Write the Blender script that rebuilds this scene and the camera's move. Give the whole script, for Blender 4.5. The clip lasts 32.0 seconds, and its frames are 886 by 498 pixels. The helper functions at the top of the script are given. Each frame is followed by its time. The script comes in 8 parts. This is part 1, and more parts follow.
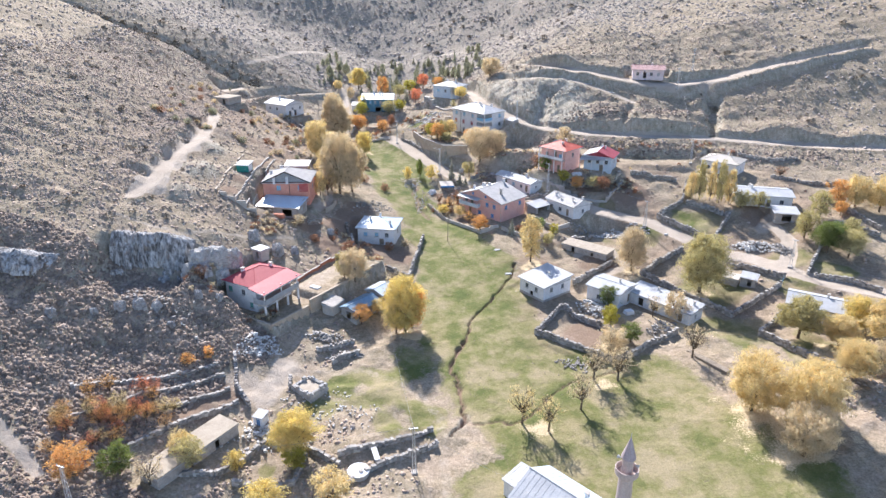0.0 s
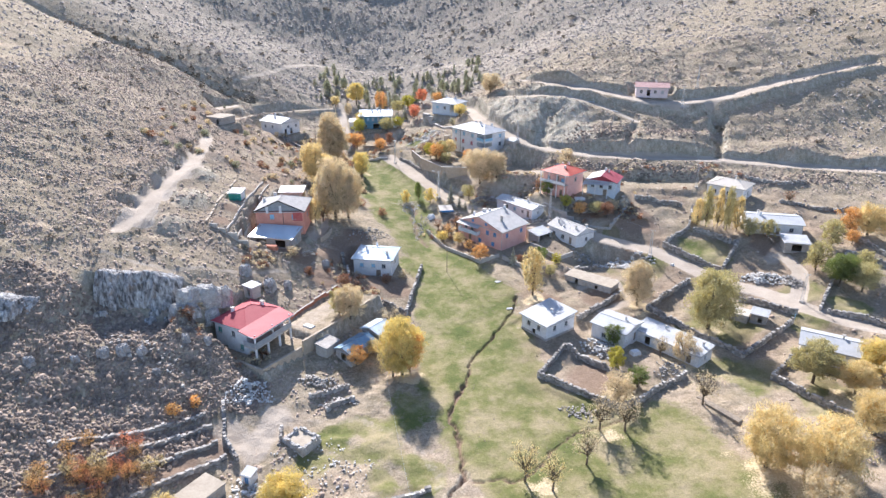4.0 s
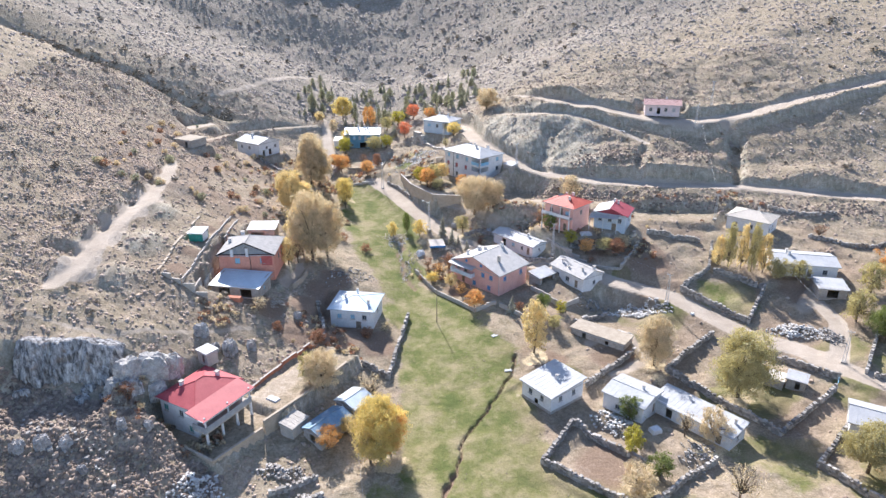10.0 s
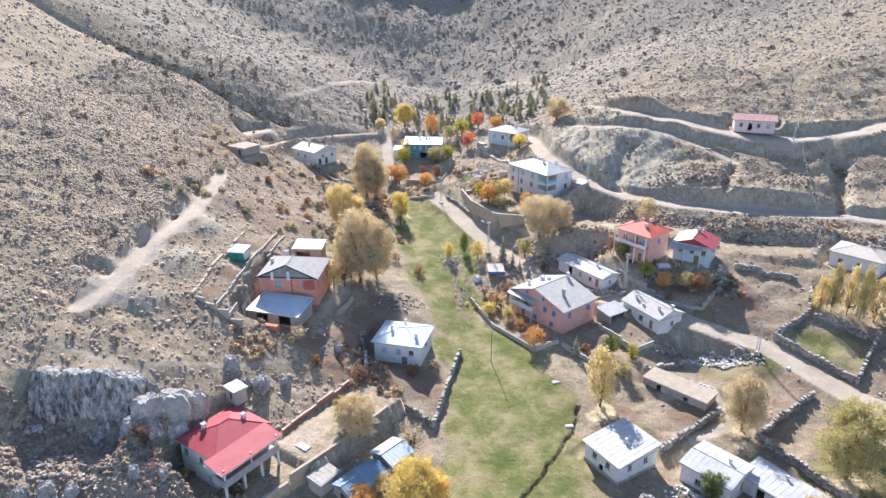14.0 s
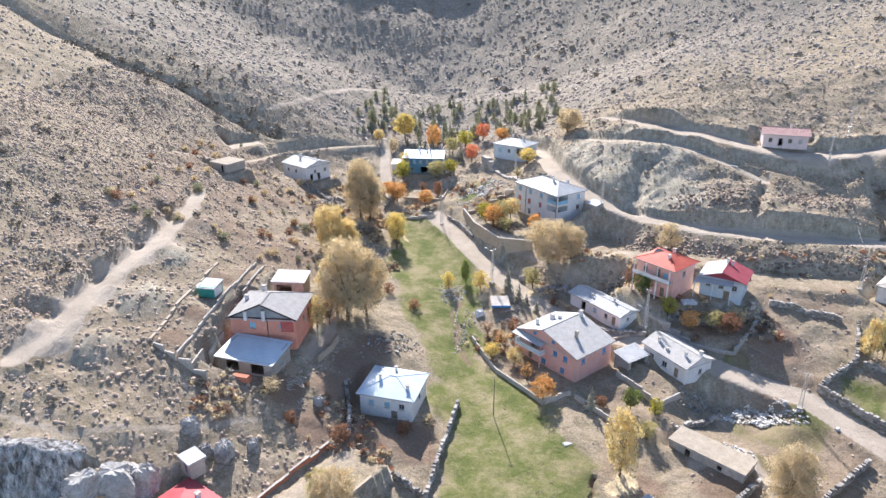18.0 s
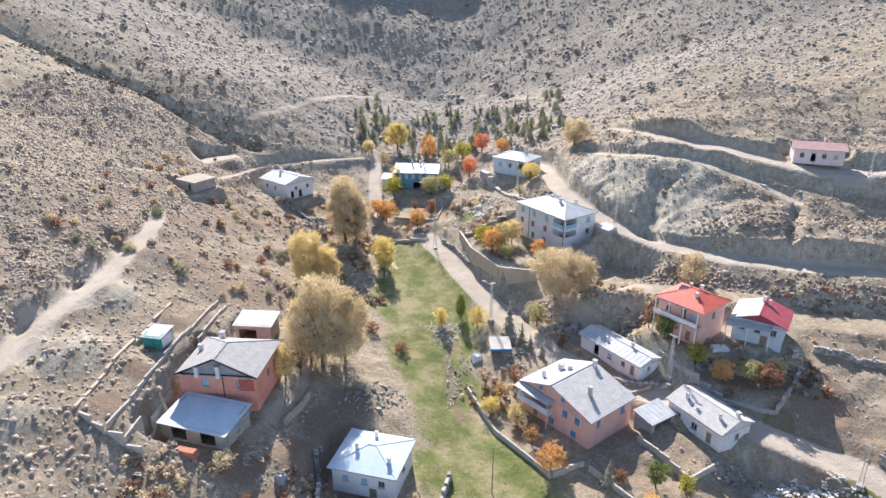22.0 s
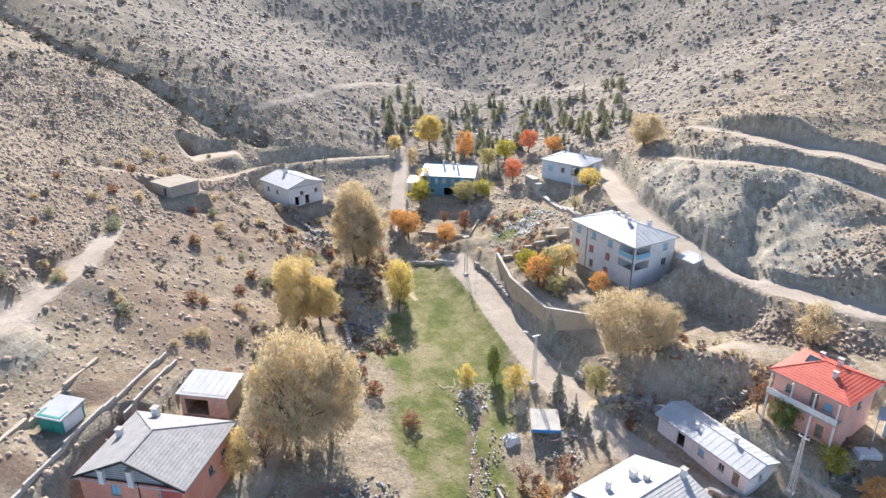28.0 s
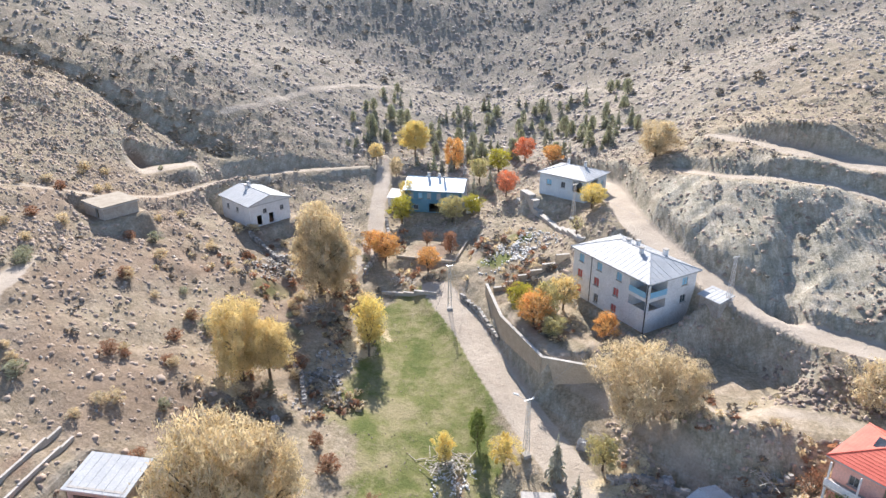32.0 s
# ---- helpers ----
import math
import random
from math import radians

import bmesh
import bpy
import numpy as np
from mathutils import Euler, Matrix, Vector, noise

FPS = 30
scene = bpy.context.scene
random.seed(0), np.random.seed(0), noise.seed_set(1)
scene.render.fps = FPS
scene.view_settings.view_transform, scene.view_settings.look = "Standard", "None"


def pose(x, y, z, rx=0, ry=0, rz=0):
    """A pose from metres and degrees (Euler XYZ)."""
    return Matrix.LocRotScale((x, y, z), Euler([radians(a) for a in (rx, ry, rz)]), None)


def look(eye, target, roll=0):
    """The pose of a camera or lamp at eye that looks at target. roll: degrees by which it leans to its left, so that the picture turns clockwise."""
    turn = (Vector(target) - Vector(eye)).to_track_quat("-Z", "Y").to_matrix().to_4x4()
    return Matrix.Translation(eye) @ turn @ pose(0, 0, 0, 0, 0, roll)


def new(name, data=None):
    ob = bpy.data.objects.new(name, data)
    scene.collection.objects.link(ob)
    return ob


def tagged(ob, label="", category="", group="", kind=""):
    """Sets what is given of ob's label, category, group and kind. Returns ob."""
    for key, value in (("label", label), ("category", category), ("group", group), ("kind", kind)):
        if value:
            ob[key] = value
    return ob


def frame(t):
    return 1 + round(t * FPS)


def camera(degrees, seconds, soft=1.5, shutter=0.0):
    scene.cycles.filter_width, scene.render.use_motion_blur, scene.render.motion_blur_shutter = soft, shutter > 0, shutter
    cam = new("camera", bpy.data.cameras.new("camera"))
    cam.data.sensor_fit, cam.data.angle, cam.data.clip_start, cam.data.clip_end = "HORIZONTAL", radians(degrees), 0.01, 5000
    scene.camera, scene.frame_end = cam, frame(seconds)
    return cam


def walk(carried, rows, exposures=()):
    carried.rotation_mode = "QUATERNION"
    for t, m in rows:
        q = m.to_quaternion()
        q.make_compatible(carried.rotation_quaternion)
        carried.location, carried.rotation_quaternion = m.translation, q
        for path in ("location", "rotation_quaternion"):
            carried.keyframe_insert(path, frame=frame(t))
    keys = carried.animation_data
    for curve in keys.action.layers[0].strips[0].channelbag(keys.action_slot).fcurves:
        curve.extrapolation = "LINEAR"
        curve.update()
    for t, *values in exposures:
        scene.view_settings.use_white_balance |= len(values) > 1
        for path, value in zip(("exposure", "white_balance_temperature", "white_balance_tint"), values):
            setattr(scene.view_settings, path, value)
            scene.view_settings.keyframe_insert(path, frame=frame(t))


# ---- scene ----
cam = camera(68.02, 32.0, 1.5)
# seconds, place, tilt, turn
ROWS = [
    (0, -0.00, 0.00, 60.00, 67.82, 0.55),
    (1, -0.05, 0.99, 61.38, 67.91, 0.54),
    (2, -0.09, 2.57, 62.72, 67.87, 0.57),
    (3, -0.02, 4.97, 63.95, 67.86, 0.55),
    (3.5, 0.06, 6.50, 64.50, 67.88, 0.54),
    (5.5, 0.45, 14.08, 66.46, 67.92, 0.44),
    (6, 0.56, 16.02, 66.76, 67.94, 0.39),
    (7, 0.86, 19.90, 67.01, 67.96, 0.38),
    (8, 1.19, 23.68, 67.09, 67.98, 0.35),
    (9, 1.53, 27.34, 67.15, 67.98, 0.30),
    (10, 1.90, 31.04, 67.21, 68.01, 0.32),
    (10.5, 2.08, 32.92, 67.24, 68.02, 0.46),
    (11, 2.25, 34.81, 67.27, 68.02, 1.34),
    (12, 2.52, 38.71, 67.36, 68.01, 3.09),
    (13, 2.72, 42.79, 67.32, 68.04, 4.70),
    (14, 2.86, 46.93, 67.30, 68.11, 6.36),
    (14.5, 2.91, 49.04, 67.29, 68.13, 7.01),
    (16.5, 3.04, 57.83, 67.26, 68.20, 7.06),
    (17, 3.02, 60.16, 67.21, 68.24, 7.07),
    (18, 2.94, 65.01, 67.03, 68.33, 7.09),
    (19, 2.83, 69.96, 66.83, 68.40, 7.12),
    (20, 2.68, 74.99, 66.63, 68.50, 7.16),
    (21, 2.46, 80.11, 66.30, 68.58, 7.16),
    (22, 2.21, 85.35, 65.77, 68.56, 7.14),
    (23, 1.92, 90.76, 65.05, 68.52, 7.12),
    (24, 1.54, 96.36, 64.28, 68.44, 7.09),
    (24.5, 1.38, 99.21, 63.87, 68.41, 7.09),
    (26.5, 0.86, 110.93, 61.42, 68.43, 7.05),
    (27, 0.66, 113.94, 60.93, 68.28, 8.57),
    (27.5, 0.44, 116.96, 60.45, 68.03, 11.33),
    (28, 0.19, 119.90, 59.95, 67.79, 11.33),
    (29, -0.43, 125.86, 58.85, 67.37, 11.25),
    (30, -0.75, 131.48, 58.14, 67.64, 11.26),
    (31, -0.56, 136.22, 57.77, 68.00, 11.35),
    (32, 0.00, 140.00, 57.56, 67.83, 11.46),
]
walk(cam, [(t, pose(x, y, z, rx, 0, rz)) for t, x, y, z, rx, rz in ROWS], [(0, 1.26, 6200, 14), (10, 1.22, 6250, 14), (18, 1.19, 6350, 13), (27, 1.15, 6420, 12), (32, 1.15, 6420, 12)])

# ---- daylight: low autumn sun ahead of the camera, clear sky ----
SUN_AZ, SUN_EL = radians(106.5), radians(35.5)
world = bpy.data.worlds.new("sky")
scene.world = world
world.use_nodes = True
wn = world.node_tree.nodes
sky = wn.new("ShaderNodeTexSky")
sky.sky_type, sky.sun_disc = "NISHITA", False
sky.sun_elevation, sky.sun_rotation = SUN_EL, radians(90) - SUN_AZ
sky.altitude, sky.air_density, sky.dust_density = 1500, 1.0, 1.2
wn["Background"].inputs["Strength"].default_value = 0.12
world.node_tree.links.new(sky.outputs[0], wn["Background"].inputs["Color"])
sun_data = bpy.data.lights.new("sun", "SUN")
sun_data.energy, sun_data.angle, sun_data.color = 4.5, radians(0.55), (1.0, 0.955, 0.905)
sun = new("sun", sun_data)
sun.matrix_world = look((0, 0, 0), (-math.cos(SUN_AZ) * math.cos(SUN_EL), -math.sin(SUN_AZ) * math.cos(SUN_EL), -math.sin(SUN_EL)))

# ---- materials ----
def mat(name, rough=0.85, metal=0.0, spec=0.3):
    m = bpy.data.materials.new(name)
    m.use_nodes = True
    b = m.node_tree.nodes["Principled BSDF"]
    b.inputs["Roughness"].default_value, b.inputs["Metallic"].default_value = rough, metal
    b.inputs["Specular IOR Level"].default_value = spec
    return m, m.node_tree.nodes, m.node_tree.links, b


def noise_node(nodes, links, scale, detail=4.0, rough=0.6, coord=None):
    n = nodes.new("ShaderNodeTexNoise")
    n.inputs["Scale"].default_value, n.inputs["Detail"].default_value, n.inputs["Roughness"].default_value = scale, detail, rough
    if coord:
        links.new(coord, n.inputs["Vector"])
    return n.outputs["Fac"]


def ramp(nodes, links, fac, stops):
    r = nodes.new("ShaderNodeValToRGB")
    e = r.color_ramp.elements
    while len(e) < len(stops):
        e.new(0.5)
    for el, (p, c) in zip(e, stops):
        el.position, el.color = p, (*c, 1)
    links.new(fac, r.inputs["Fac"])
    return r.outputs["Color"]


def mix(nodes, links, fac, a, b, mode="MIX"):
    n = nodes.new("ShaderNodeMix")
    n.data_type, n.blend_type = "RGBA", mode
    for sock, v in ((0, fac), (6, a), (7, b)):
        if isinstance(v, (int, float)):
            n.inputs[sock].default_value = v
        elif isinstance(v, tuple):
            n.inputs[sock].default_value = (*v, 1)
        else:
            links.new(v, n.inputs[sock])
    return n.outputs[2]


def math_node(nodes, links, op, a, b=0.0, c=0.0):
    n = nodes.new("ShaderNodeMath")
    n.operation = op
    n.use_clamp = op in ("MULTIPLY_ADD",)
    for k, v in enumerate((a, b, c)):
        if isinstance(v, (int, float)):
            n.inputs[k].default_value = v
        else:
            links.new(v, n.inputs[k])
    return n.outputs[0]


def bump(nodes, links, bsdf, height, strength, distance):
    n = nodes.new("ShaderNodeBump")
    n.inputs["Strength"].default_value, n.inputs["Distance"].default_value = strength, distance
    links.new(height, n.inputs["Height"])
    links.new(n.outputs[0], bsdf.inputs["Normal"])


def surface(name, c1, c2, scale=0.8, grain=9.0, rough=0.85, metal=0.0, spec=0.3, bmp=0.3, dist=0.03, dirt=None):
    """A weathered surface: two tones in patches, fine grain, and dirt stains where given."""
    m, n, l, b = mat(name, rough, metal, spec)
    pos = n.new("ShaderNodeNewGeometry").outputs["Position"]
    big, fine = noise_node(n, l, scale, 5, 0.65, pos), noise_node(n, l, grain, 3, 0.6, pos)
    col = ramp(n, l, big, [(0.32, c1), (0.68, c2)])
    lum = ramp(n, l, fine, [(0.25, (0.78,) * 3), (0.75, (1.12,) * 3)])
    col = mix(n, l, 1.0, col, lum, "MULTIPLY")
    if dirt:
        st = noise_node(n, l, scale * 2.7, 6, 0.75, pos)
        f = ramp(n, l, st, [(0.52, (0,) * 3), (0.74, (0.75,) * 3)])
        col = mix(n, l, f, col, dirt)
    l.new(col, b.inputs["Base Color"])
    bump(n, l, b, fine, bmp, dist)
    return m


def vary(name, c1, c2, rough=0.9, through_light=None, spec=0.2):
    """Pieces that differ by themselves: stones, leaves. through_light: colour that shines through thin leaves."""
    m, n, l, b = mat(name, rough, 0.0, spec)
    g = n.new("ShaderNodeNewGeometry")
    col = ramp(n, l, g.outputs["Random Per Island"], [(0.0, c1), (1.0, c2)])
    big = noise_node(n, l, 0.5, 2, 0.5, g.outputs["Position"])
    col = mix(n, l, 1.0, col, ramp(n, l, big, [(0.3, (0.72,) * 3), (0.7, (1.2,) * 3)]), "MULTIPLY")
    l.new(col, b.inputs["Base Color"])
    if through_light:
        t = n.new("ShaderNodeBsdfTranslucent")
        l.new(mix(n, l, 1.0, col, through_light, "MULTIPLY"), t.inputs["Color"])
        s = n.new("ShaderNodeMixShader")
        s.inputs[0].default_value = 0.45
        l.new(b.outputs[0], s.inputs[1])
        l.new(t.outputs[0], s.inputs[2])
        l.new(s.outputs[0], n["Material Output"].inputs["Surface"])
    return m


def ground_material():
    m, n, l, b = mat("hill ground", 0.95, 0, 0.15)
    pos = n.new("ShaderNodeNewGeometry").outputs["Position"]

    def attr(a):
        q = n.new("ShaderNodeAttribute")
        q.attribute_name = a
        return q.outputs["Fac"]

    n1, n2, n3 = noise_node(n, l, 0.035, 5, 0.6, pos), noise_node(n, l, 0.55, 6, 0.7, pos), noise_node(n, l, 3.2, 4, 0.7, pos)
    n4, n5 = noise_node(n, l, 0.16, 4, 0.6, pos), noise_node(n, l, 1.35, 5, 0.75, pos)
    dry = ramp(n, l, n1, [(0.3, (0.38, 0.284, 0.23)), (0.5, (0.446, 0.338, 0.27)), (0.72, (0.49, 0.375, 0.285))])
    scrub = ramp(n, l, math_node(n, l, "ADD", math_node(n, l, "MULTIPLY", n2, 0.4), math_node(n, l, "MULTIPLY", n5, 0.6)), [(0.41, (0.18, 0.133, 0.108)), (0.5, (0.345, 0.267, 0.22)), (0.575, (0.52, 0.425, 0.35))])
    dry = mix(n, l, 0.62, dry, scrub)
    grit = ramp(n, l, n3, [(0.32, (0.7,) * 3), (0.7, (1.3,) * 3)])
    dry = mix(n, l, 1.0, dry, grit, "MULTIPLY")
    # far hillside darkened, and blued to put distance haze into its colour
    dry = mix(n, l, math_node(n, l, "MULTIPLY", attr("far_haze"), 0.75), dry, mix(n, l, 1.0, dry, (0.78, 0.86, 1.06), "MULTIPLY"))
    # grey shale and bare rock
    rock = ramp(n, l, n2, [(0.3, (0.35, 0.308, 0.274)), (0.55, (0.535, 0.475, 0.42)), (0.75, (0.68, 0.615, 0.545))])
    rock = mix(n, l, 1.0, rock, grit, "MULTIPLY")
    mp = n.new("ShaderNodeMapping")
    mp.inputs["Rotation"].default_value = (0, 0, 0.8)
    mp.inputs["Scale"].default_value = (1.0, 0.1, 0.3)
    l.new(pos, mp.inputs["Vector"])
    streak = noise_node(n, l, 1.3, 5, 0.7, mp.outputs[0])
    rock = mix(n, l, 1.0, rock, ramp(n, l, streak, [(0.36, (0.68,) * 3), (0.62, (1.18,) * 3)]), "MULTIPLY")
    col = mix(n, l, attr("rock"), dry, rock)
    # pasture
    gf = math_node(n, l, "MULTIPLY_ADD", n2, 1.1, math_node(n, l, "ADD", attr("grass"), -1.05))
    gm = ramp(n, l, math_node(n, l, "ADD", gf, 0.42), [(0.3, (0,) * 3), (0.62, (1,) * 3)])
    turf = ramp(n, l, n4, [(0.3, (0.118, 0.136, 0.045)), (0.44, (0.18, 0.178, 0.068)), (0.55, (0.255, 0.225, 0.11)), (0.66, (0.34, 0.28, 0.17))])
    # drier and browner down the valley
    sep = n.new("ShaderNodeSeparateXYZ")
    l.new(pos, sep.inputs[0])
    down = n.new("ShaderNodeMapRange")
    down.inputs["From Min"].default_value, down.inputs["From Max"].default_value = 96, 150
    l.new(sep.outputs["Y"], down.inputs["Value"])
    lush = ramp(n, l, n4, [(0.32, (0.085, 0.115, 0.03)), (0.55, (0.15, 0.165, 0.05)), (0.72, (0.26, 0.235, 0.11))])
    turf = mix(n, l, math_node(n, l, "MULTIPLY", down.outputs[0], 0.6), turf, lush)
    turf = mix(n, l, ramp(n, l, math_node(n, l, "ADD", math_node(n, l, "MULTIPLY", n2, 0.5), math_node(n, l, "MULTIPLY", n4, 0.5)), [(0.46, (0,) * 3), (0.6, (0.6,) * 3)]), turf, (0.33, 0.275, 0.165))
    turf = mix(n, l, 1.0, turf, ramp(n, l, n3, [(0.25, (0.75,) * 3), (0.75, (1.2,) * 3)]), "MULTIPLY")
    col = mix(n, l, gm, col, turf)
    # dug soil, with spots that stand in for shade
    soil_shade = ramp(n, l, n3, [(0.3, (0.165, 0.112, 0.08)), (0.7, (0.28, 0.2, 0.145))])
    col = mix(n, l, attr("soil_shade"), col, soil_shade)
    # trodden dust
    df = math_node(n, l, "ADD", attr("dust"), math_node(n, l, "MULTIPLY_ADD", n2, 0.8, -0.4))
    dm = ramp(n, l, df, [(0.35, (0,) * 3), (0.6, (1,) * 3)])
    dust = ramp(n, l, n4, [(0.3, (0.365, 0.306, 0.244)), (0.7, (0.49, 0.418, 0.34))])
    dust = mix(n, l, 1.0, dust, ramp(n, l, n3, [(0.25, (0.86,) * 3), (0.75, (1.1,) * 3)]), "MULTIPLY")
    col = mix(n, l, dm, col, dust)
    # fallen leaves
    lf = math_node(n, l, "MULTIPLY_ADD", n3, 1.2, math_node(n, l, "ADD", attr("litter"), -1.1))
    lm = ramp(n, l, math_node(n, l, "ADD", lf, 0.3), [(0.3, (0,) * 3), (0.55, (1,) * 3)])
    col = mix(n, l, lm, col, ramp(n, l, n3, [(0.3, (0.46, 0.35, 0.2)), (0.7, (0.66, 0.55, 0.37))]))
    l.new(col, b.inputs["Base Color"])
    hsum = math_node(n, l, "ADD", math_node(n, l, "MULTIPLY", n2, 0.6), math_node(n, l, "MULTIPLY", n5, 0.6))
    hsum = math_node(n, l, "ADD", hsum, math_node(n, l, "MULTIPLY", attr("rock"), streak))
    bump(n, l, b, hsum, 0.8, 0.4)
    return m


def rib_rock():
    """Pale limestone with upright fluting, darker in the bump's hollows, and rusty stains."""
    m, n, l, b = mat("ribbed limestone", 0.95, 0, 0.2)
    pos = n.new("ShaderNodeNewGeometry").outputs["Position"]
    mp = n.new("ShaderNodeMapping")
    mp.inputs["Scale"].default_value = (1.0, 1.0, 0.22)
    l.new(pos, mp.inputs["Vector"])
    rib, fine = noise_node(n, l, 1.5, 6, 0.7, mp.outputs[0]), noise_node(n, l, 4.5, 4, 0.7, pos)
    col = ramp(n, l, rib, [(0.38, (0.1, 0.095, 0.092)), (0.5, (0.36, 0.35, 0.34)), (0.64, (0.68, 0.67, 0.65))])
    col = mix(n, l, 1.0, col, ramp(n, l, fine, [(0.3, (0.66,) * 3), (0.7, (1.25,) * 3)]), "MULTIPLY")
    stain = ramp(n, l, noise_node(n, l, 0.45, 4, 0.6, pos), [(0.58, (0,) * 3), (0.75, (0.6,) * 3)])
    l.new(mix(n, l, stain, col, (0.36, 0.25, 0.17)), b.inputs["Base Color"])
    bump(n, l, b, math_node(n, l, "ADD", rib, math_node(n, l, "MULTIPLY", fine, 0.4)), 0.9, 0.4)
    return m


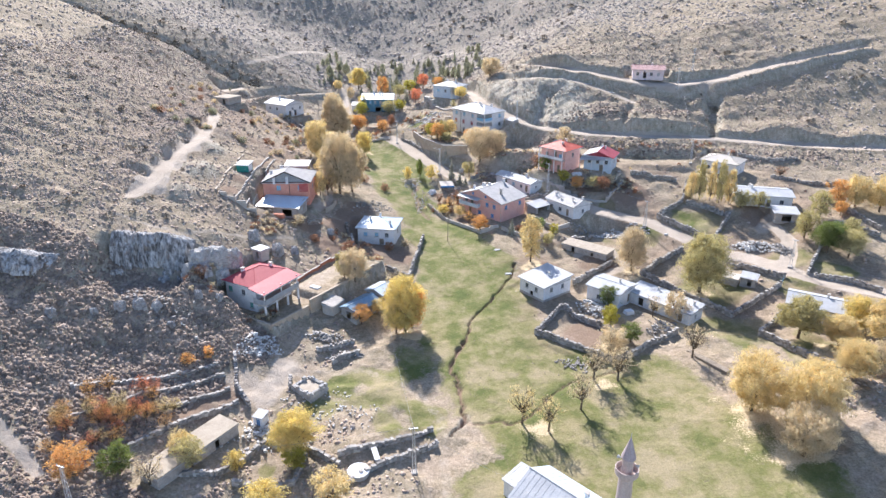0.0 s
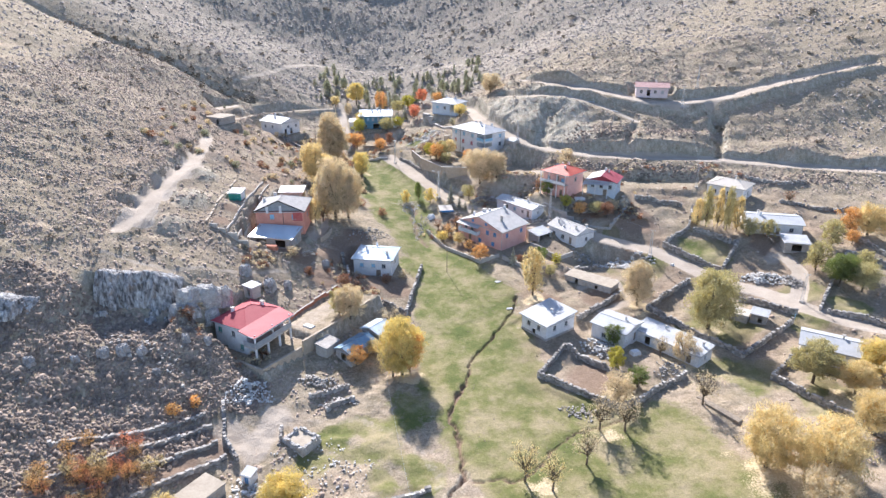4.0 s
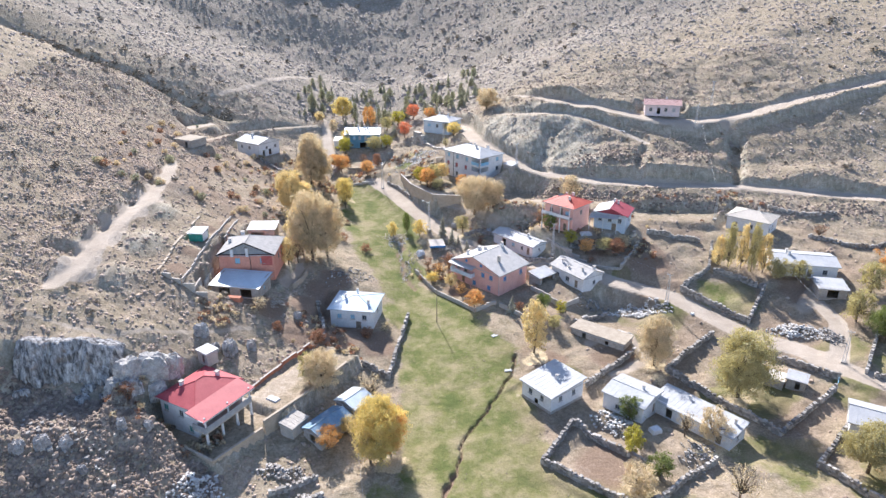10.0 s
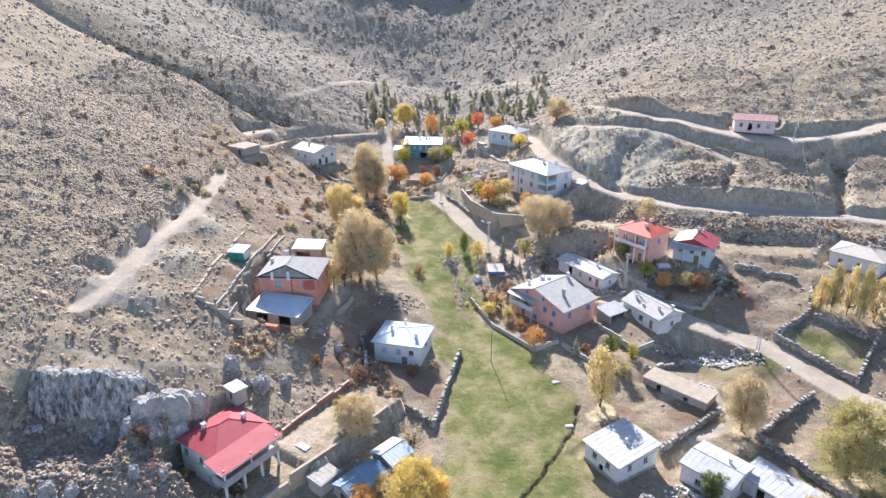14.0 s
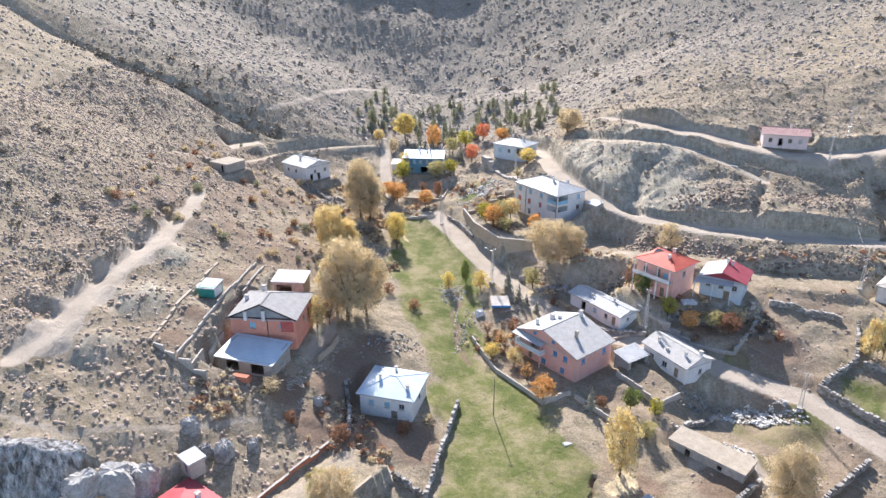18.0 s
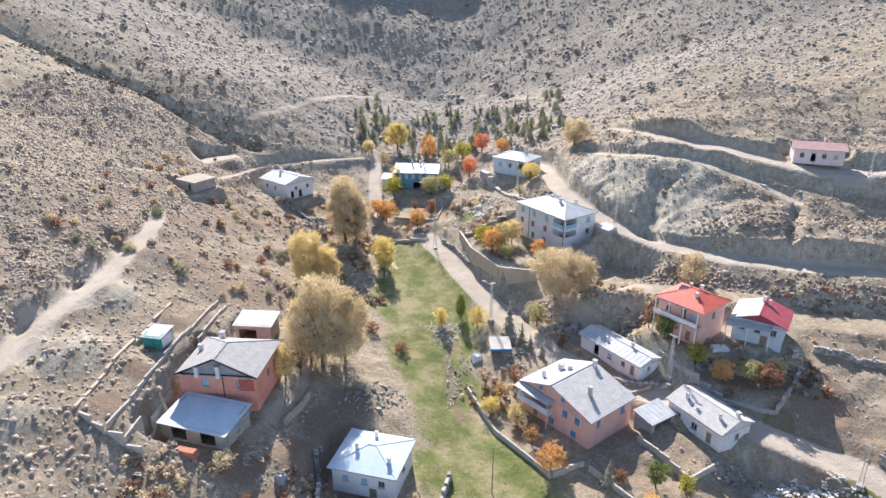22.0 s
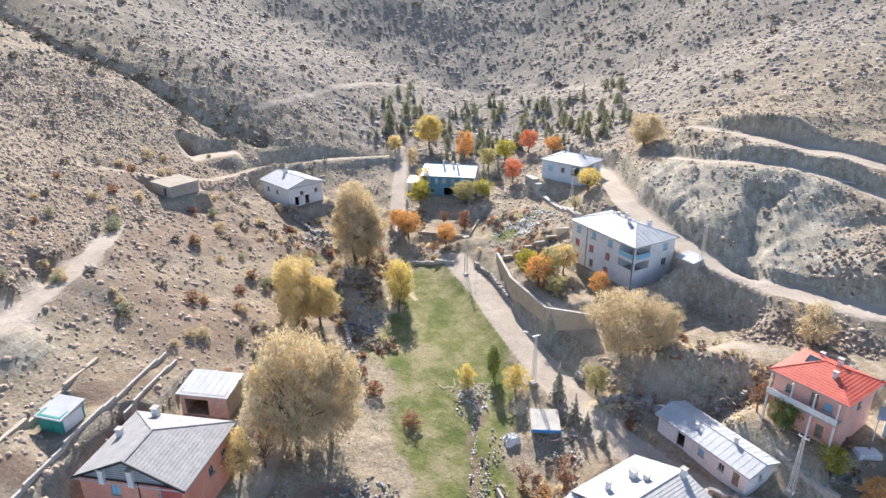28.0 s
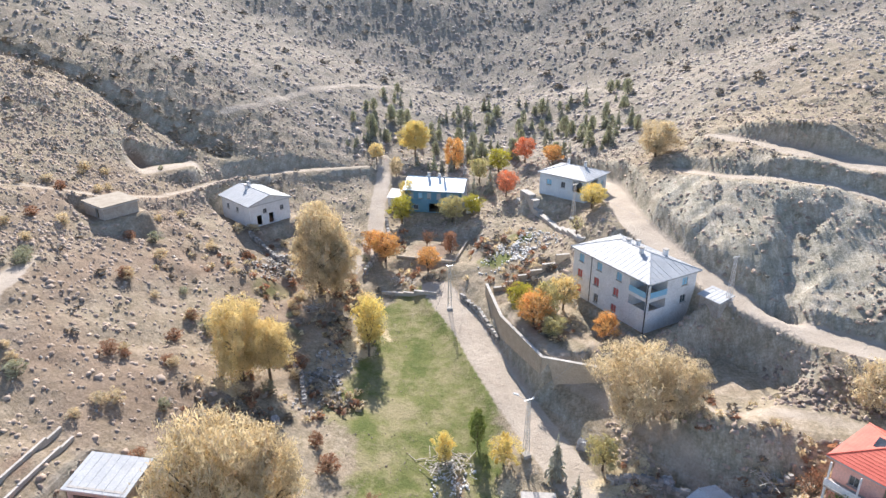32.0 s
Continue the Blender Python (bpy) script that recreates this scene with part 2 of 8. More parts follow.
M = {
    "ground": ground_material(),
    "white_roof": surface("white sheet roof", (0.39, 0.4, 0.41), (0.5, 0.51, 0.515), 0.35, 6, 0.6, 0.0, 0.25, 0.1, 0.01, (0.52, 0.5, 0.47)),
    "blue_white_roof": surface("pale blue sheet roof", (0.46, 0.56, 0.63), (0.6, 0.68, 0.73), 0.35, 6, 0.4, 0.0, 0.5, 0.1, 0.01, (0.5, 0.56, 0.6)),
    "blue_roof": surface("blue sheet roof", (0.12, 0.24, 0.36), (0.22, 0.34, 0.44), 0.5, 6, 0.4, 0.0, 0.5, 0.1, 0.01, (0.34, 0.3, 0.27)),
    "red_roof": surface("crimson sheet roof", (0.36, 0.06, 0.075), (0.44, 0.09, 0.1), 0.4, 6, 0.62, 0.0, 0.25, 0.1, 0.01),
    "orange_roof": surface("red tile roof", (0.52, 0.09, 0.06), (0.62, 0.14, 0.09), 0.6, 6, 0.6, 0.0, 0.4, 0.2, 0.02),
    "rose_roof": surface("rose tile roof", (0.5, 0.3, 0.27), (0.6, 0.38, 0.34), 0.6, 6, 0.7, 0.0, 0.3, 0.2, 0.02),
    "dark_red_roof": surface("dark red tile roof", (0.3, 0.05, 0.07), (0.38, 0.08, 0.1), 0.6, 6, 0.6),
    "grey_tile": surface("pale grey tile roof", (0.4, 0.385, 0.365), (0.52, 0.5, 0.475), 0.9, 7, 0.75, 0.0, 0.3, 0.3, 0.03, (0.3, 0.29, 0.28)),
    "slate_tile": surface("weathered grey tile", (0.27, 0.265, 0.26), (0.37, 0.36, 0.35), 0.9, 7, 0.75, 0.0, 0.3, 0.3, 0.03, (0.27, 0.265, 0.26)),
    "gable_tile": surface("blue-grey hung tile", (0.3, 0.32, 0.34), (0.42, 0.44, 0.46), 0.9, 7, 0.75),
    "cream_roof": surface("cream sheet roof", (0.5, 0.45, 0.38), (0.6, 0.54, 0.46), 0.6, 6, 0.6, 0.0, 0.4, 0.2, 0.02, (0.42, 0.38, 0.33)),
    "earth_roof": surface("packed earth roof", (0.33, 0.28, 0.22), (0.45, 0.39, 0.31), 0.8, 6, 0.95),
    "white_wall": surface("white plaster", (0.68, 0.69, 0.7), (0.8, 0.8, 0.8), 0.5, 5, 0.85, 0, 0.2, 0.2, 0.02, (0.52, 0.5, 0.47)),
    "pink_wall": surface("pink plaster", (0.72, 0.4, 0.34), (0.8, 0.5, 0.43), 0.5, 5, 0.85, 0, 0.2, 0.2, 0.02),
    "orange_wall": surface("salmon plaster", (0.7, 0.3, 0.22), (0.78, 0.38, 0.28), 0.5, 5, 0.85, 0, 0.2, 0.2, 0.02),
    "blue_wall": surface("pale blue plaster", (0.5, 0.58, 0.66), (0.62, 0.7, 0.76), 0.5, 5, 0.85, 0, 0.2, 0.2, 0.02),
    "teal_wall": surface("blue painted wall", (0.1, 0.24, 0.34), (0.16, 0.32, 0.42), 0.5, 5, 0.7),
    "lilac_wall": surface("pale lilac plaster", (0.66, 0.56, 0.56), (0.74, 0.64, 0.63), 0.5, 5, 0.85),
    "concrete": surface("rough concrete", (0.4, 0.37, 0.33), (0.54, 0.5, 0.45), 0.6, 5, 0.9, 0, 0.2, 0.3, 0.03, (0.28, 0.25, 0.22)),
    "tan_wall": surface("tan retaining wall", (0.42, 0.35, 0.27), (0.52, 0.44, 0.35), 0.6, 5, 0.9, 0, 0.2, 0.3, 0.03),
    "stone_wall": surface("plastered stone", (0.34, 0.31, 0.28), (0.5, 0.47, 0.43), 1.2, 4, 0.95, 0, 0.2, 0.5, 0.06, (0.24, 0.22, 0.2)),
    "dark": surface("dark opening", (0.02, 0.022, 0.025), (0.045, 0.045, 0.05), 1, 5, 0.5),
    "blue_shutter": surface("blue shutter", (0.04, 0.2, 0.48), (0.07, 0.27, 0.56), 1, 8, 0.5),
    "light_blue": surface("light blue blind", (0.24, 0.5, 0.68), (0.32, 0.58, 0.74), 1, 8, 0.6),
    "red_shutter": surface("red shutter", (0.46, 0.1, 0.09), (0.54, 0.15, 0.13), 1, 8, 0.6),
    "green_paint": surface("teal green paint", (0.03, 0.24, 0.2), (0.05, 0.3, 0.25), 1, 8, 0.6),
    "wood": surface("weathered wood", (0.2, 0.16, 0.12), (0.32, 0.27, 0.21), 1.5, 9, 0.85),
    "pale_wood": surface("bleached wood", (0.42, 0.37, 0.31), (0.6, 0.55, 0.48), 1.5, 9, 0.85),
    "brick": surface("red brick", (0.42, 0.16, 0.1), (0.5, 0.22, 0.14), 2, 9, 0.9),
    "metal": surface("galvanised steel", (0.55, 0.56, 0.57), (0.68, 0.69, 0.7), 2, 9, 0.45, 0.6),
    "minaret": surface("pinkish cut stone", (0.5, 0.4, 0.37), (0.6, 0.5, 0.46), 0.8, 5, 0.85),
    "lead": surface("lead cone", (0.4, 0.33, 0.34), (0.48, 0.41, 0.42), 0.8, 5, 0.6),
    "stone": vary("field stone", (0.2, 0.185, 0.17), (0.48, 0.45, 0.41)),
    "pale_stone": vary("pale rubble", (0.42, 0.4, 0.38), (0.72, 0.7, 0.66)),
    "crag": rib_rock(),
    "pale_rock": surface("pale weathered rock", (0.34, 0.325, 0.305), (0.62, 0.6, 0.57), 0.8, 3.4, 0.95, 0, 0.2, 0.9, 0.3, (0.24, 0.225, 0.21)),
    "boulder": surface("grey limestone", (0.22, 0.212, 0.208), (0.58, 0.565, 0.55), 0.7, 3.4, 0.95, 0, 0.2, 0.9, 0.35, (0.15, 0.142, 0.137)),
    "scrub": vary("dry thorn scrub", (0.35, 0.272, 0.215), (0.45, 0.357, 0.285)),
    # far scrub paled: distance haze put into its base colour
    "haze_scrub": vary("haze-paled dry scrub", (0.35, 0.293, 0.255), (0.48, 0.405, 0.348)),
    "dark_scrub": vary("dark thorn scrub", (0.2, 0.157, 0.126), (0.31, 0.248, 0.2)),
    # juniper lightened as well, so its far shrubs look hazy
    "juniper": vary("haze-lightened juniper", (0.24, 0.204, 0.16), (0.35, 0.302, 0.24)),
    "bark": surface("brown bark", (0.11, 0.085, 0.06), (0.2, 0.16, 0.12), 2, 9, 0.95, 0, 0.2, 0.5, 0.05),
    "yellow": vary("yellow leaves", (0.7, 0.58, 0.23), (0.82, 0.69, 0.34), 0.7, (1.0, 0.95, 0.62)),
    "gold": vary("golden leaves", (0.7, 0.58, 0.31), (0.82, 0.7, 0.43), 0.7, (1.0, 0.93, 0.7)),
    "orange": vary("orange leaves", (0.7, 0.45, 0.2), (0.79, 0.55, 0.28), 0.7, (1.0, 0.78, 0.45)),
    "red": vary("red leaves", (0.68, 0.32, 0.19), (0.8, 0.46, 0.3), 0.7, (1.0, 0.6, 0.4)),
    "beige": vary("faded willow leaves", (0.63, 0.54, 0.39), (0.76, 0.66, 0.49), 0.75, (1.0, 0.92, 0.7)),
    "olive": vary("olive willow leaves", (0.48, 0.45, 0.26), (0.6, 0.56, 0.35), 0.75, (1.0, 0.9, 0.55)),
    "green": vary("green leaves", (0.14, 0.18, 0.07), (0.3, 0.32, 0.14), 0.7, (0.9, 1.0, 0.5)),
    "lime": vary("yellow green leaves", (0.4, 0.38, 0.08), (0.6, 0.55, 0.18), 0.7, (1.0, 0.95, 0.4)),
    # both needle tones lightened past their own colour, haze put into the plantation
    "conifer": vary("haze-paled conifer needles", (0.34, 0.335, 0.28), (0.46, 0.45, 0.38), 0.8, (1.0, 1.0, 0.85)),
    "sage": vary("haze-paled grey green needles", (0.33, 0.32, 0.25), (0.45, 0.44, 0.35), 0.8, (0.95, 1.0, 0.7)),
    "rust": vary("rust brown shrub", (0.3, 0.19, 0.13), (0.44, 0.3, 0.21), 0.8, (1.0, 0.7, 0.5)),
    "dust": surface("dusty road", (0.44, 0.37, 0.295), (0.56, 0.48, 0.39), 0.3, 4, 0.95, 0, 0.15, 0.5, 0.06, (0.37, 0.31, 0.25)),
    "wire": surface("cable", (0.3, 0.3, 0.31), (0.4, 0.4, 0.41), 3, 9, 0.5),
    "tarp": surface("white tarpaulin", (0.6, 0.6, 0.6), (0.78, 0.78, 0.77), 0.9, 6, 0.6),
    "glass": surface("dim window glass", (0.04, 0.05, 0.06), (0.1, 0.12, 0.14), 1.5, 5, 0.12, 0, 0.6),
}


# ---- mesh helpers ----
class Geo:
    """Collects vertices and faces of one mesh."""

    def __init__(self):
        self.v, self.f = [], []

    def add(self, verts, faces):
        k = len(self.v)
        self.v += [tuple(p) for p in verts]
        self.f += [tuple(i + k for i in q) for q in faces]
        return self

    def box(self, c, s, rot=0.0, taper=1.0):
        co, si = math.cos(rot), math.sin(rot)
        vs = []
        for dz in (-0.5, 0.5):
            k = taper if dz > 0 else 1.0
            for dx, dy in ((-0.5, -0.5), (0.5, -0.5), (0.5, 0.5), (-0.5, 0.5)):
                x, y = dx * s[0] * k, dy * s[1] * k
                vs.append((c[0] + x * co - y * si, c[1] + x * si + y * co, c[2] + dz * s[2]))
        return self.add(vs, [(3, 2, 1, 0), (4, 5, 6, 7), (0, 1, 5, 4), (1, 2, 6, 5), (2, 3, 7, 6), (3, 0, 4, 7)])

    def stone(self, c, s, rng, rot=0.0):
        """A rough block: a box with every corner pushed about."""
        co, si = math.cos(rot), math.sin(rot)
        vs = []
        for dz in (-0.5, 0.5):
            for dx, dy in ((-0.5, -0.5), (0.5, -0.5), (0.5, 0.5), (-0.5, 0.5)):
                x, y = dx * s[0] * rng.uniform(0.65, 1.1), dy * s[1] * rng.uniform(0.65, 1.1)
                vs.append((c[0] + x * co - y * si, c[1] + x * si + y * co, c[2] + dz * s[2] * rng.uniform(0.7, 1.15)))
        return self.add(vs, [(3, 2, 1, 0), (4, 5, 6, 7), (0, 1, 5, 4), (1, 2, 6, 5), (2, 3, 7, 6), (3, 0, 4, 7)])

    def slab(self, poly, th):
        """A flat plate: a polygon in space, given thickness downwards along its normal."""
        p = [Vector(q) for q in poly]
        nrm = (p[1] - p[0]).cross(p[2] - p[0]).normalized()
        if nrm.z < 0:
            p.reverse()
            nrm = -nrm
        n = len(p)
        low = [q - nrm * th for q in p]
        return self.add(p + low, [tuple(range(n)), tuple(range(2 * n - 1, n - 1, -1))] + [(i, i + n, (i + 1) % n + n, (i + 1) % n) for i in range(n)])

    def tube(self, a, b, r1, r2, n=7, caps=True):
        a, b = Vector(a), Vector(b)
        d = (b - a).normalized()
        s = d.orthogonal().normalized()
        t = d.cross(s)
        vs = [a + (s * math.cos(k * math.tau / n) + t * math.sin(k * math.tau / n)) * r1 for k in range(n)]
        vs += [b + (s * math.cos(k * math.tau / n) + t * math.sin(k * math.tau / n)) * r2 for k in range(n)]
        fs = [(k, (k + 1) % n, (k + 1) % n + n, k + n) for k in range(n)]
        if caps:
            fs += [tuple(range(n - 1, -1, -1)), tuple(range(n, 2 * n))]
        return self.add(vs, fs)

    def mesh(self, name, material=None):
        me = bpy.data.meshes.new(name)
        me.from_pydata(self.v, [], self.f)
        if material:
            me.materials.append(M[material])
        return me


def part(name, geo, material, parent, label=""):
    """Links geo as one mesh under a thing or a part; its coordinates are the parent's."""
    ob = new(name, geo.mesh(name, material) if isinstance(geo, Geo) else geo)
    ob.parent = parent
    return tagged(ob, label)


def thing(name, label, category, m, group=""):
    ob = new(name)
    ob.empty_display_size = 0.5
    ob.matrix_basis = m
    return tagged(ob, label, category, group)


def single(name, geo, material, label, category="", m=None, group="", kind=""):
    ob = new(name, geo.mesh(name, material))
    if m is not None:
        ob.matrix_basis = m
    return tagged(ob, label, category, group, kind)


def array_mesh(name, verts, faces, material):
    """A large mesh from arrays: faces all with the same number of corners."""
    me = bpy.data.meshes.new(name)
    nv, nf, k = len(verts), len(faces), faces.shape[1]
    me.vertices.add(nv)
    me.vertices.foreach_set("co", np.ascontiguousarray(verts, dtype=np.float32).ravel())
    me.loops.add(nf * k)
    me.loops.foreach_set("vertex_index", np.ascontiguousarray(faces, dtype=np.int32).ravel())
    me.polygons.add(nf)
    me.polygons.foreach_set("loop_start", np.arange(0, nf * k, k, dtype=np.int32))
    me.update(calc_edges=True)
    me.materials.append(M[material])
    return me
# ground levels: rows run up the valley, columns across it
GX = [-190, -110, -80, -55, -32, -8, 14, 40, 65, 95, 180]
GY = [40, 95, 130, 165, 200, 232, 262, 300, 380]
GZ = [
    (34.7, 7.3, -3.3, -9.9, -13.7, -14.6, -14.4, -13.5, -12.5, -11.6, -8.1),
    (46.2, 18.7, 4.8, -5.3, -10.4, -10.1, -10.4, -10.3, -7.7, -6.2, -4.6),
    (57.0, 26.4, 15.7, 7.0, -4.6, -8.2, -8.1, -7.7, -7.7, -4.9, -1.7),
    (67.2, 34.1, 20.9, 12.4, 1.1, -5.3, -3.6, -3.8, -4.0, -1.0, 2.6),
    (72.5, 37.2, 22.8, 11.7, 2.1, -1.5, 0.2, 5.4, 5.6, 5.0, 8.2),
    (74.0, 34.2, 20.3, 9.3, 2.2, 3.9, 11.6, 15.0, 16.4, 14.4, 17.4),
    (73.6, 34.5, 16.6, 7.9, 6.5, 10.6, 20.4, 28.0, 26.0, 26.2, 30.0),
    (74.6, 41.0, 26.7, 16.6, 11.1, 13.6, 21.2, 32.2, 38.9, 39.1, 46.1),
    (75.0, 43.9, 32.4, 24.3, 19.0, 20.0, 26.2, 34.7, 43.9, 50.9, 65.5),
]


def hermite(t, a, b, ma, mb):
    t2, t3 = t * t, t * t * t
    return (2 * t3 - 3 * t2 + 1) * a + (t3 - 2 * t2 + t) * ma + (3 * t2 - 2 * t3) * b + (t3 - t2) * mb


def base_height(x, y):
    """Smooth ground level at arrays x, y, before roads, plots and roughness."""
    gx, gy, g = np.array(GX, float), np.array(GY, float), np.array(GZ)
    sx, sy = np.gradient(g, gx, axis=1) * 0.85, np.gradient(g, gy, axis=0) * 0.85
    cx, cy = np.clip(x, gx[0], gx[-1]), np.clip(y, gy[0], gy[-1])
    i = np.clip(np.searchsorted(gx, cx, "right") - 1, 0, len(gx) - 2)
    j = np.clip(np.searchsorted(gy, cy, "right") - 1, 0, len(gy) - 2)
    dx, dy = gx[i + 1] - gx[i], gy[j + 1] - gy[j]
    u, v = (cx - gx[i]) / dx, (cy - gy[j]) / dy

    def row(q):
        return hermite(u, g[q, i], g[q, i + 1], sx[q, i] * dx, sx[q, i + 1] * dx)

    def slope(q):
        return sy[q, i] * (1 - u) + sy[q, i + 1] * u

    z = hermite(v, row(j), row(j + 1), slope(j) * dy, slope(j + 1) * dy)
    far = np.maximum(0, y - gy[-1])
    z = z + 0.30 * far + 0.20 * far * far / (far + 90)
    z = z + 0.45 * np.maximum(0, gx[0] - x) + 0.25 * np.maximum(0, x - gx[-1]) - 0.06 * np.maximum(0, gy[0] - y)
    return z


# ---- value noise on arrays ----
TABLE = np.random.RandomState(7).rand(256, 256)


def vnoise(x, y, size, seed=0):
    x, y = x / size + 37.3 * seed, y / size - 19.1 * seed
    i, j = np.floor(x).astype(int), np.floor(y).astype(int)
    u, v = x - i, y - j
    u, v = u * u * (3 - 2 * u), v * v * (3 - 2 * v)
    i0, i1, j0, j1 = i % 256, (i + 1) % 256, j % 256, (j + 1) % 256
    return (TABLE[i0, j0] * (1 - u) + TABLE[i1, j0] * u) * (1 - v) + (TABLE[i0, j1] * (1 - u) + TABLE[i1, j1] * u) * v - 0.5


def smooth(a, b, t):
    t = np.clip((t - a) / (b - a), 0, 1)
    return t * t * (3 - 2 * t)


def along(x, y, pts):
    """Distance to a line of points, and the place along it as a fractional point number."""
    best, place = np.full(np.shape(x), 1e9), np.zeros(np.shape(x))
    for k in range(len(pts) - 1):
        (ax, ay), (bx, by) = pts[k][:2], pts[k + 1][:2]
        dx, dy = bx - ax, by - ay
        t = np.clip(((x - ax) * dx + (y - ay) * dy) / (dx * dx + dy * dy), 0, 1)
        d = np.hypot(x - ax - t * dx, y - ay - t * dy)
        near = d < best
        best, place = np.where(near, d, best), np.where(near, k + t, place)
    return best, place


# ---- roads and tracks: line, half width, bench depth of the cut ----
ROADS = {
    "main": ([(-2, 300), (8, 282), (12, 257), (18, 244), (25, 235), (34, 228), (47, 223), (62, 221), (79, 221), (91, 222.5), (107, 220), (130, 214), (175, 210)], 2.5),
    "upper": ([(30, 283), (42, 270), (54, 264), (66, 258.5), (76, 255), (86, 256), (95, 256), (108, 259), (126, 264), (165, 276)], 3.4),
    "bench": ([(21, 273), (28, 264.5), (36, 261), (44, 259), (52, 255.5), (60, 250), (67, 243.5)], 1.5),
    "lane": ([(-49, 302), (-46.8, 296), (-43.4, 278), (-39, 261), (-41, 248)], 1.6),
    "village": ([(-23, 248), (-20, 243.4), (-15.3, 236.8), (-11.0, 228.7), (-5.8, 219.8), (-1.0, 212.2), (4.0, 205.4), (8.4, 200.4), (14.2, 194.5), (20, 190), (28, 186.2), (36.2, 183.4), (43.5, 178.6), (55.7, 173), (62.6, 165), (68, 158.4), (77, 152.5), (82, 145), (89, 138), (105, 128), (140, 112)], 2.7),
    "spur": ([(82, 147), (86, 154), (88.5, 160), (88, 168)], 1.6),
    "spoil": ([(-76.4, 215), (-72.8, 199.7), (-70.8, 182.4), (-71.3, 168.1), (-71.0, 156.6), (-70.0, 148), (-71.5, 141.7)], 1.6),
    "far": ([(-86, 290), (-81.7, 298), (-78.9, 308), (-74.5, 326), (-68, 348), (-60.6, 365), (-45, 380), (-22, 386.5), (-4.4, 380), (8, 364), (20, 352)], 0.9),
    "hut": ([(-92, 231), (-84, 240), (-79.5, 250), (-78.6, 260.5), (-76.2, 271.8), (-68.2, 281.3), (-50.9, 294.4)], 1.2),
}
TRACKS = [
    ([(44, 269), (54, 264), (64, 259), (72, 255), (84, 253.5)], 4.6, 0.9),
    ([(-89, 259), (-84, 268)], 3.2, 0.8),
    ([(-40, 105), (-30, 106.5), (-15.6, 108.2), (-5.6, 102.3), (-1.3, 94.5), (-0.2, 78), (0, 55)], 1.5, 0.38),
    ([(0, 112), (2.7, 126.5), (6.2, 139.3), (7.8, 154), (5, 172), (-3, 182)], 1.4, 0.25),
    ([(-38.5, 103), (-33, 99), (-31, 108)], 3.5, 0.6),
    ([(-33, 131), (-27, 140), (-23, 147)], 3.4, 0.45),
    ([(-41, 196), (-38, 208), (-36, 218), (-31, 231), (-24, 244)], 1.6, 0.3),
    ([(-35.5, 168), (-34, 178), (-36, 190)], 1.3, 0.8),
    ([(33, 156), (42, 160), (44, 150), (36, 145), (40, 142)], 1.8, 0.6),
    ([(-8, 234), (2, 222), (14, 212), (20, 204)], 2.0, 0.5),
    ([(63, 200), (62, 190), (58, 180)], 4.0, 0.2),
    ([(20, 214), (30, 214), (42, 211)], 1.6, 0.5),
    ([(-72, 133), (-58, 133.5), (-47, 142), (-38, 150)], 0.8, 0.5),
    ([(-82, 95), (-72, 84), (-60, 76)], 1.2, 0.8),
    ([(84, 166), (95, 178), (84, 180)], 3.0, 0.5),
    ([(64, 118), (56, 122), (60, 110)], 2.4, 0.3),
]
RILLS = [
    ([(17, 151), (15.2, 145), (11.3, 137.8), (7.1, 130.8), (3.7, 121.8), (0.7, 109.6), (2.8, 102.5), (3.1, 94.6), (0.5, 90)], 0.2, 0.9),
    ([(3.1, 94), (10.3, 92.7), (16.9, 98.8), (23.2, 106.3), (34, 110)], 0.16, 0.5),
    ([(-11.5, 206), (-10.5, 196), (-8.5, 186), (-6, 180)], 0.45, 0.5),
    ([(31, 233.5), (33.0, 238), (35, 243), (37, 250)], 1.8, 2.2),
    ([(60.6, 226), (62.6, 233), (65, 240)], 1.0, 1.8),
    ([(91.5, 228), (94.5, 237), (97.5, 246), (97, 252)], 1.7, 3.2),
]
# the crease between the left hill and the far hill: line with depths
GULLY = [(-420, 284, 3), (-220, 276, 3), (-150, 274, 3), (-131, 273.5, 3), (-113, 274.5, 3), (-95, 276.5, 2.6), (-86, 278, 2.2), (-76, 279, 0.8)]
# gravel tipped below the scree track: centre and half sizes
FANS = [(-67.4, 197.0, 3.6, 6.0), (-66.2, 180.0, 3.8, 6.0), (-64.0, 163.6, 4.6, 6.5), (-63.6, 149.6, 5.0, 5.5)]
# foot of the limestone cliff
CLIFF = [(-69, 127.0), (-66, 128.2), (-62, 130.2), (-58.5, 131.6), (-56, 131.8)]
# meadow: line with half widths
MEADOW = [(-24, 238, 9.5), (-20, 218, 12), (-14, 197, 9.5), (-9, 180, 6.5), (1.5, 162, 11), (5.5, 146, 13), (7.5, 125, 13), (12, 108, 16), (27, 96, 24), (30, 78, 32), (28, 40, 45)]
GRASS_SPOTS = [(-28.5, 82.5, 3), (-12, 104, 9), (-4, 95, 7), (-8, 113, 7), (-19, 104, 6), (-22, 96, 5), (-10, 92, 6), (69, 172, 9), (62, 140, 12), (49, 165, 8), (58, 122, 11), (38, 150, 6), (55, 169, 5), (72, 112, 10), (84, 152, 7), (80, 137, 7), (44, 156, 6), (92, 143, 7), (67, 158, 6), (27, 146, 5), (-8, 262, 5), (-13, 255, 4), (31, 205, 3), (-43, 226, 5), (-50, 235, 5), (46, 182, 3)]
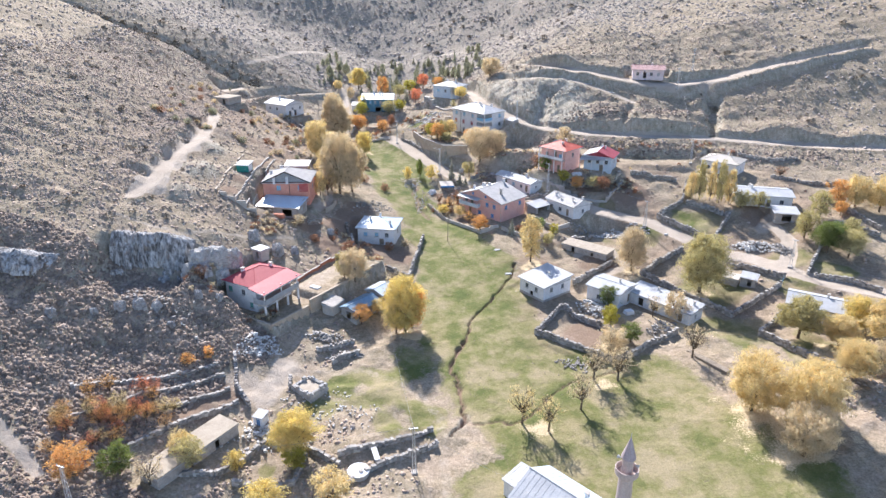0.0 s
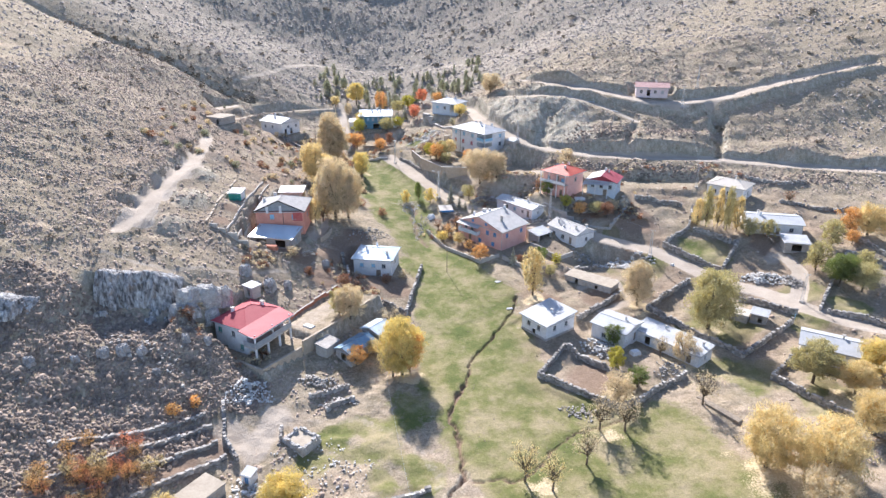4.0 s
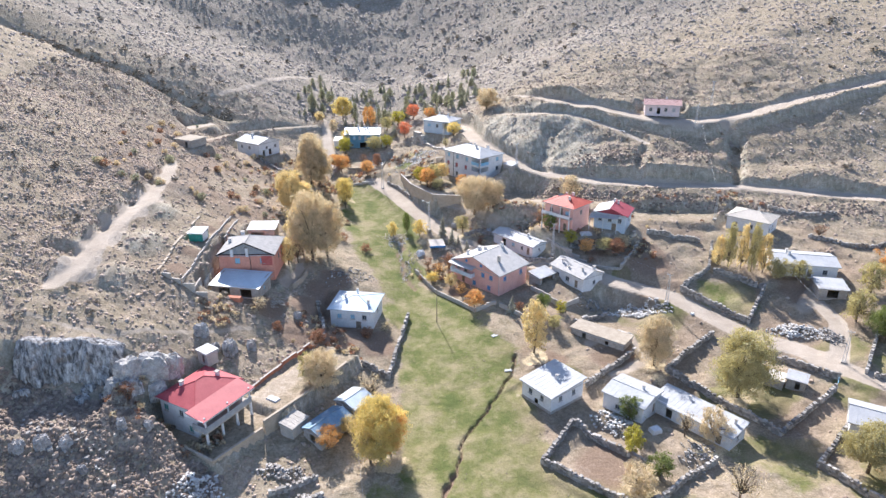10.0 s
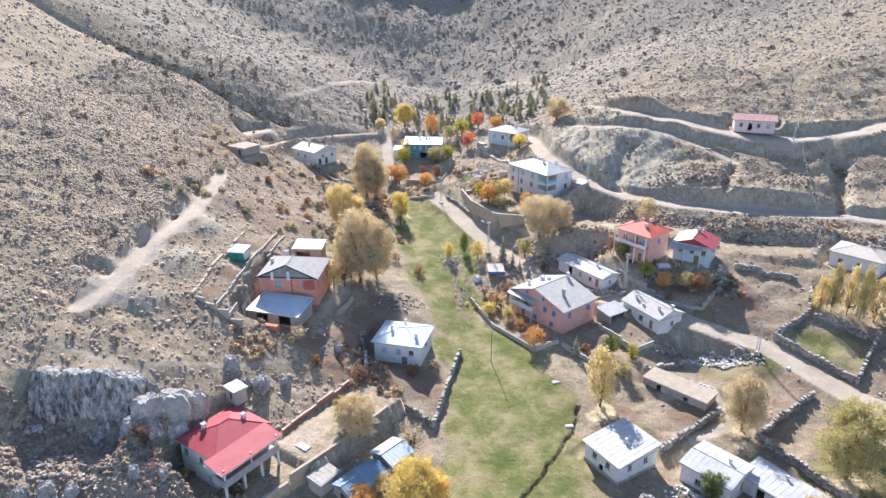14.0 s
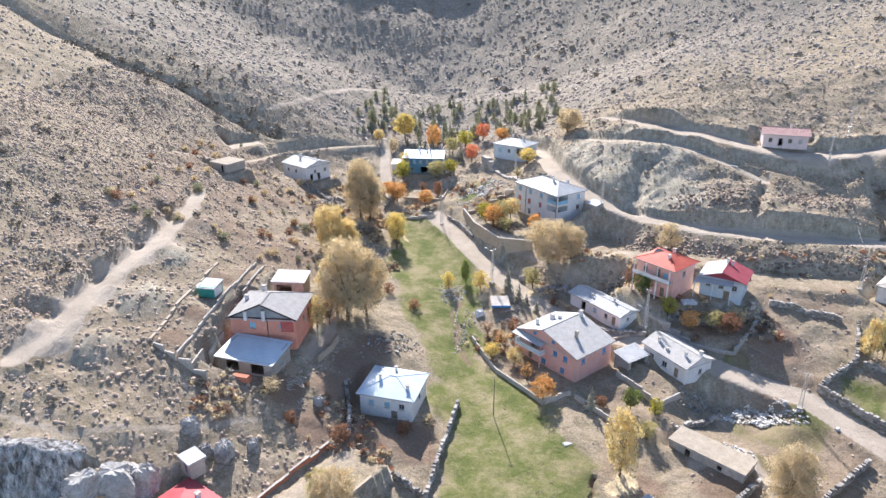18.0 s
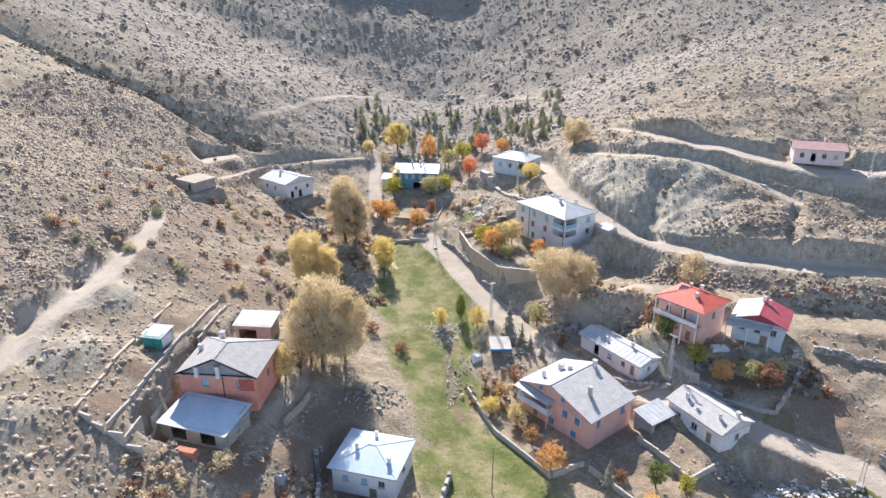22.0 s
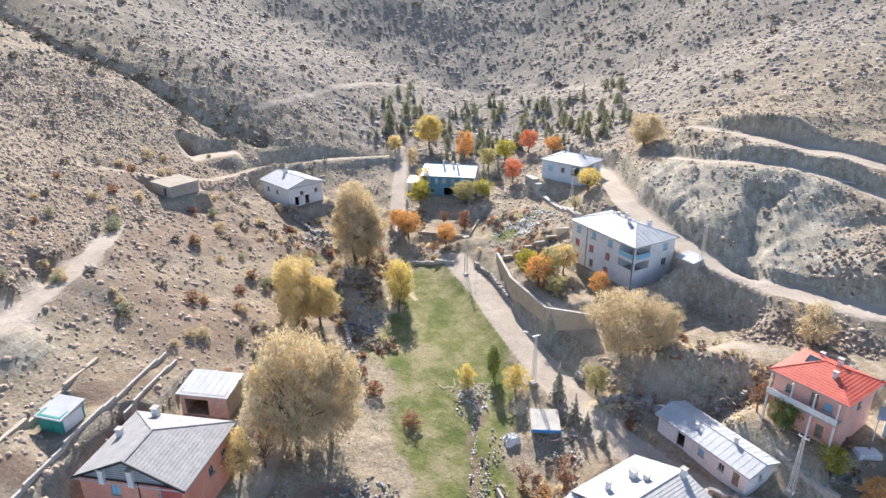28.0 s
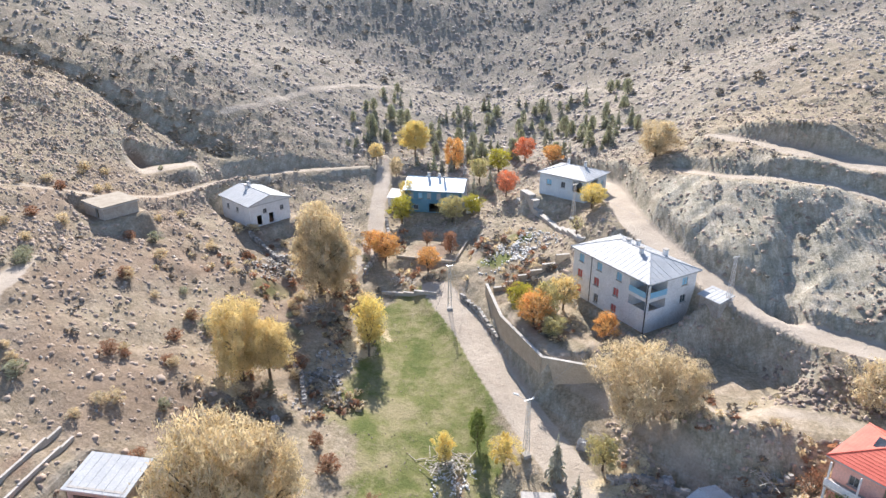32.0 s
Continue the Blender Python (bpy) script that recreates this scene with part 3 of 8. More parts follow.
# first six: dark soil, also standing in for willow and cabin shade
SOIL_SHADE_SPOTS = [(-21, 157, 7), (-22, 168, 5), (-27, 171, 5.5), (-25, 178, 4.5), (-29, 163, 5), (-37, 158, 4.5), (-30, 152, 4), (-91, 262, 3), (29, 121, 6.5), (-13, 155, 5), (-55.5, 172, 2.6), (-55, 165, 2.6), (-54.8, 158, 2.6), (-56, 179, 2.6), (-53.5, 184, 2.2), (-50.6, 160, 1.6), (-26, 262, 4.5), (-2, 231, 4), (37, 151, 5), (41, 190, 4), (54, 186, 7), (-30, 155, 4), (-45, 95, 6), (-40, 99, 4), (5, 178, 4), (24, 150, 4), (86, 173, 6)]
LITTER_SPOTS = [(20.5, 151, 5.5), (45, 147, 5), (-8, 121, 4), (58, 137, 6), (52, 93, 9), (58, 86, 9), (34, 116, 5), (48, 125, 5), (28, 104, 4), (14, 92, 4), (-32, 228, 5), (-29, 234, 4), (8, 207, 5), (-6, 204, 3), (75, 110, 8), (-43, 208, 5), (70, 122, 4)]
# level plots under buildings: x, y, length, width, turn, level, soft edge
PLOTS = [
    (-39.4, 126.2, 17.5, 14.5, -28, -4.3, 0.5), (-25.2, 139.3, 8.6, 22, -29, -3.0, 0.6), (-18.6, 165.3, 13, 11, -8, -4.4, 2.5), (-43.7, 172.5, 14, 13, 2, 4.2, 1.5), (-44, 161.5, 12, 9, -3, 3.6, 1.5),
    (12.9, 183, 17, 13, -44, -2.8, 2.5), (34.5, 181.3, 13, 9, -55, -2.0, 2), (21.7, 197.4, 17, 8, -49, 0.7, 8.0), (34.7, 200.9, 11, 11, -44, 5.4, 6), (47.0, 199.6, 11, 10, -26, 6.2, 3), (41, 189.3, 13, 5, -8, 2.3, 1.4), (48.5, 190.5, 5, 6, 20, 2.6, 1.4), (36, 158, 13, 5, -38, -5.0, 1.0), (36, 212, 34, 4, -8, 8.6, 6.5), (66, 206, 24, 7, -4, 6.6, 3),
    (10.7, 240.3, 20, 13, -49, 8.6, 2), (-30, 282, 15, 12, 2, 9.2, 2.5), (0, 277.5, 14, 11, -30, 15.5, 3), (-65.5, 262.5, 14, 12, -33, 10.8, 2.5), (-79, 236, 8, 8, -26, 19.8, 2), (-86.5, 264, 9, 7, 55, 20.3, 3.0),
    (76.5, 260.5, 15, 11, -12, 25.6, 2), (22.5, 139, 10, 11, -52, -7.4, 2), (37.5, 136.5, 10, 9, -40, -7.6, 2), (47.8, 132, 19, 8, -49, -8.1, 2), (86, 202, 13, 11, -40, 4.6, 2.5), (90, 181, 17, 12, -12, 0.9, 2.5),
    (41.5, 168.5, 8, 8, -40, -5.3, 6.0), (22.5, 222.5, 9, 10, -49, 6.8, 5.0),
    (91.5, 170.5, 8, 8, -20, -0.4, 2), (78.5, 126.5, 12, 10, -30, -7.0, 2), (16.5, 72, 14, 12, -40, -12.0, 2), (-41, 84.5, 6, 17, -30, -10.4, 1.5), (-55.5, 173.6, 4, 5, 0, 12.2, 1.5), (-44, 185.3, 8, 7, 2, 7.6, 1.5), (-26, 262, 14, 12, 3, 6.6, 1.5), (-2.5, 233, 18, 15, -49, 7.5, 1.0), (29, 121, 11, 16, -40, -8.6, 1.5),
]


def rect_distance(x, y, cx, cy, length, width, turn):
    c, s = math.cos(radians(turn)), math.sin(radians(turn))
    u, v = (x - cx) * c + (y - cy) * s, -(x - cx) * s + (y - cy) * c
    return np.hypot(np.maximum(0, abs(u) - length / 2), np.maximum(0, abs(v) - width / 2))


ROAD_LEVELS = {}
for key, (pts, half) in ROADS.items():
    px, py = np.array([p[0] for p in pts], float), np.array([p[1] for p in pts], float)
    lv = base_height(px, py)
    for _ in range(2):
        lv[1:-1] = (lv[:-2] + 2 * lv[1:-1] + lv[2:]) / 4
    ROAD_LEVELS[key] = lv - {"upper": 0.2, "main": 1.0, "spoil": 0.1, "bench": 1.0, "hut": 0.1, "far": 0.2}.get(key, 0)


CUTS = [("main", 22, 58, 1.2, 12), ("main", 60, 140, 2.1, 13), ("upper", 36, 60, 2.0, 14), ("upper", 62, 120, 2.0, 12)]


def shale_area(x, y):
    """The grey shale faces below the upper road."""
    return (1 - smooth(-2, 3, np.maximum(np.maximum(16 - x, (x - 50) * 0.6), np.maximum(229 - y, y - 268)))) * smooth(0, 3, y - np.interp(x, [12, 18, 25, 34, 47, 62, 80], [258, 246, 237, 231, 226, 230, 236]) + 2 * vnoise(x, y, 8, 46))


def height(x, y, rough=True):
    """Ground level with plots, roads, runnels and roughness."""
    x, y = np.asarray(x, float), np.asarray(y, float)
    z = base_height(x, y)
    calm = np.zeros(x.shape)
    # cut banks on the uphill side of the roads
    for key, x0, x1, tall, back in CUTS:
        pts, half = ROADS[key]
        d, k = along(x, y, pts)
        uphill = y > np.interp(x, [p[0] for p in pts], [p[1] for p in pts])
        ends = smooth(x0 - 6, x0 + 4, x) * (1 - smooth(x1 - 4, x1 + 8, x))
        d = d + 1.5 * vnoise(x, y, 7, 44)
        tall = tall * np.clip(0.75 + 1.7 * vnoise(x, y, 15, 51), 0.1, 1.4)
        z = z + np.where(uphill, tall * ends * smooth(half - 0.3, half + 1.5, d) * (1 - smooth(half + 2.5, half + back, d)), 0)
    # cut bank above the scree track
    pts, half = ROADS["spoil"]
    d, k = along(x, y, pts)
    uphill = x < np.interp(y, [p[1] for p in pts[::-1]], [p[0] for p in pts[::-1]])
    z = z + np.where(uphill, np.clip(0.75 + 1.6 * vnoise(x, y, 6, 54), 0.15, 1.5) * smooth(half, half + 1.3, d + 1.2 * vnoise(x, y, 3, 52)) * (1 - smooth(half + 3, half + 12, d)) * smooth(148, 158, y) * (1 - smooth(196, 206, y)), 0)
    # broken ledges on the slope above the road
    w = smooth(42, 50, x) * (1 - smooth(96, 110, x)) * smooth(223, 228, y) * (1 - smooth(246, 254, y))
    f = z / 3.1 + 1.1 * vnoise(x, y, 13, 71) + 0.5 * vnoise(x, y, 5, 72)
    f = f - np.floor(f)
    z = z + 0.5 * w * 3.1 * (smooth(0.45, 1.0, f) - f)
    # bare mounds above the road
    for cx, cy, rx, ry, tall in ((50, 232.5, 8, 5, 2.6), (66, 233, 9, 5, 1.6), (82, 233, 8, 5, 1.6)):
        z = z + tall * np.exp(-((x - cx) / rx) ** 2 - ((y - cy) / ry) ** 2)
    for cx, cy, length, width, turn, level, soft in PLOTS:
        d = rect_distance(x, y, cx, cy, length, width, turn)
        w = 1 - smooth(0.2, soft, d)
        z = z * (1 - w) + level * w
        calm = np.maximum(calm, 1 - smooth(0, soft + 0.5, d))
    for key, (pts, half) in ROADS.items():
        if key == "far":
            continue
        d, k = along(x, y, pts)
        level = np.interp(k, np.arange(len(pts)), ROAD_LEVELS[key])
        edge = {"upper": 1.7, "main": 1.7, "hut": 3.0, "spoil": 1.7, "bench": 1.7}.get(key, 2.6)
        if key in ("upper", "bench"):
            edge = np.where(y < np.interp(x, [p[0] for p in pts], [p[1] for p in pts]), 4.2, 1.7)
        w = 1 - smooth(half, half + edge, d)
        z = z * (1 - w) + level * w
        calm = np.maximum(calm, 1 - smooth(half - 0.3, half + 1.2, d))
    d, k = along(x + 3 * vnoise(x, y, 18, 3), y + 3 * vnoise(x, y, 14, 4), GULLY)
    deep = np.interp(k, np.arange(len(GULLY)), [p[2] for p in GULLY])
    z = z - deep * (0.75 * np.maximum(0, 1 - d / 16) ** 1.6 + 0.35 * (1 - smooth(0.4, 3.0, d)))
    for pts, half, deep in RILLS:
        d, k = along(x + 2.0 * vnoise(x, y, 5, 3) + 0.9 * vnoise(x, y, 1.3, 13), y + 2.0 * vnoise(x, y, 5, 4) + 0.9 * vnoise(x, y, 1.3, 14), pts)
        z = z - deep * (1 - smooth(half * 0.4, half * 2.2, d))
    d, k = along(x, y, MEADOW)
    half = np.interp(k, np.arange(len(MEADOW)), [p[2] for p in MEADOW])
    calm = np.maximum(calm, 0.8 * (1 - smooth(half - 2, half + 3, d)))
    for cx, cy, rx, ry in FANS:
        q = np.hypot((x - cx) / rx, (y - cy) / ry)
        calm = np.maximum(calm, 0.8 * (1 - smooth(0.5, 1.1, q)))
        z = z + 1.1 * (1 - smooth(0.15, 1.05, q + 0.25 * vnoise(x, y, 2.5, 53)))
    for cx, cy in ((-75.6, 195), (-74.4, 180), (-74.2, 166), (-74, 153.5)):
        z = z - 1.15 * (1 - smooth(0.3, 2.4, np.hypot(x - cx, (y - cy) * 0.7) + 1.6 * vnoise(x, y, 2, 49)))
    d, k = along(x, y + 1.6 * vnoise(x, y, 4, 50), CLIFF)
    south = y < np.interp(x, [p[0] for p in CLIFF], [p[1] for p in CLIFF])
    z = z - np.where(south, 4.2 * smooth(0, 1.2, d) * (1 - smooth(6, 17, d)), 0) * (1 - smooth(0, 3.5, np.maximum(CLIFF[0][0] - x, x - CLIFF[-1][0])))
    # the serrated crest beyond the far slope, out of view, raised for its shadow
    z = z + 20 * smooth(500, 570, y) * smooth(-190, -130, x) * (1 - smooth(0, 60, x)) * (1 + 0.6 * vnoise(x, 0 * y, 26, 60) + 0.4 * vnoise(x, 0 * y, 9, 61))
    if rough:
        wild = 1 - calm
        amp = 1 + 0.5 * smooth(300, 420, y) + 0.15 * (1 - smooth(-46, -36, x)) * (1 - smooth(118, 128, y))
        z = z + wild * amp * (1.0 * vnoise(x, y, 9, 1) + 0.75 * vnoise(x, y, 3.6, 2) + 0.4 * vnoise(x, y, 1.7, 5)) + 0.08 * vnoise(x, y, 1.1, 6)
        shale = shale_area(x, y) * wild
        bowl = smooth(24, 31, x)
        u = (1 - bowl) * (0.7 * x - 0.72 * y) + bowl * 13 * np.arctan2(x - 33, y - 234) + 1.2 * vnoise(x, y, 7, 43)
        v = (x + y) * 0.1
        groove = lambda size, seed: np.maximum(0, 1 - 3.2 * np.abs(vnoise(u, v, size, seed)))
        z = z - shale * (0.55 * groove(5, 41) + 0.5 * groove(2.6, 42) + 0.3 * groove(1.4, 45) - 0.8 * vnoise(x, y, 12, 40) - 0.3)
        z = z + wild * smooth(255, 330, y + 0.5 * abs(x)) * 5.0 * vnoise(x, y, 34, 8)
    return z


def level(x, y):
    return float(height(np.array([x]), np.array([y]))[0])


def masks(x, y, z=None):
    d, k = along(x, y, MEADOW)
    half = np.interp(k, np.arange(len(MEADOW)), [p[2] for p in MEADOW])
    grass = (1 - smooth(half - 5.0, half + 5.5, d + 4.5 * vnoise(x, y, 7, 9) + 2 * vnoise(x, y, 2.2, 10))) * (0.8 + 0.2 * smooth(95, 135, y))
    grass = np.maximum(grass, 0.4 * (1 - smooth(half + 3, half + 30, d)) )
    for cx, cy, r in GRASS_SPOTS:
        grass = np.maximum(grass, 0.8 * (1 - smooth(r * 0.3, r * 1.25, np.hypot(x - cx, y - cy) + r * 0.7 * vnoise(x, y, 4.5, 9))))
    soil_shade = np.zeros(x.shape)
    for cx, cy, r in SOIL_SHADE_SPOTS:
        soil_shade = np.maximum(soil_shade, 0.9 * (1 - smooth(r * 0.6, r * 1.1, np.hypot(x - cx, y - cy) + 2 * vnoise(x, y, 3, 11))))
    brown = smooth(-98, -84, x) * (1 - smooth(-42, -36, x)) * (0.5 * smooth(136, 150, y) + 0.5 * smooth(184, 200, y)) * (1 - smooth(255, 268, y))
    yard = smooth(10, 22, x) * (1 - smooth(98, 112, x)) * smooth(108, 120, y) * (1 - smooth(198, 208, y))
    soil_shade = np.maximum(soil_shade, yard * np.clip(0.22 + 0.7 * vnoise(x, y, 9, 19) + 0.35 * vnoise(x, y, 2.5, 18), 0, 0.6))
    soil_shade = np.maximum(soil_shade, brown * np.clip(0.42 + 0.8 * vnoise(x, y, 7, 17) + 0.4 * vnoise(x, y, 2, 18), 0, 0.72))
    litter = np.zeros(x.shape)
    for cx, cy, r in LITTER_SPOTS:
        litter = np.maximum(litter, 0.9 - 0.9 * smooth(r * 0.1, r * 1.15, np.hypot(x - cx, (y - cy) * 1.2) + r * 1.1 * vnoise(x, y, 2.6, 12)))
    dust = np.zeros(x.shape)
    for key, (pts, half) in ROADS.items():
        d, k = along(x, y, pts)
        if key == "spoil":
            half = np.interp(k, np.arange(7), [0.5, 1.6, 2.2, 2.4, 2.6, 3.0, 1.6]) + 1.8 * vnoise(x, y, 3.2, 47) + 0.7 * vnoise(x, y, 1.2, 48)
        dust = np.maximum(dust, {"far": 0.66, "village": 0.85, "lane": 0.8, "bench": 0.6, "hut": 0.5}.get(key, 1.0) * (1 - smooth(half - 0.4, half + 0.9, d)))
    for pts, half, strong in TRACKS:
        d, k = along(x, y, pts)
        dust = np.maximum(dust, strong * (1 - smooth(half * 0.4, half * 1.3, d)))
    for cx, cy, length, width, turn, lv, soft in PLOTS:
        dust = np.maximum(dust, 0.3 * (1 - smooth(0, 1.5, rect_distance(x, y, cx, cy, length, width, turn))))
    for pts, half, deep in RILLS:
        d, k = along(x + 2.0 * vnoise(x, y, 5, 3) + 0.9 * vnoise(x, y, 1.3, 13), y + 2.0 * vnoise(x, y, 5, 4) + 0.9 * vnoise(x, y, 1.3, 14), pts)
        if deep > 1.15:
            continue
        soil_shade = np.maximum(soil_shade, (1 - smooth(half * 0.6, half * 1.9, d)))
    fan = np.zeros(x.shape)
    for cx, cy, rx, ry in FANS:
        fan = np.maximum(fan, 1 - smooth(0.55, 1.15, np.hypot((x - cx) / rx, (y - cy) / ry) + 0.45 * vnoise(x, y, 2.5, 53)))
    rock = 0.95 * shale_area(x, y) + 0.85 * fan + 0.5 * (1 - smooth(5, 14, np.hypot(x + 58, y - 122)))
    return np.clip(grass, 0, 1), np.clip(soil_shade, 0, 1), np.clip(dust, 0, 1), np.clip(litter, 0, 1), np.clip(rock, 0, 1)


def spread(a, b, step, out_a, out_b, grow):
    core = list(np.arange(a, b, step))
    s, p, left = step, a, []
    while p > out_a:
        s *= grow
        p -= s
        left.append(p)
    s, p, right = step, core[-1], []
    while p < out_b:
        s *= grow
        p += s
        right.append(p)
    return np.array(left[::-1] + core + right)


def build_ground():
    xs, ys = spread(-112, 126, 0.78, -900, 900, 1.07), spread(62, 300, 0.78, -260, 1300, 1.04)
    # a closer net over the runnel in the meadow
    xs = np.sort(np.concatenate([xs, (xs[1:] + xs[:-1])[(xs[1:] > -4) & (xs[1:] < 26)] / 2]))
    ys = np.sort(np.concatenate([ys, (ys[1:] + ys[:-1])[(ys[1:] > 88) & (ys[1:] < 153)] / 2]))
    gx, gy = np.meshgrid(xs, ys)
    gz = height(gx, gy)
    nx, ny = len(xs), len(ys)
    k = np.arange(nx * ny).reshape(ny, nx)
    faces = np.stack([k[:-1, :-1], k[:-1, 1:], k[1:, 1:], k[1:, :-1]], -1).reshape(-1, 4)
    me = array_mesh("ground", np.stack([gx, gy, gz], -1).reshape(-1, 3), faces, "ground")
    steep = np.hypot(*np.gradient(gz, ys, xs))
    grass, soil_shade, dust, litter, rock = masks(gx, gy)
    rock = np.clip(rock * smooth(0.25, 0.6, steep + 0.25) + 0.9 * smooth(0.62, 1.1, steep), 0, 1)
    # the last mask weights the hazy tint of the far hills
    for name, data in (("grass", grass), ("soil_shade", soil_shade), ("dust", dust), ("litter", litter), ("rock", rock), ("far_haze", smooth(270, 312, gy - 0.6 * np.maximum(0, gx - 5) + 6 * vnoise(gx, gy, 20, 31)))):
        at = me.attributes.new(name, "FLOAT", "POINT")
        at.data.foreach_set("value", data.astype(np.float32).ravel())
    me.polygons.foreach_set("use_smooth", np.ones(len(faces), dtype=bool))
    return tagged(new("ground", me), "dry stony valley ground with a green meadow strip", "ground", "", "structure")


build_ground()


# ---- houses ----
def clip_line(poly, u):
    """Where the line at u crosses a convex polygon of (u, v) points: lowest and highest v."""
    vs = []
    for (u0, v0), (u1, v1) in zip(poly, poly[1:] + poly[:1]):
        if (u0 - u) * (u1 - u) < 0:
            vs.append(v0 + (v1 - v0) * (u - u0) / (u1 - u0))
    return (min(vs), max(vs)) if len(vs) >= 2 else None


def roof_slope(parent, corners, material, ribs=0.0, rows=0.0, th=0.12, label=""):
    """One plane of a roof. corners: eave ends first, then up. ribs: spacing of seams up the slope; rows: spacing of tile rows."""
    p = [Vector(c) for c in corners]
    ob = part("roof_slope", Geo().slab(p, th), material, parent, label)
    e = (p[1] - p[0]).normalized()
    nrm = e.cross(p[2] - p[0]).normalized()
    if nrm.z < 0:
        nrm = -nrm
    up = nrm.cross(e)
    if up.z < 0:
        up = -up
    flat = [((q - p[0]).dot(e), (q - p[0]).dot(up)) for q in p]
    if ribs:
        lo, hi = min(q[0] for q in flat), max(q[0] for q in flat)
        u = lo + ribs * 0.5
        while u < hi:
            c = clip_line(flat, u)
            if c and c[1] - c[0] > 0.3:
                a, b = p[0] + e * u + up * (c[0] + 0.02), p[0] + e * u + up * (c[1] - 0.02)
                w, h = e * 0.025, nrm * 0.03
                part("seam", Geo().add([a - w, a + w, a + w + h, a - w + h, b - w, b + w, b + w + h, b - w + h], [(0, 1, 2, 3), (7, 6, 5, 4), (1, 5, 6, 2), (0, 3, 7, 4), (3, 2, 6, 7)]), material, ob)
            u += ribs
    if rows:
        turned = [(v, u) for u, v in flat]
        lo, hi = min(q[0] for q in turned), max(q[0] for q in turned)
        v = lo + rows
        while v < hi - 0.05:
            c = clip_line(turned, v)
            if c and c[1] - c[0] > 0.3:
                a, b = p[0] + e * (c[0] + 0.02) + up * v, p[0] + e * (c[1] - 0.02) + up * v
                d, h = up * (rows * 0.6), nrm * 0.024
                part("tile", Geo().add([a, b, b + h, a + h, a + d, b + d], [(0, 1, 2, 3), (3, 2, 5, 4), (0, 3, 4), (1, 5, 2)]), material, ob)
            v += rows
    return ob


def panel(length, z0, z1, openings, th):
    """A wall along x from -length/2 to length/2, y from 0 to th inwards, with rectangular openings (u, z, w, h): one joined shell."""
    half = length / 2
    xs = sorted({-half, half, *[round(min(half, max(-half, o[0] + k * o[2] / 2)), 4) for o in openings for k in (-1, 1)]})
    zs = sorted({z0, z1, *[round(min(z1, max(z0, o[1] + k * o[3])), 4) for o in openings for k in (0, 1)]})
    nx, nz = len(xs), len(zs)
    verts = [(x, y, z) for y in (0, th) for z in zs for x in xs]

    def solid(i, j):
        if not (0 <= i < nx - 1 and 0 <= j < nz - 1):
            return False
        x, z = (xs[i] + xs[i + 1]) / 2, (zs[j] + zs[j + 1]) / 2
        return not any(abs(x - o[0]) < o[2] / 2 and o[1] < z < o[1] + o[3] for o in openings)

    def at(i, j, back):
        return back * nx * nz + j * nx + i

    faces = []
    for j in range(nz - 1):
        for i in range(nx - 1):
            if not solid(i, j):
                continue
            faces.append((at(i, j, 0), at(i + 1, j, 0), at(i + 1, j + 1, 0), at(i, j + 1, 0)))
            faces.append((at(i, j, 1), at(i, j + 1, 1), at(i + 1, j + 1, 1), at(i + 1, j, 1)))
            if not solid(i - 1, j):
                faces.append((at(i, j, 0), at(i, j + 1, 0), at(i, j + 1, 1), at(i, j, 1)))
            if not solid(i + 1, j):
                faces.append((at(i + 1, j, 0), at(i + 1, j, 1), at(i + 1, j + 1, 1), at(i + 1, j + 1, 0)))
            if not solid(i, j - 1):
                faces.append((at(i, j, 0), at(i, j, 1), at(i + 1, j, 1), at(i + 1, j, 0)))
            if not solid(i, j + 1):
                faces.append((at(i, j + 1, 0), at(i + 1, j + 1, 0), at(i + 1, j + 1, 1), at(i, j + 1, 1)))
    used = sorted({k for f in faces for k in f})
    place = {k: n for n, k in enumerate(used)}
    return Geo().add([verts[k] for k in used], [tuple(place[k] for k in f) for f in faces])


def rotated(geo, x, y, turn):
    c, s = math.cos(turn), math.sin(turn)
    geo.v = [(x + a * c - b * s, y + a * s + b * c, z) for a, b, z in geo.v]
    return geo


def chimney(parent, x, y, z, h=1.1, w=0.5, material="white_wall", cap="concrete"):
    ob = part("chimney", Geo().box((x, y, z + h / 2 - 0.3), (w, w, h + 0.6)), material, parent)
    part("cap", Geo().box((x, y, z + h + 0.16), (w * 1.35, w * 1.35, 0.1)).box((x - w * 0.4, y, z + h + 0.06), (0.1, w, 0.14)).box((x + w * 0.4, y, z + h + 0.06), (0.1, w, 0.14)), cap, ob)


def window(parent, u, z, w, h, x, y, turn, pane="glass", frame_mat="white_roof", sill=True):
    g = Geo()
    for a, b, c, d in ((u - w / 2 + 0.03, z + h / 2, 0.06, h), (u + w / 2 - 0.03, z + h / 2, 0.06, h), (u, z + 0.03, w - 0.12, 0.06), (u, z + h - 0.03, w - 0.12, 0.06), (u, z + h / 2, 0.05, h - 0.12)):
        g.box((a, 0.1, b), (c, 0.07, d))
    ob = part("window", rotated(g, x, y, turn), frame_mat, parent)
    part("pane", rotated(Geo().box((u - w / 4 + 0.02, 0.13, z + h / 2), (w / 2 - 0.12, 0.02, h - 0.12)).box((u + w / 4 - 0.02, 0.13, z + h / 2), (w / 2 - 0.12, 0.02, h - 0.12)), x, y, turn), pane, ob)
    if sill:
        part("sill", rotated(Geo().box((u, -0.04, z - 0.035), (w + 0.16, 0.16, 0.07)), x, y, turn), "concrete", ob)


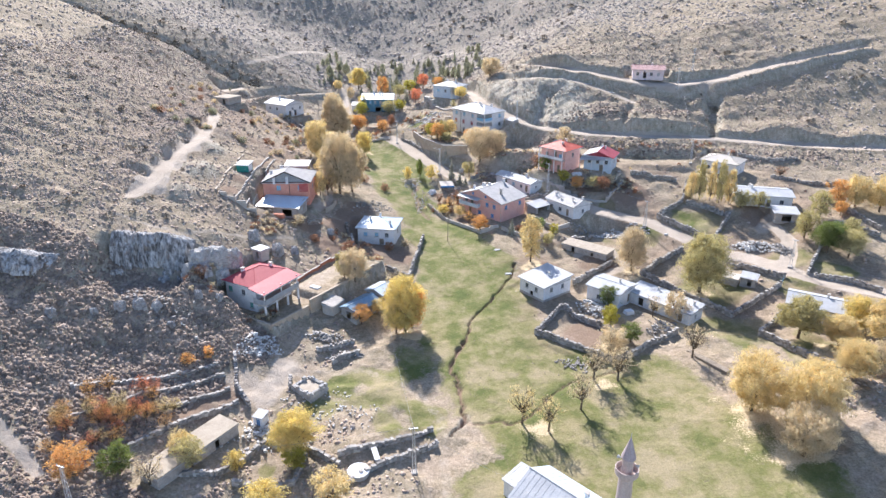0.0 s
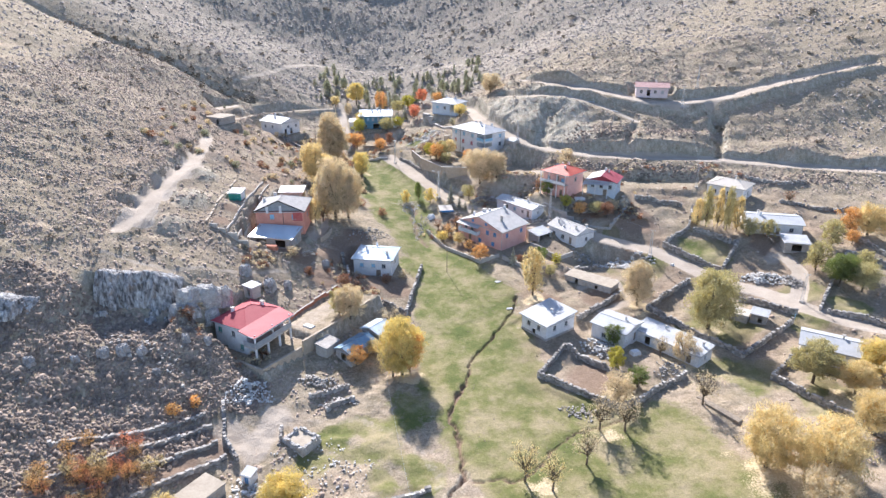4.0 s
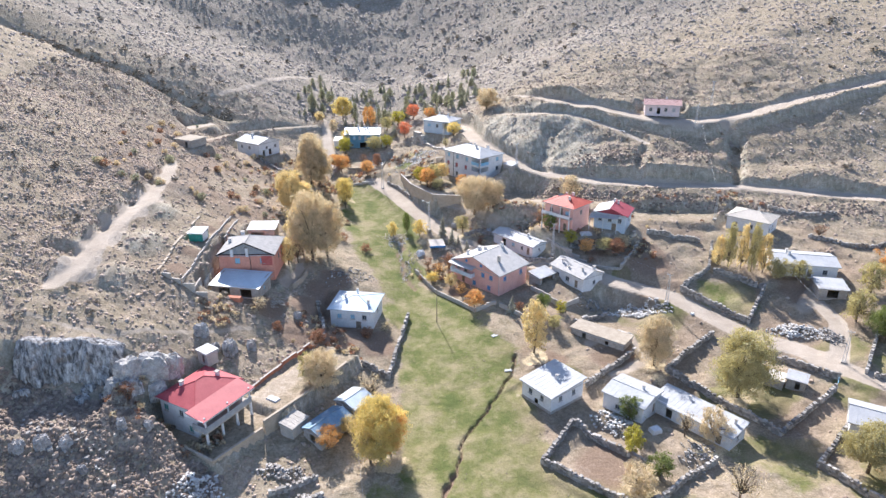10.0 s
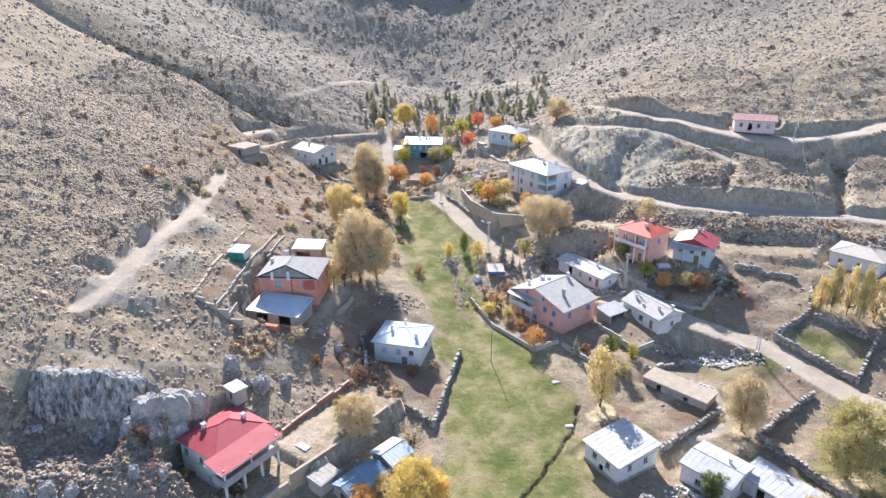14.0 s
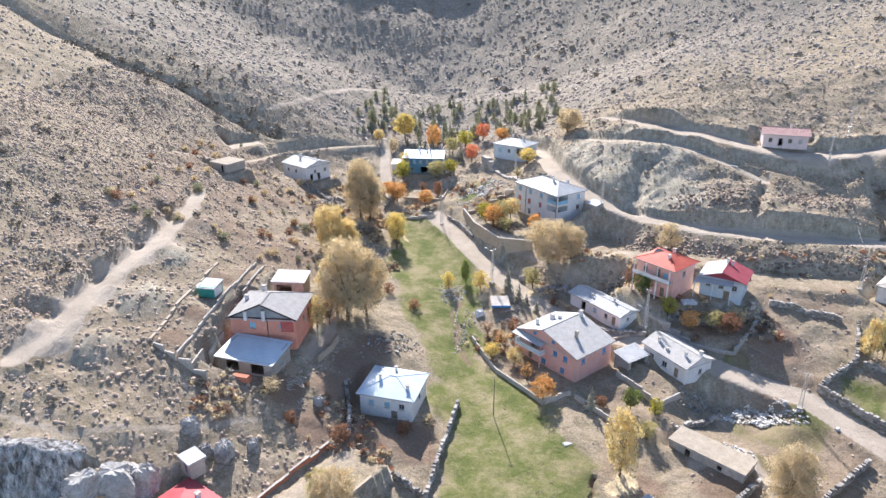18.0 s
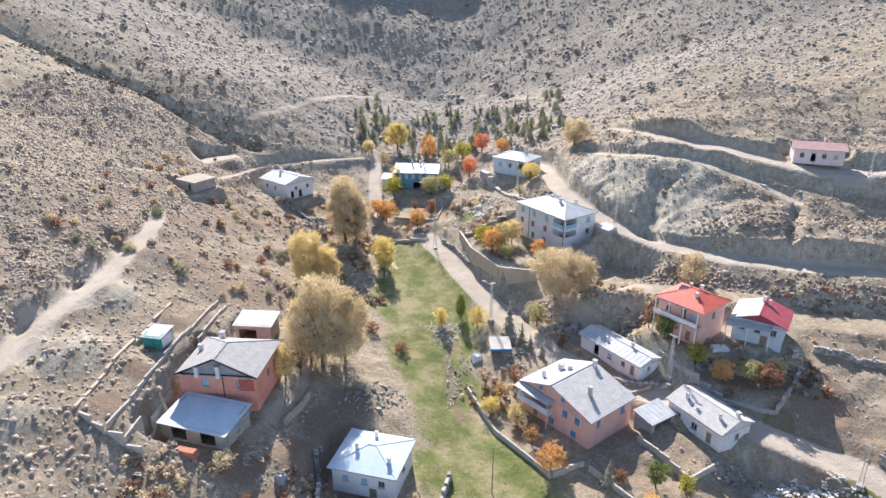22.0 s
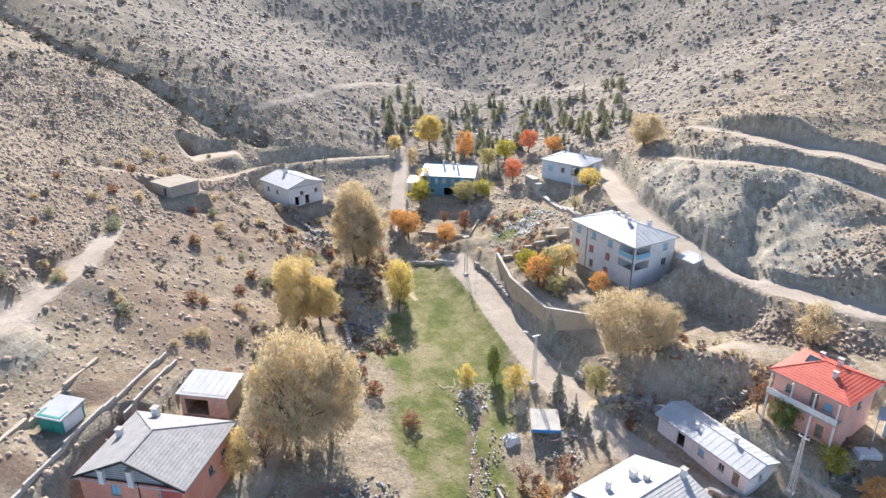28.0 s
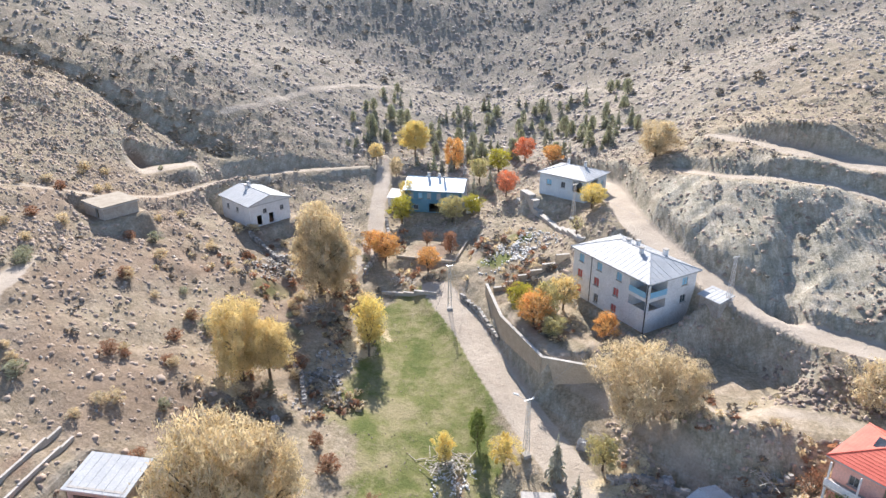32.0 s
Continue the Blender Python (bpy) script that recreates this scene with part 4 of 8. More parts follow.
def door(parent, u, z, w, h, x, y, turn, leaf="wood"):
    ob = part("door", rotated(Geo().box((u, 0.12, z + h / 2), (w - 0.02, 0.06, h - 0.02)), x, y, turn), leaf, parent)
    part("door_handle", rotated(Geo().box((u + w * 0.36, 0.06, z + h * 0.48), (0.14, 0.05, 0.05)), x, y, turn), "metal", ob)


def house(name, label, at, size, turn, eave, kind="hip", rise=2.0, over=0.45, wall="white_wall", roof="white_roof", ribs=0.9, rows=0.0,
          openings=(), chimneys=(), ridge_shift=0.0, wall_by_face=None, roof2=None, category="house", skip=(), plinth=None):
    """A house. at: x, y, ground level; size: length, width; eave: height of the eaves over the ground.
    openings: (face, u, sill, width, height, what); faces run 0 front, 1 right, 2 back, 3 left."""
    length, width = size
    ob = thing(name, label, category, pose(*at, 0, 0, turn))
    th = 0.28
    faces = [(0, -width / 2, 0, length), (length / 2, 0, 90, width), (0, width / 2, 180, length), (-length / 2, 0, 270, width)]
    for k, (fx, fy, rot, span) in enumerate(faces):
        if k in skip:
            continue
        mine = [o for o in openings if o[0] == k]
        inner = span if k % 2 == 0 else span - 2 * th - 0.004
        tint = (wall_by_face or {}).get(k, wall)
        top = eave if kind != "mono" or k != 2 else eave + rise
        if kind == "mono" and k == 2:
            top = eave + rise
        w_ob = part("wall", rotated(panel(inner, -0.6, top, [o[1:5] for o in mine], th), fx, fy, radians(rot)), tint, ob)
        for _, u, z, w, h, what in mine:
            if what == "door":
                door(w_ob, u, z, w, h, fx, fy, radians(rot))
            elif what == "green_door":
                door(w_ob, u, z, w, h, fx, fy, radians(rot), "green_paint")
            elif what != "hole":
                window(w_ob, u, z, w, h, fx, fy, radians(rot), what)
    if plinth:
        g = Geo()
        for fx, fy, sx, sy in ((0, -width / 2 - 0.04, length + 0.16, 0.08), (0, width / 2 + 0.04, length + 0.16, 0.08), (length / 2 + 0.04, 0, 0.08, width), (-length / 2 - 0.04, 0, 0.08, width)):
            g.box((fx, fy, 0.1), (sx, sy, 0.9))
        part("plinth", g, plinth, ob)
    if any(o[5] in ("hole",) for o in openings):
        part("room_back", Geo().box((0, width / 2 - 0.5, eave / 2), (length - 1.0, 0.1, eave - 0.2)), wall, ob)
    part("ceiling_slab", Geo().box((0, 0, eave - 0.08), (length - 0.6, width - 0.6, 0.12)), "concrete", ob)
    a, b = length / 2 + over, width / 2 + over
    z0 = eave - 0.02
    s = ridge_shift
    if kind == "hip":
        if length >= width:
            r1, r2 = Vector((-(a - b) - 0.01 + s, 0, z0 + rise)), Vector((a - b + 0.01 + s, 0, z0 + rise))
            slopes = [((-a, -b, z0), (a, -b, z0), r2, r1), ((a, b, z0), (-a, b, z0), r1, r2), ((a, -b, z0), (a, b, z0), r2), ((-a, b, z0), (-a, -b, z0), r1)]
        else:
            r1, r2 = Vector((0, -(b - a) - 0.01 + s, z0 + rise)), Vector((0, b - a + 0.01 + s, z0 + rise))
            slopes = [((a, -b, z0), (a, b, z0), r2, r1), ((-a, b, z0), (-a, -b, z0), r1, r2), ((-a, -b, z0), (a, -b, z0), r1), ((a, b, z0), (-a, b, z0), r2)]
        g = Geo().tube(r1, r2, 0.09, 0.09, 6)
        for c, r in (((-a, -b, z0), r1), ((a, b, z0), r2), ((a, -b, z0), r2 if length >= width else r1), ((-a, b, z0), r1 if length >= width else r2)):
            g.tube(c, r, 0.08, 0.08, 6)
        part("ridge_cap", g, roof, ob)
    elif kind == "gable":  # ridge along the length, shifted across by ridge_shift
        r1, r2 = Vector((-a, s, z0 + rise)), Vector((a, s, z0 + rise))
        slopes = [((-a, -b, z0), (a, -b, z0), r2, r1), ((a, b, z0), (-a, b, z0), r1, r2)]
        part("ridge_cap", Geo().tube(r1, r2, 0.1, 0.1, 6), roof, ob)
        for sx, f in ((-1, 3), (1, 1)):
            x = sx * (length / 2 - th / 2)
            hh = rise * (width / 2 / b) - 0.1
            tri = [(x - th / 2, -width / 2, eave), (x - th / 2, width / 2, eave), (x - th / 2, s, eave + hh), (x + th / 2, -width / 2, eave), (x + th / 2, width / 2, eave), (x + th / 2, s, eave + hh)]
            part("gable_wall", Geo().add(tri, [(0, 2, 1), (3, 4, 5), (0, 1, 4, 3), (1, 2, 5, 4), (2, 0, 3, 5)]), (wall_by_face or {}).get("gable", (wall_by_face or {}).get(f, wall)), ob)
    elif kind == "half_hip":  # a gable at the left end, hipped at the other
        r1, r2 = Vector((-a, 0, z0 + rise)), Vector((a - b, 0, z0 + rise))
        slopes = [((-a, -b, z0), (a, -b, z0), r2, r1), ((a, b, z0), (-a, b, z0), r1, r2), ((a, -b, z0), (a, b, z0), r2)]
        part("ridge_cap", Geo().tube(r1, r2, 0.1, 0.1, 6).tube(r2, (a, -b, z0), 0.1, 0.1, 6).tube(r2, (a, b, z0), 0.1, 0.1, 6), roof, ob)
        x, hh = -length / 2 + th / 2, rise * (width / 2 / b) - 0.1
        tri = [(x - th / 2, -width / 2, eave), (x - th / 2, width / 2, eave), (x - th / 2, 0, eave + hh), (x + th / 2, -width / 2, eave), (x + th / 2, width / 2, eave), (x + th / 2, 0, eave + hh)]
        gable = part("gable_wall", Geo().add(tri, [(0, 2, 1), (3, 4, 5), (0, 1, 4, 3), (1, 2, 5, 4), (2, 0, 3, 5)]), (wall_by_face or {}).get("gable", wall), ob)
        z = eave + 0.2
        while z < eave + hh - 0.25:
            half = width / 2 * (1 - (z + 0.1 - eave) / hh)
            part("shingle_course", Geo().box((-length / 2 - 0.03, 0, z), (0.07, 2 * half - 0.1, 0.2)), (wall_by_face or {}).get("gable", wall), gable)
            z += 0.3
    elif kind == "mono":
        slopes = [((-a, -b, z0 - 0.05), (a, -b, z0 - 0.05), (a, b, z0 + rise + 0.1), (-a, b, z0 + rise + 0.1))]
        for sx in (-1, 1):
            x = sx * (length / 2 - th / 2)
            tri = [(x - th / 2, -width / 2 + th, eave), (x - th / 2, width / 2 - th, eave), (x - th / 2, width / 2 - th, eave + rise), (x + th / 2, -width / 2 + th, eave), (x + th / 2, width / 2 - th, eave), (x + th / 2, width / 2 - th, eave + rise)]
            part("gable_wall", Geo().add(tri, [(0, 2, 1), (3, 4, 5), (0, 1, 4, 3), (1, 2, 5, 4), (2, 0, 3, 5)]), wall, ob)
    else:  # flat
        slopes = [((-a, -b, z0 + 0.15), (a, -b, z0 + 0.15), (a, b, z0 + 0.15), (-a, b, z0 + 0.15))]
    for k, sl in enumerate(slopes):
        roof_slope(ob, sl, roof2 if (roof2 and k == 1) else roof, ribs, rows if not (roof2 and k == 1) else 0)
    part("fascia", Geo().box((0, -b + 0.03, z0 - 0.13), (2 * a, 0.05, 0.16)).box((a - 0.03, 0, z0 - 0.13), (0.05, 2 * b - 0.12, 0.16)).box((-a + 0.03, 0, z0 - 0.13), (0.05, 2 * b - 0.12, 0.16)), "white_roof", ob)
    for c in chimneys:
        chimney(ob, *c)
    return ob

WIN = (0.95, 1.15)
# red hip-roofed house, the porch roof set forward of the front
red = house("red_roofed_house", "white house with a crimson hip roof and a pillared porch", (-41.2, 128.6, -4.3), (8.6, 10.4), -28, 5.8, "hip", 1.9, 0.5, "white_wall", "red_roof", 0,
            openings=[(0, -3.0, 3.3, 1.1, 1.3, "green_paint"), (0, 0.6, 3.2, 1.0, 1.3, "dark"), (0, 2.6, 0.7, 1.0, 1.3, "green_paint"), (1, 2.6, 0.2, 1.0, 2.05, "door"), (1, -2, 3.4, 1.2, 1.2, "glass"), (1, 1, 0.6, 1.2, 1.2, "glass"), (3, 0, 3.3, 1.0, 1.2, "glass")],
            chimneys=[(-1.9, -2.2, 6.5, 1.2, 0.6), (0.9, 3.2, 6.5, 1.0, 0.6)])
part("porch_deck", Geo().box((5.9, -1.0, 2.75), (3.2, 10.6, 0.28)), "concrete", red, "concrete porch deck")
part("porch_parapet", Geo().box((7.44, -1.0, 3.4), (0.12, 10.6, 1.05)).box((5.9, -6.24, 3.4), (2.96, 0.12, 1.05)), "gable_tile", red, "dark blue-grey porch parapet")
for k in range(4):
    part("pillar", Geo().box((7.3, -6.0 + 3.35 * k, 1.0), (0.34, 0.34, 3.2)), "white_wall", red)
for k in range(3):
    part("upper_post", Geo().box((7.3, -6.0 + 5.0 * k, 4.75), (0.22, 0.22, 2.0)), "white_wall", red)
roof_slope(red, [(7.9, -6.9, 5.5), (7.9, 4.9, 5.5), (3.9, 4.9, 6.25), (3.9, -6.9, 6.25)], "red_roof", 0)
part("porch_fascia", Geo().box((7.88, -1.0, 5.34), (0.06, 11.8, 0.2)).box((5.9, -6.88, 5.6), (4.0, 0.06, 0.2)), "white_wall", red)

# pale cabin by the meadow
house("meadow_cabin", "white cabin with a pale blue sheet hip roof beside the meadow", (-18.6, 165.3, -4.4), (9.8, 8.6), -8, 4.6, "hip", 1.5, 0.55, "white_wall", "blue_white_roof", 0,
      openings=[(0, -2.8, 2.2, 1.0, 1.1, "light_blue"), (0, 0.2, 2.2, 1.0, 1.1, "light_blue"), (0, 2.9, 2.2, 1.0, 1.1, "glass"), (0, 1.5, 0.0, 1.2, 1.7, "door"), (1, 0, 2.2, 1.1, 1.1, "glass"), (3, 0, 2.2, 1.1, 1.1, "glass")],
      chimneys=[(-2.2, -0.8, 5.5, 0.9, 0.45), (3.4, -2.2, 5.0, 0.9, 0.5), (-0.4, 2.8, 5.3, 0.9, 0.45)])

# salmon gabled house on the slope, its ridge running away from the gable
orange = house("salmon_gabled_house", "salmon house with a grey tile gable roof on the slope", (-43.6, 173.2, 4.2), (11.0, 12.2), 92, 6.4, "half_hip", 2.9, 0.5, "orange_wall", "slate_tile", 0.0, 0.42,
               openings=[(3, 3.6, 4.2, 1.1, 1.3, "light_blue"), (3, -2.0, 4.2, 1.1, 1.3, "light_blue"), (3, -3.6, 1.0, 1.2, 1.2, "light_blue"), (3, 1.0, 1.0, 1.2, 1.2, "glass"), (0, 0, 3.4, 1.1, 1.2, "glass"), (0, 3, 3.4, 1.1, 1.2, "glass"), (2, 2, 3.4, 1.1, 1.2, "glass")],
               wall_by_face={"gable": "gable_tile"},
               chimneys=[(-5.75, 3.0, 6.6, 1.1, 0.6), (-5.75, -0.4, 6.6, 1.4, 0.6), (4.6, 3.0, 6.9, 1.2, 0.7), (0.5, 5.0, 6.9, 1.0, 0.6)])
part("red_panel", Geo().box((-5.53, -4.6, 4.9), (0.06, 2.4, 2.4)), "red_shutter", orange, "dull red painted panel")
part("gable_board", Geo().box((-5.72, 0, 6.45), (0.08, 12.4, 0.2)), "dark", orange)
part("drainpipe", Geo().tube((-5.6, -0.9, 6.3), (-5.6, -0.9, 1.2), 0.06, 0.06), "dark", orange)
part("barge_board", Geo().slab([(-6.05, -6.6, 6.2), (-6.05, 0, 9.2), (-6.05, 0, 9.5), (-6.05, -6.6, 6.5)], 0.1).slab([(-6.05, 6.6, 6.2), (-6.05, 0, 9.2), (-6.05, 0, 9.5), (-6.05, 6.6, 6.5)], 0.1), "dark", orange, "dark barge board")
house("annex", "low annex with a pale blue sheet roof below the salmon house", (-43.55, 163.0, 3.6), (10.8, 6.4), -10, 2.9, "mono", 0.7, 0.5, "stone_wall", "blue_white_roof", 0,
      openings=[(0, -2.5, 0.3, 2.6, 1.9, "hole"), (0, 2.5, 0.3, 2.6, 1.9, "hole"), (1, 0, 1, 0.9, 1.0, "light_blue")], category="outbuilding")

# pink two-storey house, ridge running away from the meadow
pink = house("pink_house", "pink two-storey house with blue shutters and a part-tiled gable roof", (12.9, 183.0, -2.8), (10.6, 15.0), 46, 5.5, "gable", 2.6, 0.5, "pink_wall", "grey_tile", 0.0, 0.45, ridge_shift=0.8, roof2="white_roof",
             openings=[(3, 2.2, 3.3, 1.1, 1.25, "blue_shutter"), (3, 4.8, 3.3, 1.1, 1.25, "blue_shutter"), (3, -0.6, 0.4, 1.1, 1.25, "blue_shutter"), (3, 4.2, 0.5, 1.1, 1.25, "blue_shutter"), (0, -3.2, 3.3, 1.1, 1.25, "blue_shutter"), (0, 3.0, 3.3, 1.1, 1.25, "blue_shutter"), (3, -3.5, 3.1, 1.0, 2.0, "door"), (3, -5.8, 3.4, 1.0, 1.1, "glass"), (3, -4.2, 0.1, 1.0, 2.0, "door")],
             chimneys=[(-1.2, -3.8, 7.0, 1.1, 0.55, "concrete"), (4.9, 0.3, 8.0, 0.9, 0.6), (-3.0, 4.8, 6.9, 0.8, 0.5), (1.0, 4.4, 7.0, 0.7, 0.8), (1.4, 2.8, 7.3, 0.6, 0.6)])
part("attic_window", Geo().box((-5.33, -1.6, 6.2), (0.06, 0.7, 0.7)), "blue_shutter", pink)
part("attic_window", Geo().box((-5.33, 3.2, 6.2), (0.06, 0.7, 0.7)), "blue_shutter", pink)
part("balcony_slab", Geo().box((-6.0, 3.9, 2.75), (1.4, 7.0, 0.2)), "white_wall", pink, "pale balcony slab")
part("balcony_rail", Geo().box((-6.66, 3.9, 3.3), (0.07, 7.0, 0.9)).box((-6.0, 0.44, 3.3), (1.3, 0.07, 0.9)).box((-6.0, 7.36, 3.3), (1.3, 0.07, 0.9)), "blue_wall", pink, "grey-blue balcony rail")
for v in (0.5, 7.3):
    part("balcony_post", Geo().box((-6.6, v, 1.1), (0.2, 0.2, 3.2)).box((-6.6, v, 4.4), (0.14, 0.14, 1.4)), "pink_wall", pink)
part("balcony_roof", Geo().slab([(-7.0, 0.1, 5.0), (-7.0, 8.0, 5.0), (-5.3, 8.0, 5.35), (-5.3, 0.1, 5.35)], 0.1), "white_roof", pink)
part("dish", Geo().tube((-6.7, 6.2, 3.9), (-6.85, 6.2, 3.95), 0.45, 0.5, 12), "white_roof", pink, "white satellite dish")
part("corner_pipe", Geo().tube((-5.36, -7.4, 5.4), (-5.36, -7.4, 0.1), 0.06, 0.06), "metal", pink)

grey = house("grey_tiled_house", "white house with a pale grey tile gable roof", (34.5, 181.3, -2.0), (10.8, 6.8), -55, 3.5, "gable", 1.5, 0.45, "white_wall", "grey_tile", 0.0, 0.42,
             openings=[(0, -3.2, 0.9, 1.1, 1.2, "glass"), (0, 0.2, 0.9, 1.2, 1.2, "glass"), (0, 3.2, 0.2, 1.0, 2.0, "door"), (1, 0.6, 1.0, 0.9, 1.1, "glass")],
             chimneys=[(-3.2, -1.7, 4.2, 0.9, 0.45), (4.6, 1.0, 4.3, 1.0, 0.55), (3.4, -1.6, 4.2, 0.9, 0.4), (-0.4, -2.4, 3.8, 0.5, 0.4)])
lean = house("lean_to", "open lean-to with a white sheet roof", (25.9, 181.0, -2.2), (5.6, 3.6), 40, 2.5, "mono", 0.5, 0.3, "stone_wall", "white_roof", 1.0, openings=[(0, 0, 0.2, 4.0, 2.0, "hole")], category="outbuilding")
house("long_white_house", "long low white house with a white sheet gable roof", (21.7, 197.4, 0.7), (14.4, 5.2), -49, 2.9, "gable", 0.9, 0.45, "white_wall", "white_roof", 1.0,
      openings=[(0, 0.2, 0.9, 1.0, 1.1, "light_blue"), (0, 3.4, 0.9, 0.9, 1.0, "glass"), (0, -3.2, 0.1, 1.3, 2.1, "hole"), (0, 5.6, 0.1, 1.0, 2.0, "door"), (1, 0, 1.1, 0.7, 0.8, "glass")],
      chimneys=[(3.0, 0.2, 3.6, 0.9, 0.4), (-2.0, -1.2, 3.3, 0.6, 0.35)])
redc = house("red_tiled_cottage", "pink cottage with a red hip roof and an open terrace", (34.7, 200.9, 5.4), (9.0, 7.8), -44, 7.2, "hip", 1.9, 0.7, "pink_wall", "orange_roof", 0.0, 0.42,
             openings=[(0, -2.4, 4.7, 1.0, 1.2, "glass"), (0, 2.6, 4.7, 1.1, 1.2, "light_blue"), (0, 0.8, 4.4, 1.0, 2.0, "door"), (1, 0, 4.7, 1.0, 1.2, "glass"), (0, -1.5, 0.6, 1.4, 1.9, "glass"), (0, 2.2, 0.4, 1.0, 2.0, "door")],
             chimneys=[(0.6, 1.6, 8.3, 1.0, 0.55), (1.6, -1.6, 7.9, 1.1, 0.5), (-2.0, 2.4, 7.7, 0.9, 0.5)])
part("terrace_slab", Geo().box((0, -4.7, 4.2), (9.0, 1.6, 0.2)), "concrete", redc)
part("terrace_rail", Geo().box((0, -5.45, 4.75), (9.0, 0.07, 0.8)), "white_wall", redc)
for k in range(4):
    part("terrace_post", Geo().box((-4.3 + 2.87 * k, -5.3, 2.0), (0.22, 0.22, 4.4)).box((-4.3 + 2.87 * k, -5.3, 6.0), (0.16, 0.16, 2.3)), "white_wall", redc)
part("solar_panel", Geo().slab([(-2.6, -1.0, 8.4), (-0.8, -1.0, 8.4), (-0.8, 0.1, 9.0), (-2.6, 0.1, 9.0)], 0.08), "glass", redc, "dark solar water panel")
half = house("half_red_house", "white house with a half white, half dark red roof", (47.0, 199.6, 6.2), (7.4, 8.4), 64, 4.4, "gable", 1.7, 0.6, "blue_wall", "dark_red_roof", 0.0, 0.42, roof2="white_roof", wall_by_face={"gable": "dark_red_roof"},
      openings=[(3, -2.6, 2.2, 1.0, 1.2, "glass"), (3, 0, 2.2, 1.0, 1.2, "glass"), (3, 2.6, 2.2, 1.0, 1.2, "glass"), (3, 1.2, 0, 1.2, 1.9, "door"), (0, 0, 2.2, 1.0, 1.1, "glass")],
      chimneys=[(2.2, 0.3, 5.9, 0.9, 0.5), (1.6, -0.8, 5.8, 0.8, 0.4)])
part("porch_roof", Geo().slab([(-5.6, -2.4, 3.9), (-5.6, 5.2, 3.3), (-3.7, 5.2, 4.0), (-3.7, -2.4, 4.3)], 0.1), "white_roof", half, "white sheet porch roof")
for y in (-2.2, 1.4, 5.0):
    part("porch_post", Geo().box((-5.4, y, 1.6), (0.14, 0.14, 3.9)), "white_wall", half)
big = house("three_storey_house", "pale three-storey house with a white hip roof and corner balconies", (10.6, 240.2, 8.6), (16.6, 10.0), -49, 8.4, "hip", 2.0, 0.5, "white_wall", "white_roof", 1.0,
            openings=[(0, -6.4, 6.3, 1.2, 1.4, "light_blue"), (0, -2.2, 6.3, 1.2, 1.4, "light_blue"), (0, 2.2, 6.3, 1.2, 1.4, "light_blue"), (0, -6.6, 3.5, 1.2, 1.4, "red_shutter"), (0, -2.6, 3.5, 1.2, 1.4, "red_shutter"), (0, 1.8, 3.5, 1.2, 1.4, "red_shutter"), (0, -6.6, 0.7, 1.2, 1.4, "red_shutter"), (0, -2.4, 0.6, 1.0, 1.5, "glass"), (0, 1.6, 0.6, 1.2, 1.4, "red_shutter"),
                      (0, 6.2, 5.7, 3.4, 2.3, "hole"), (0, 6.2, 2.9, 3.4, 2.2, "hole"), (1, -2.9, 5.7, 3.4, 2.3, "hole"), (1, -2.9, 2.9, 3.4, 2.2, "hole"), (1, 2.6, 6.3, 1.2, 1.3, "light_blue"), (1, 2.6, 3.4, 1.2, 1.3, "glass")],
            chimneys=[(-0.8, 1.5, 9.6, 1.0, 0.5), (-2.2, 0.8, 9.7, 0.8, 0.6), (2.2, -0.8, 9.8, 1.1, 0.5), (3.4, 3.2, 9.0, 1.2, 0.6)])
part("balcony_rail", Geo().box((6.2, -5.06, 6.2), (3.4, 0.07, 0.95)).box((8.36, -2.9, 6.2), (0.07, 3.4, 0.95)), "light_blue", big, "light blue balcony rail")
part("balcony_rail", Geo().box((6.2, -5.06, 3.3), (3.4, 0.07, 0.8)).box((8.36, -2.9, 3.3), (0.07, 3.4, 0.8)), "white_wall", big)
for z in (2.9, 5.7):
    part("balcony_floor", Geo().box((6.2, -3.0, z - 0.12), (3.6, 3.4, 0.2)), "concrete", big)
    part("balcony_back", Geo().box((6.2, -1.1, z + 1.1), (3.6, 0.12, 2.4)).box((4.4, -3.0, z + 1.1), (0.12, 3.4, 2.4)), "white_wall", big)
part("downpipe", Geo().tube((8.2, -5.12, 8.2), (8.2, -5.12, 0), 0.07, 0.07), "dark", big)
part("downpipe", Geo().tube((-3.9, -5.1, 8.2), (-3.9, -5.1, 0), 0.06, 0.06), "dark", big)
house("roadside_shed", "small white-roofed shed beside the three-storey house", (22.2, 233.6, 12.4), (3.4, 2.6), -49, 2.1, "mono", 0.4, 0.3, "stone_wall", "white_roof", 0.8, category="shed")
f1 = house("blue_fronted_house", "house with a deep blue front and a pale sheet roof", (-30.2, 282.0, 9.2), (12.8, 9.4), 2, 5.2, "gable", 1.8, 0.5, "white_wall", "blue_white_roof", 0.9, wall_by_face={0: "teal_wall"},
           openings=[(0, -5.0, 3.2, 0.9, 1.3, "white_roof"), (0, -3.0, 3.2, 0.9, 1.3, "light_blue"), (0, -1.0, 3.2, 0.9, 1.3, "white_roof"), (0, 1.2, 3.2, 0.9, 1.3, "white_roof"), (0, 3.4, 3.2, 0.9, 1.3, "light_blue"), (0, 5.2, 3.2, 0.9, 1.3, "white_roof"), (0, 0.2, 0.1, 2.4, 2.0, "hole"), (0, -4, 0.6, 1.1, 1.1, "glass"), (0, 4, 0.6, 1.1, 1.1, "glass")],
           chimneys=[(-1.8, -0.2, 6.6, 1.2, 0.5), (0.6, 0, 6.6, 1.0, 0.45), (2.0, -1.5, 6.4, 1.0, 0.4)])
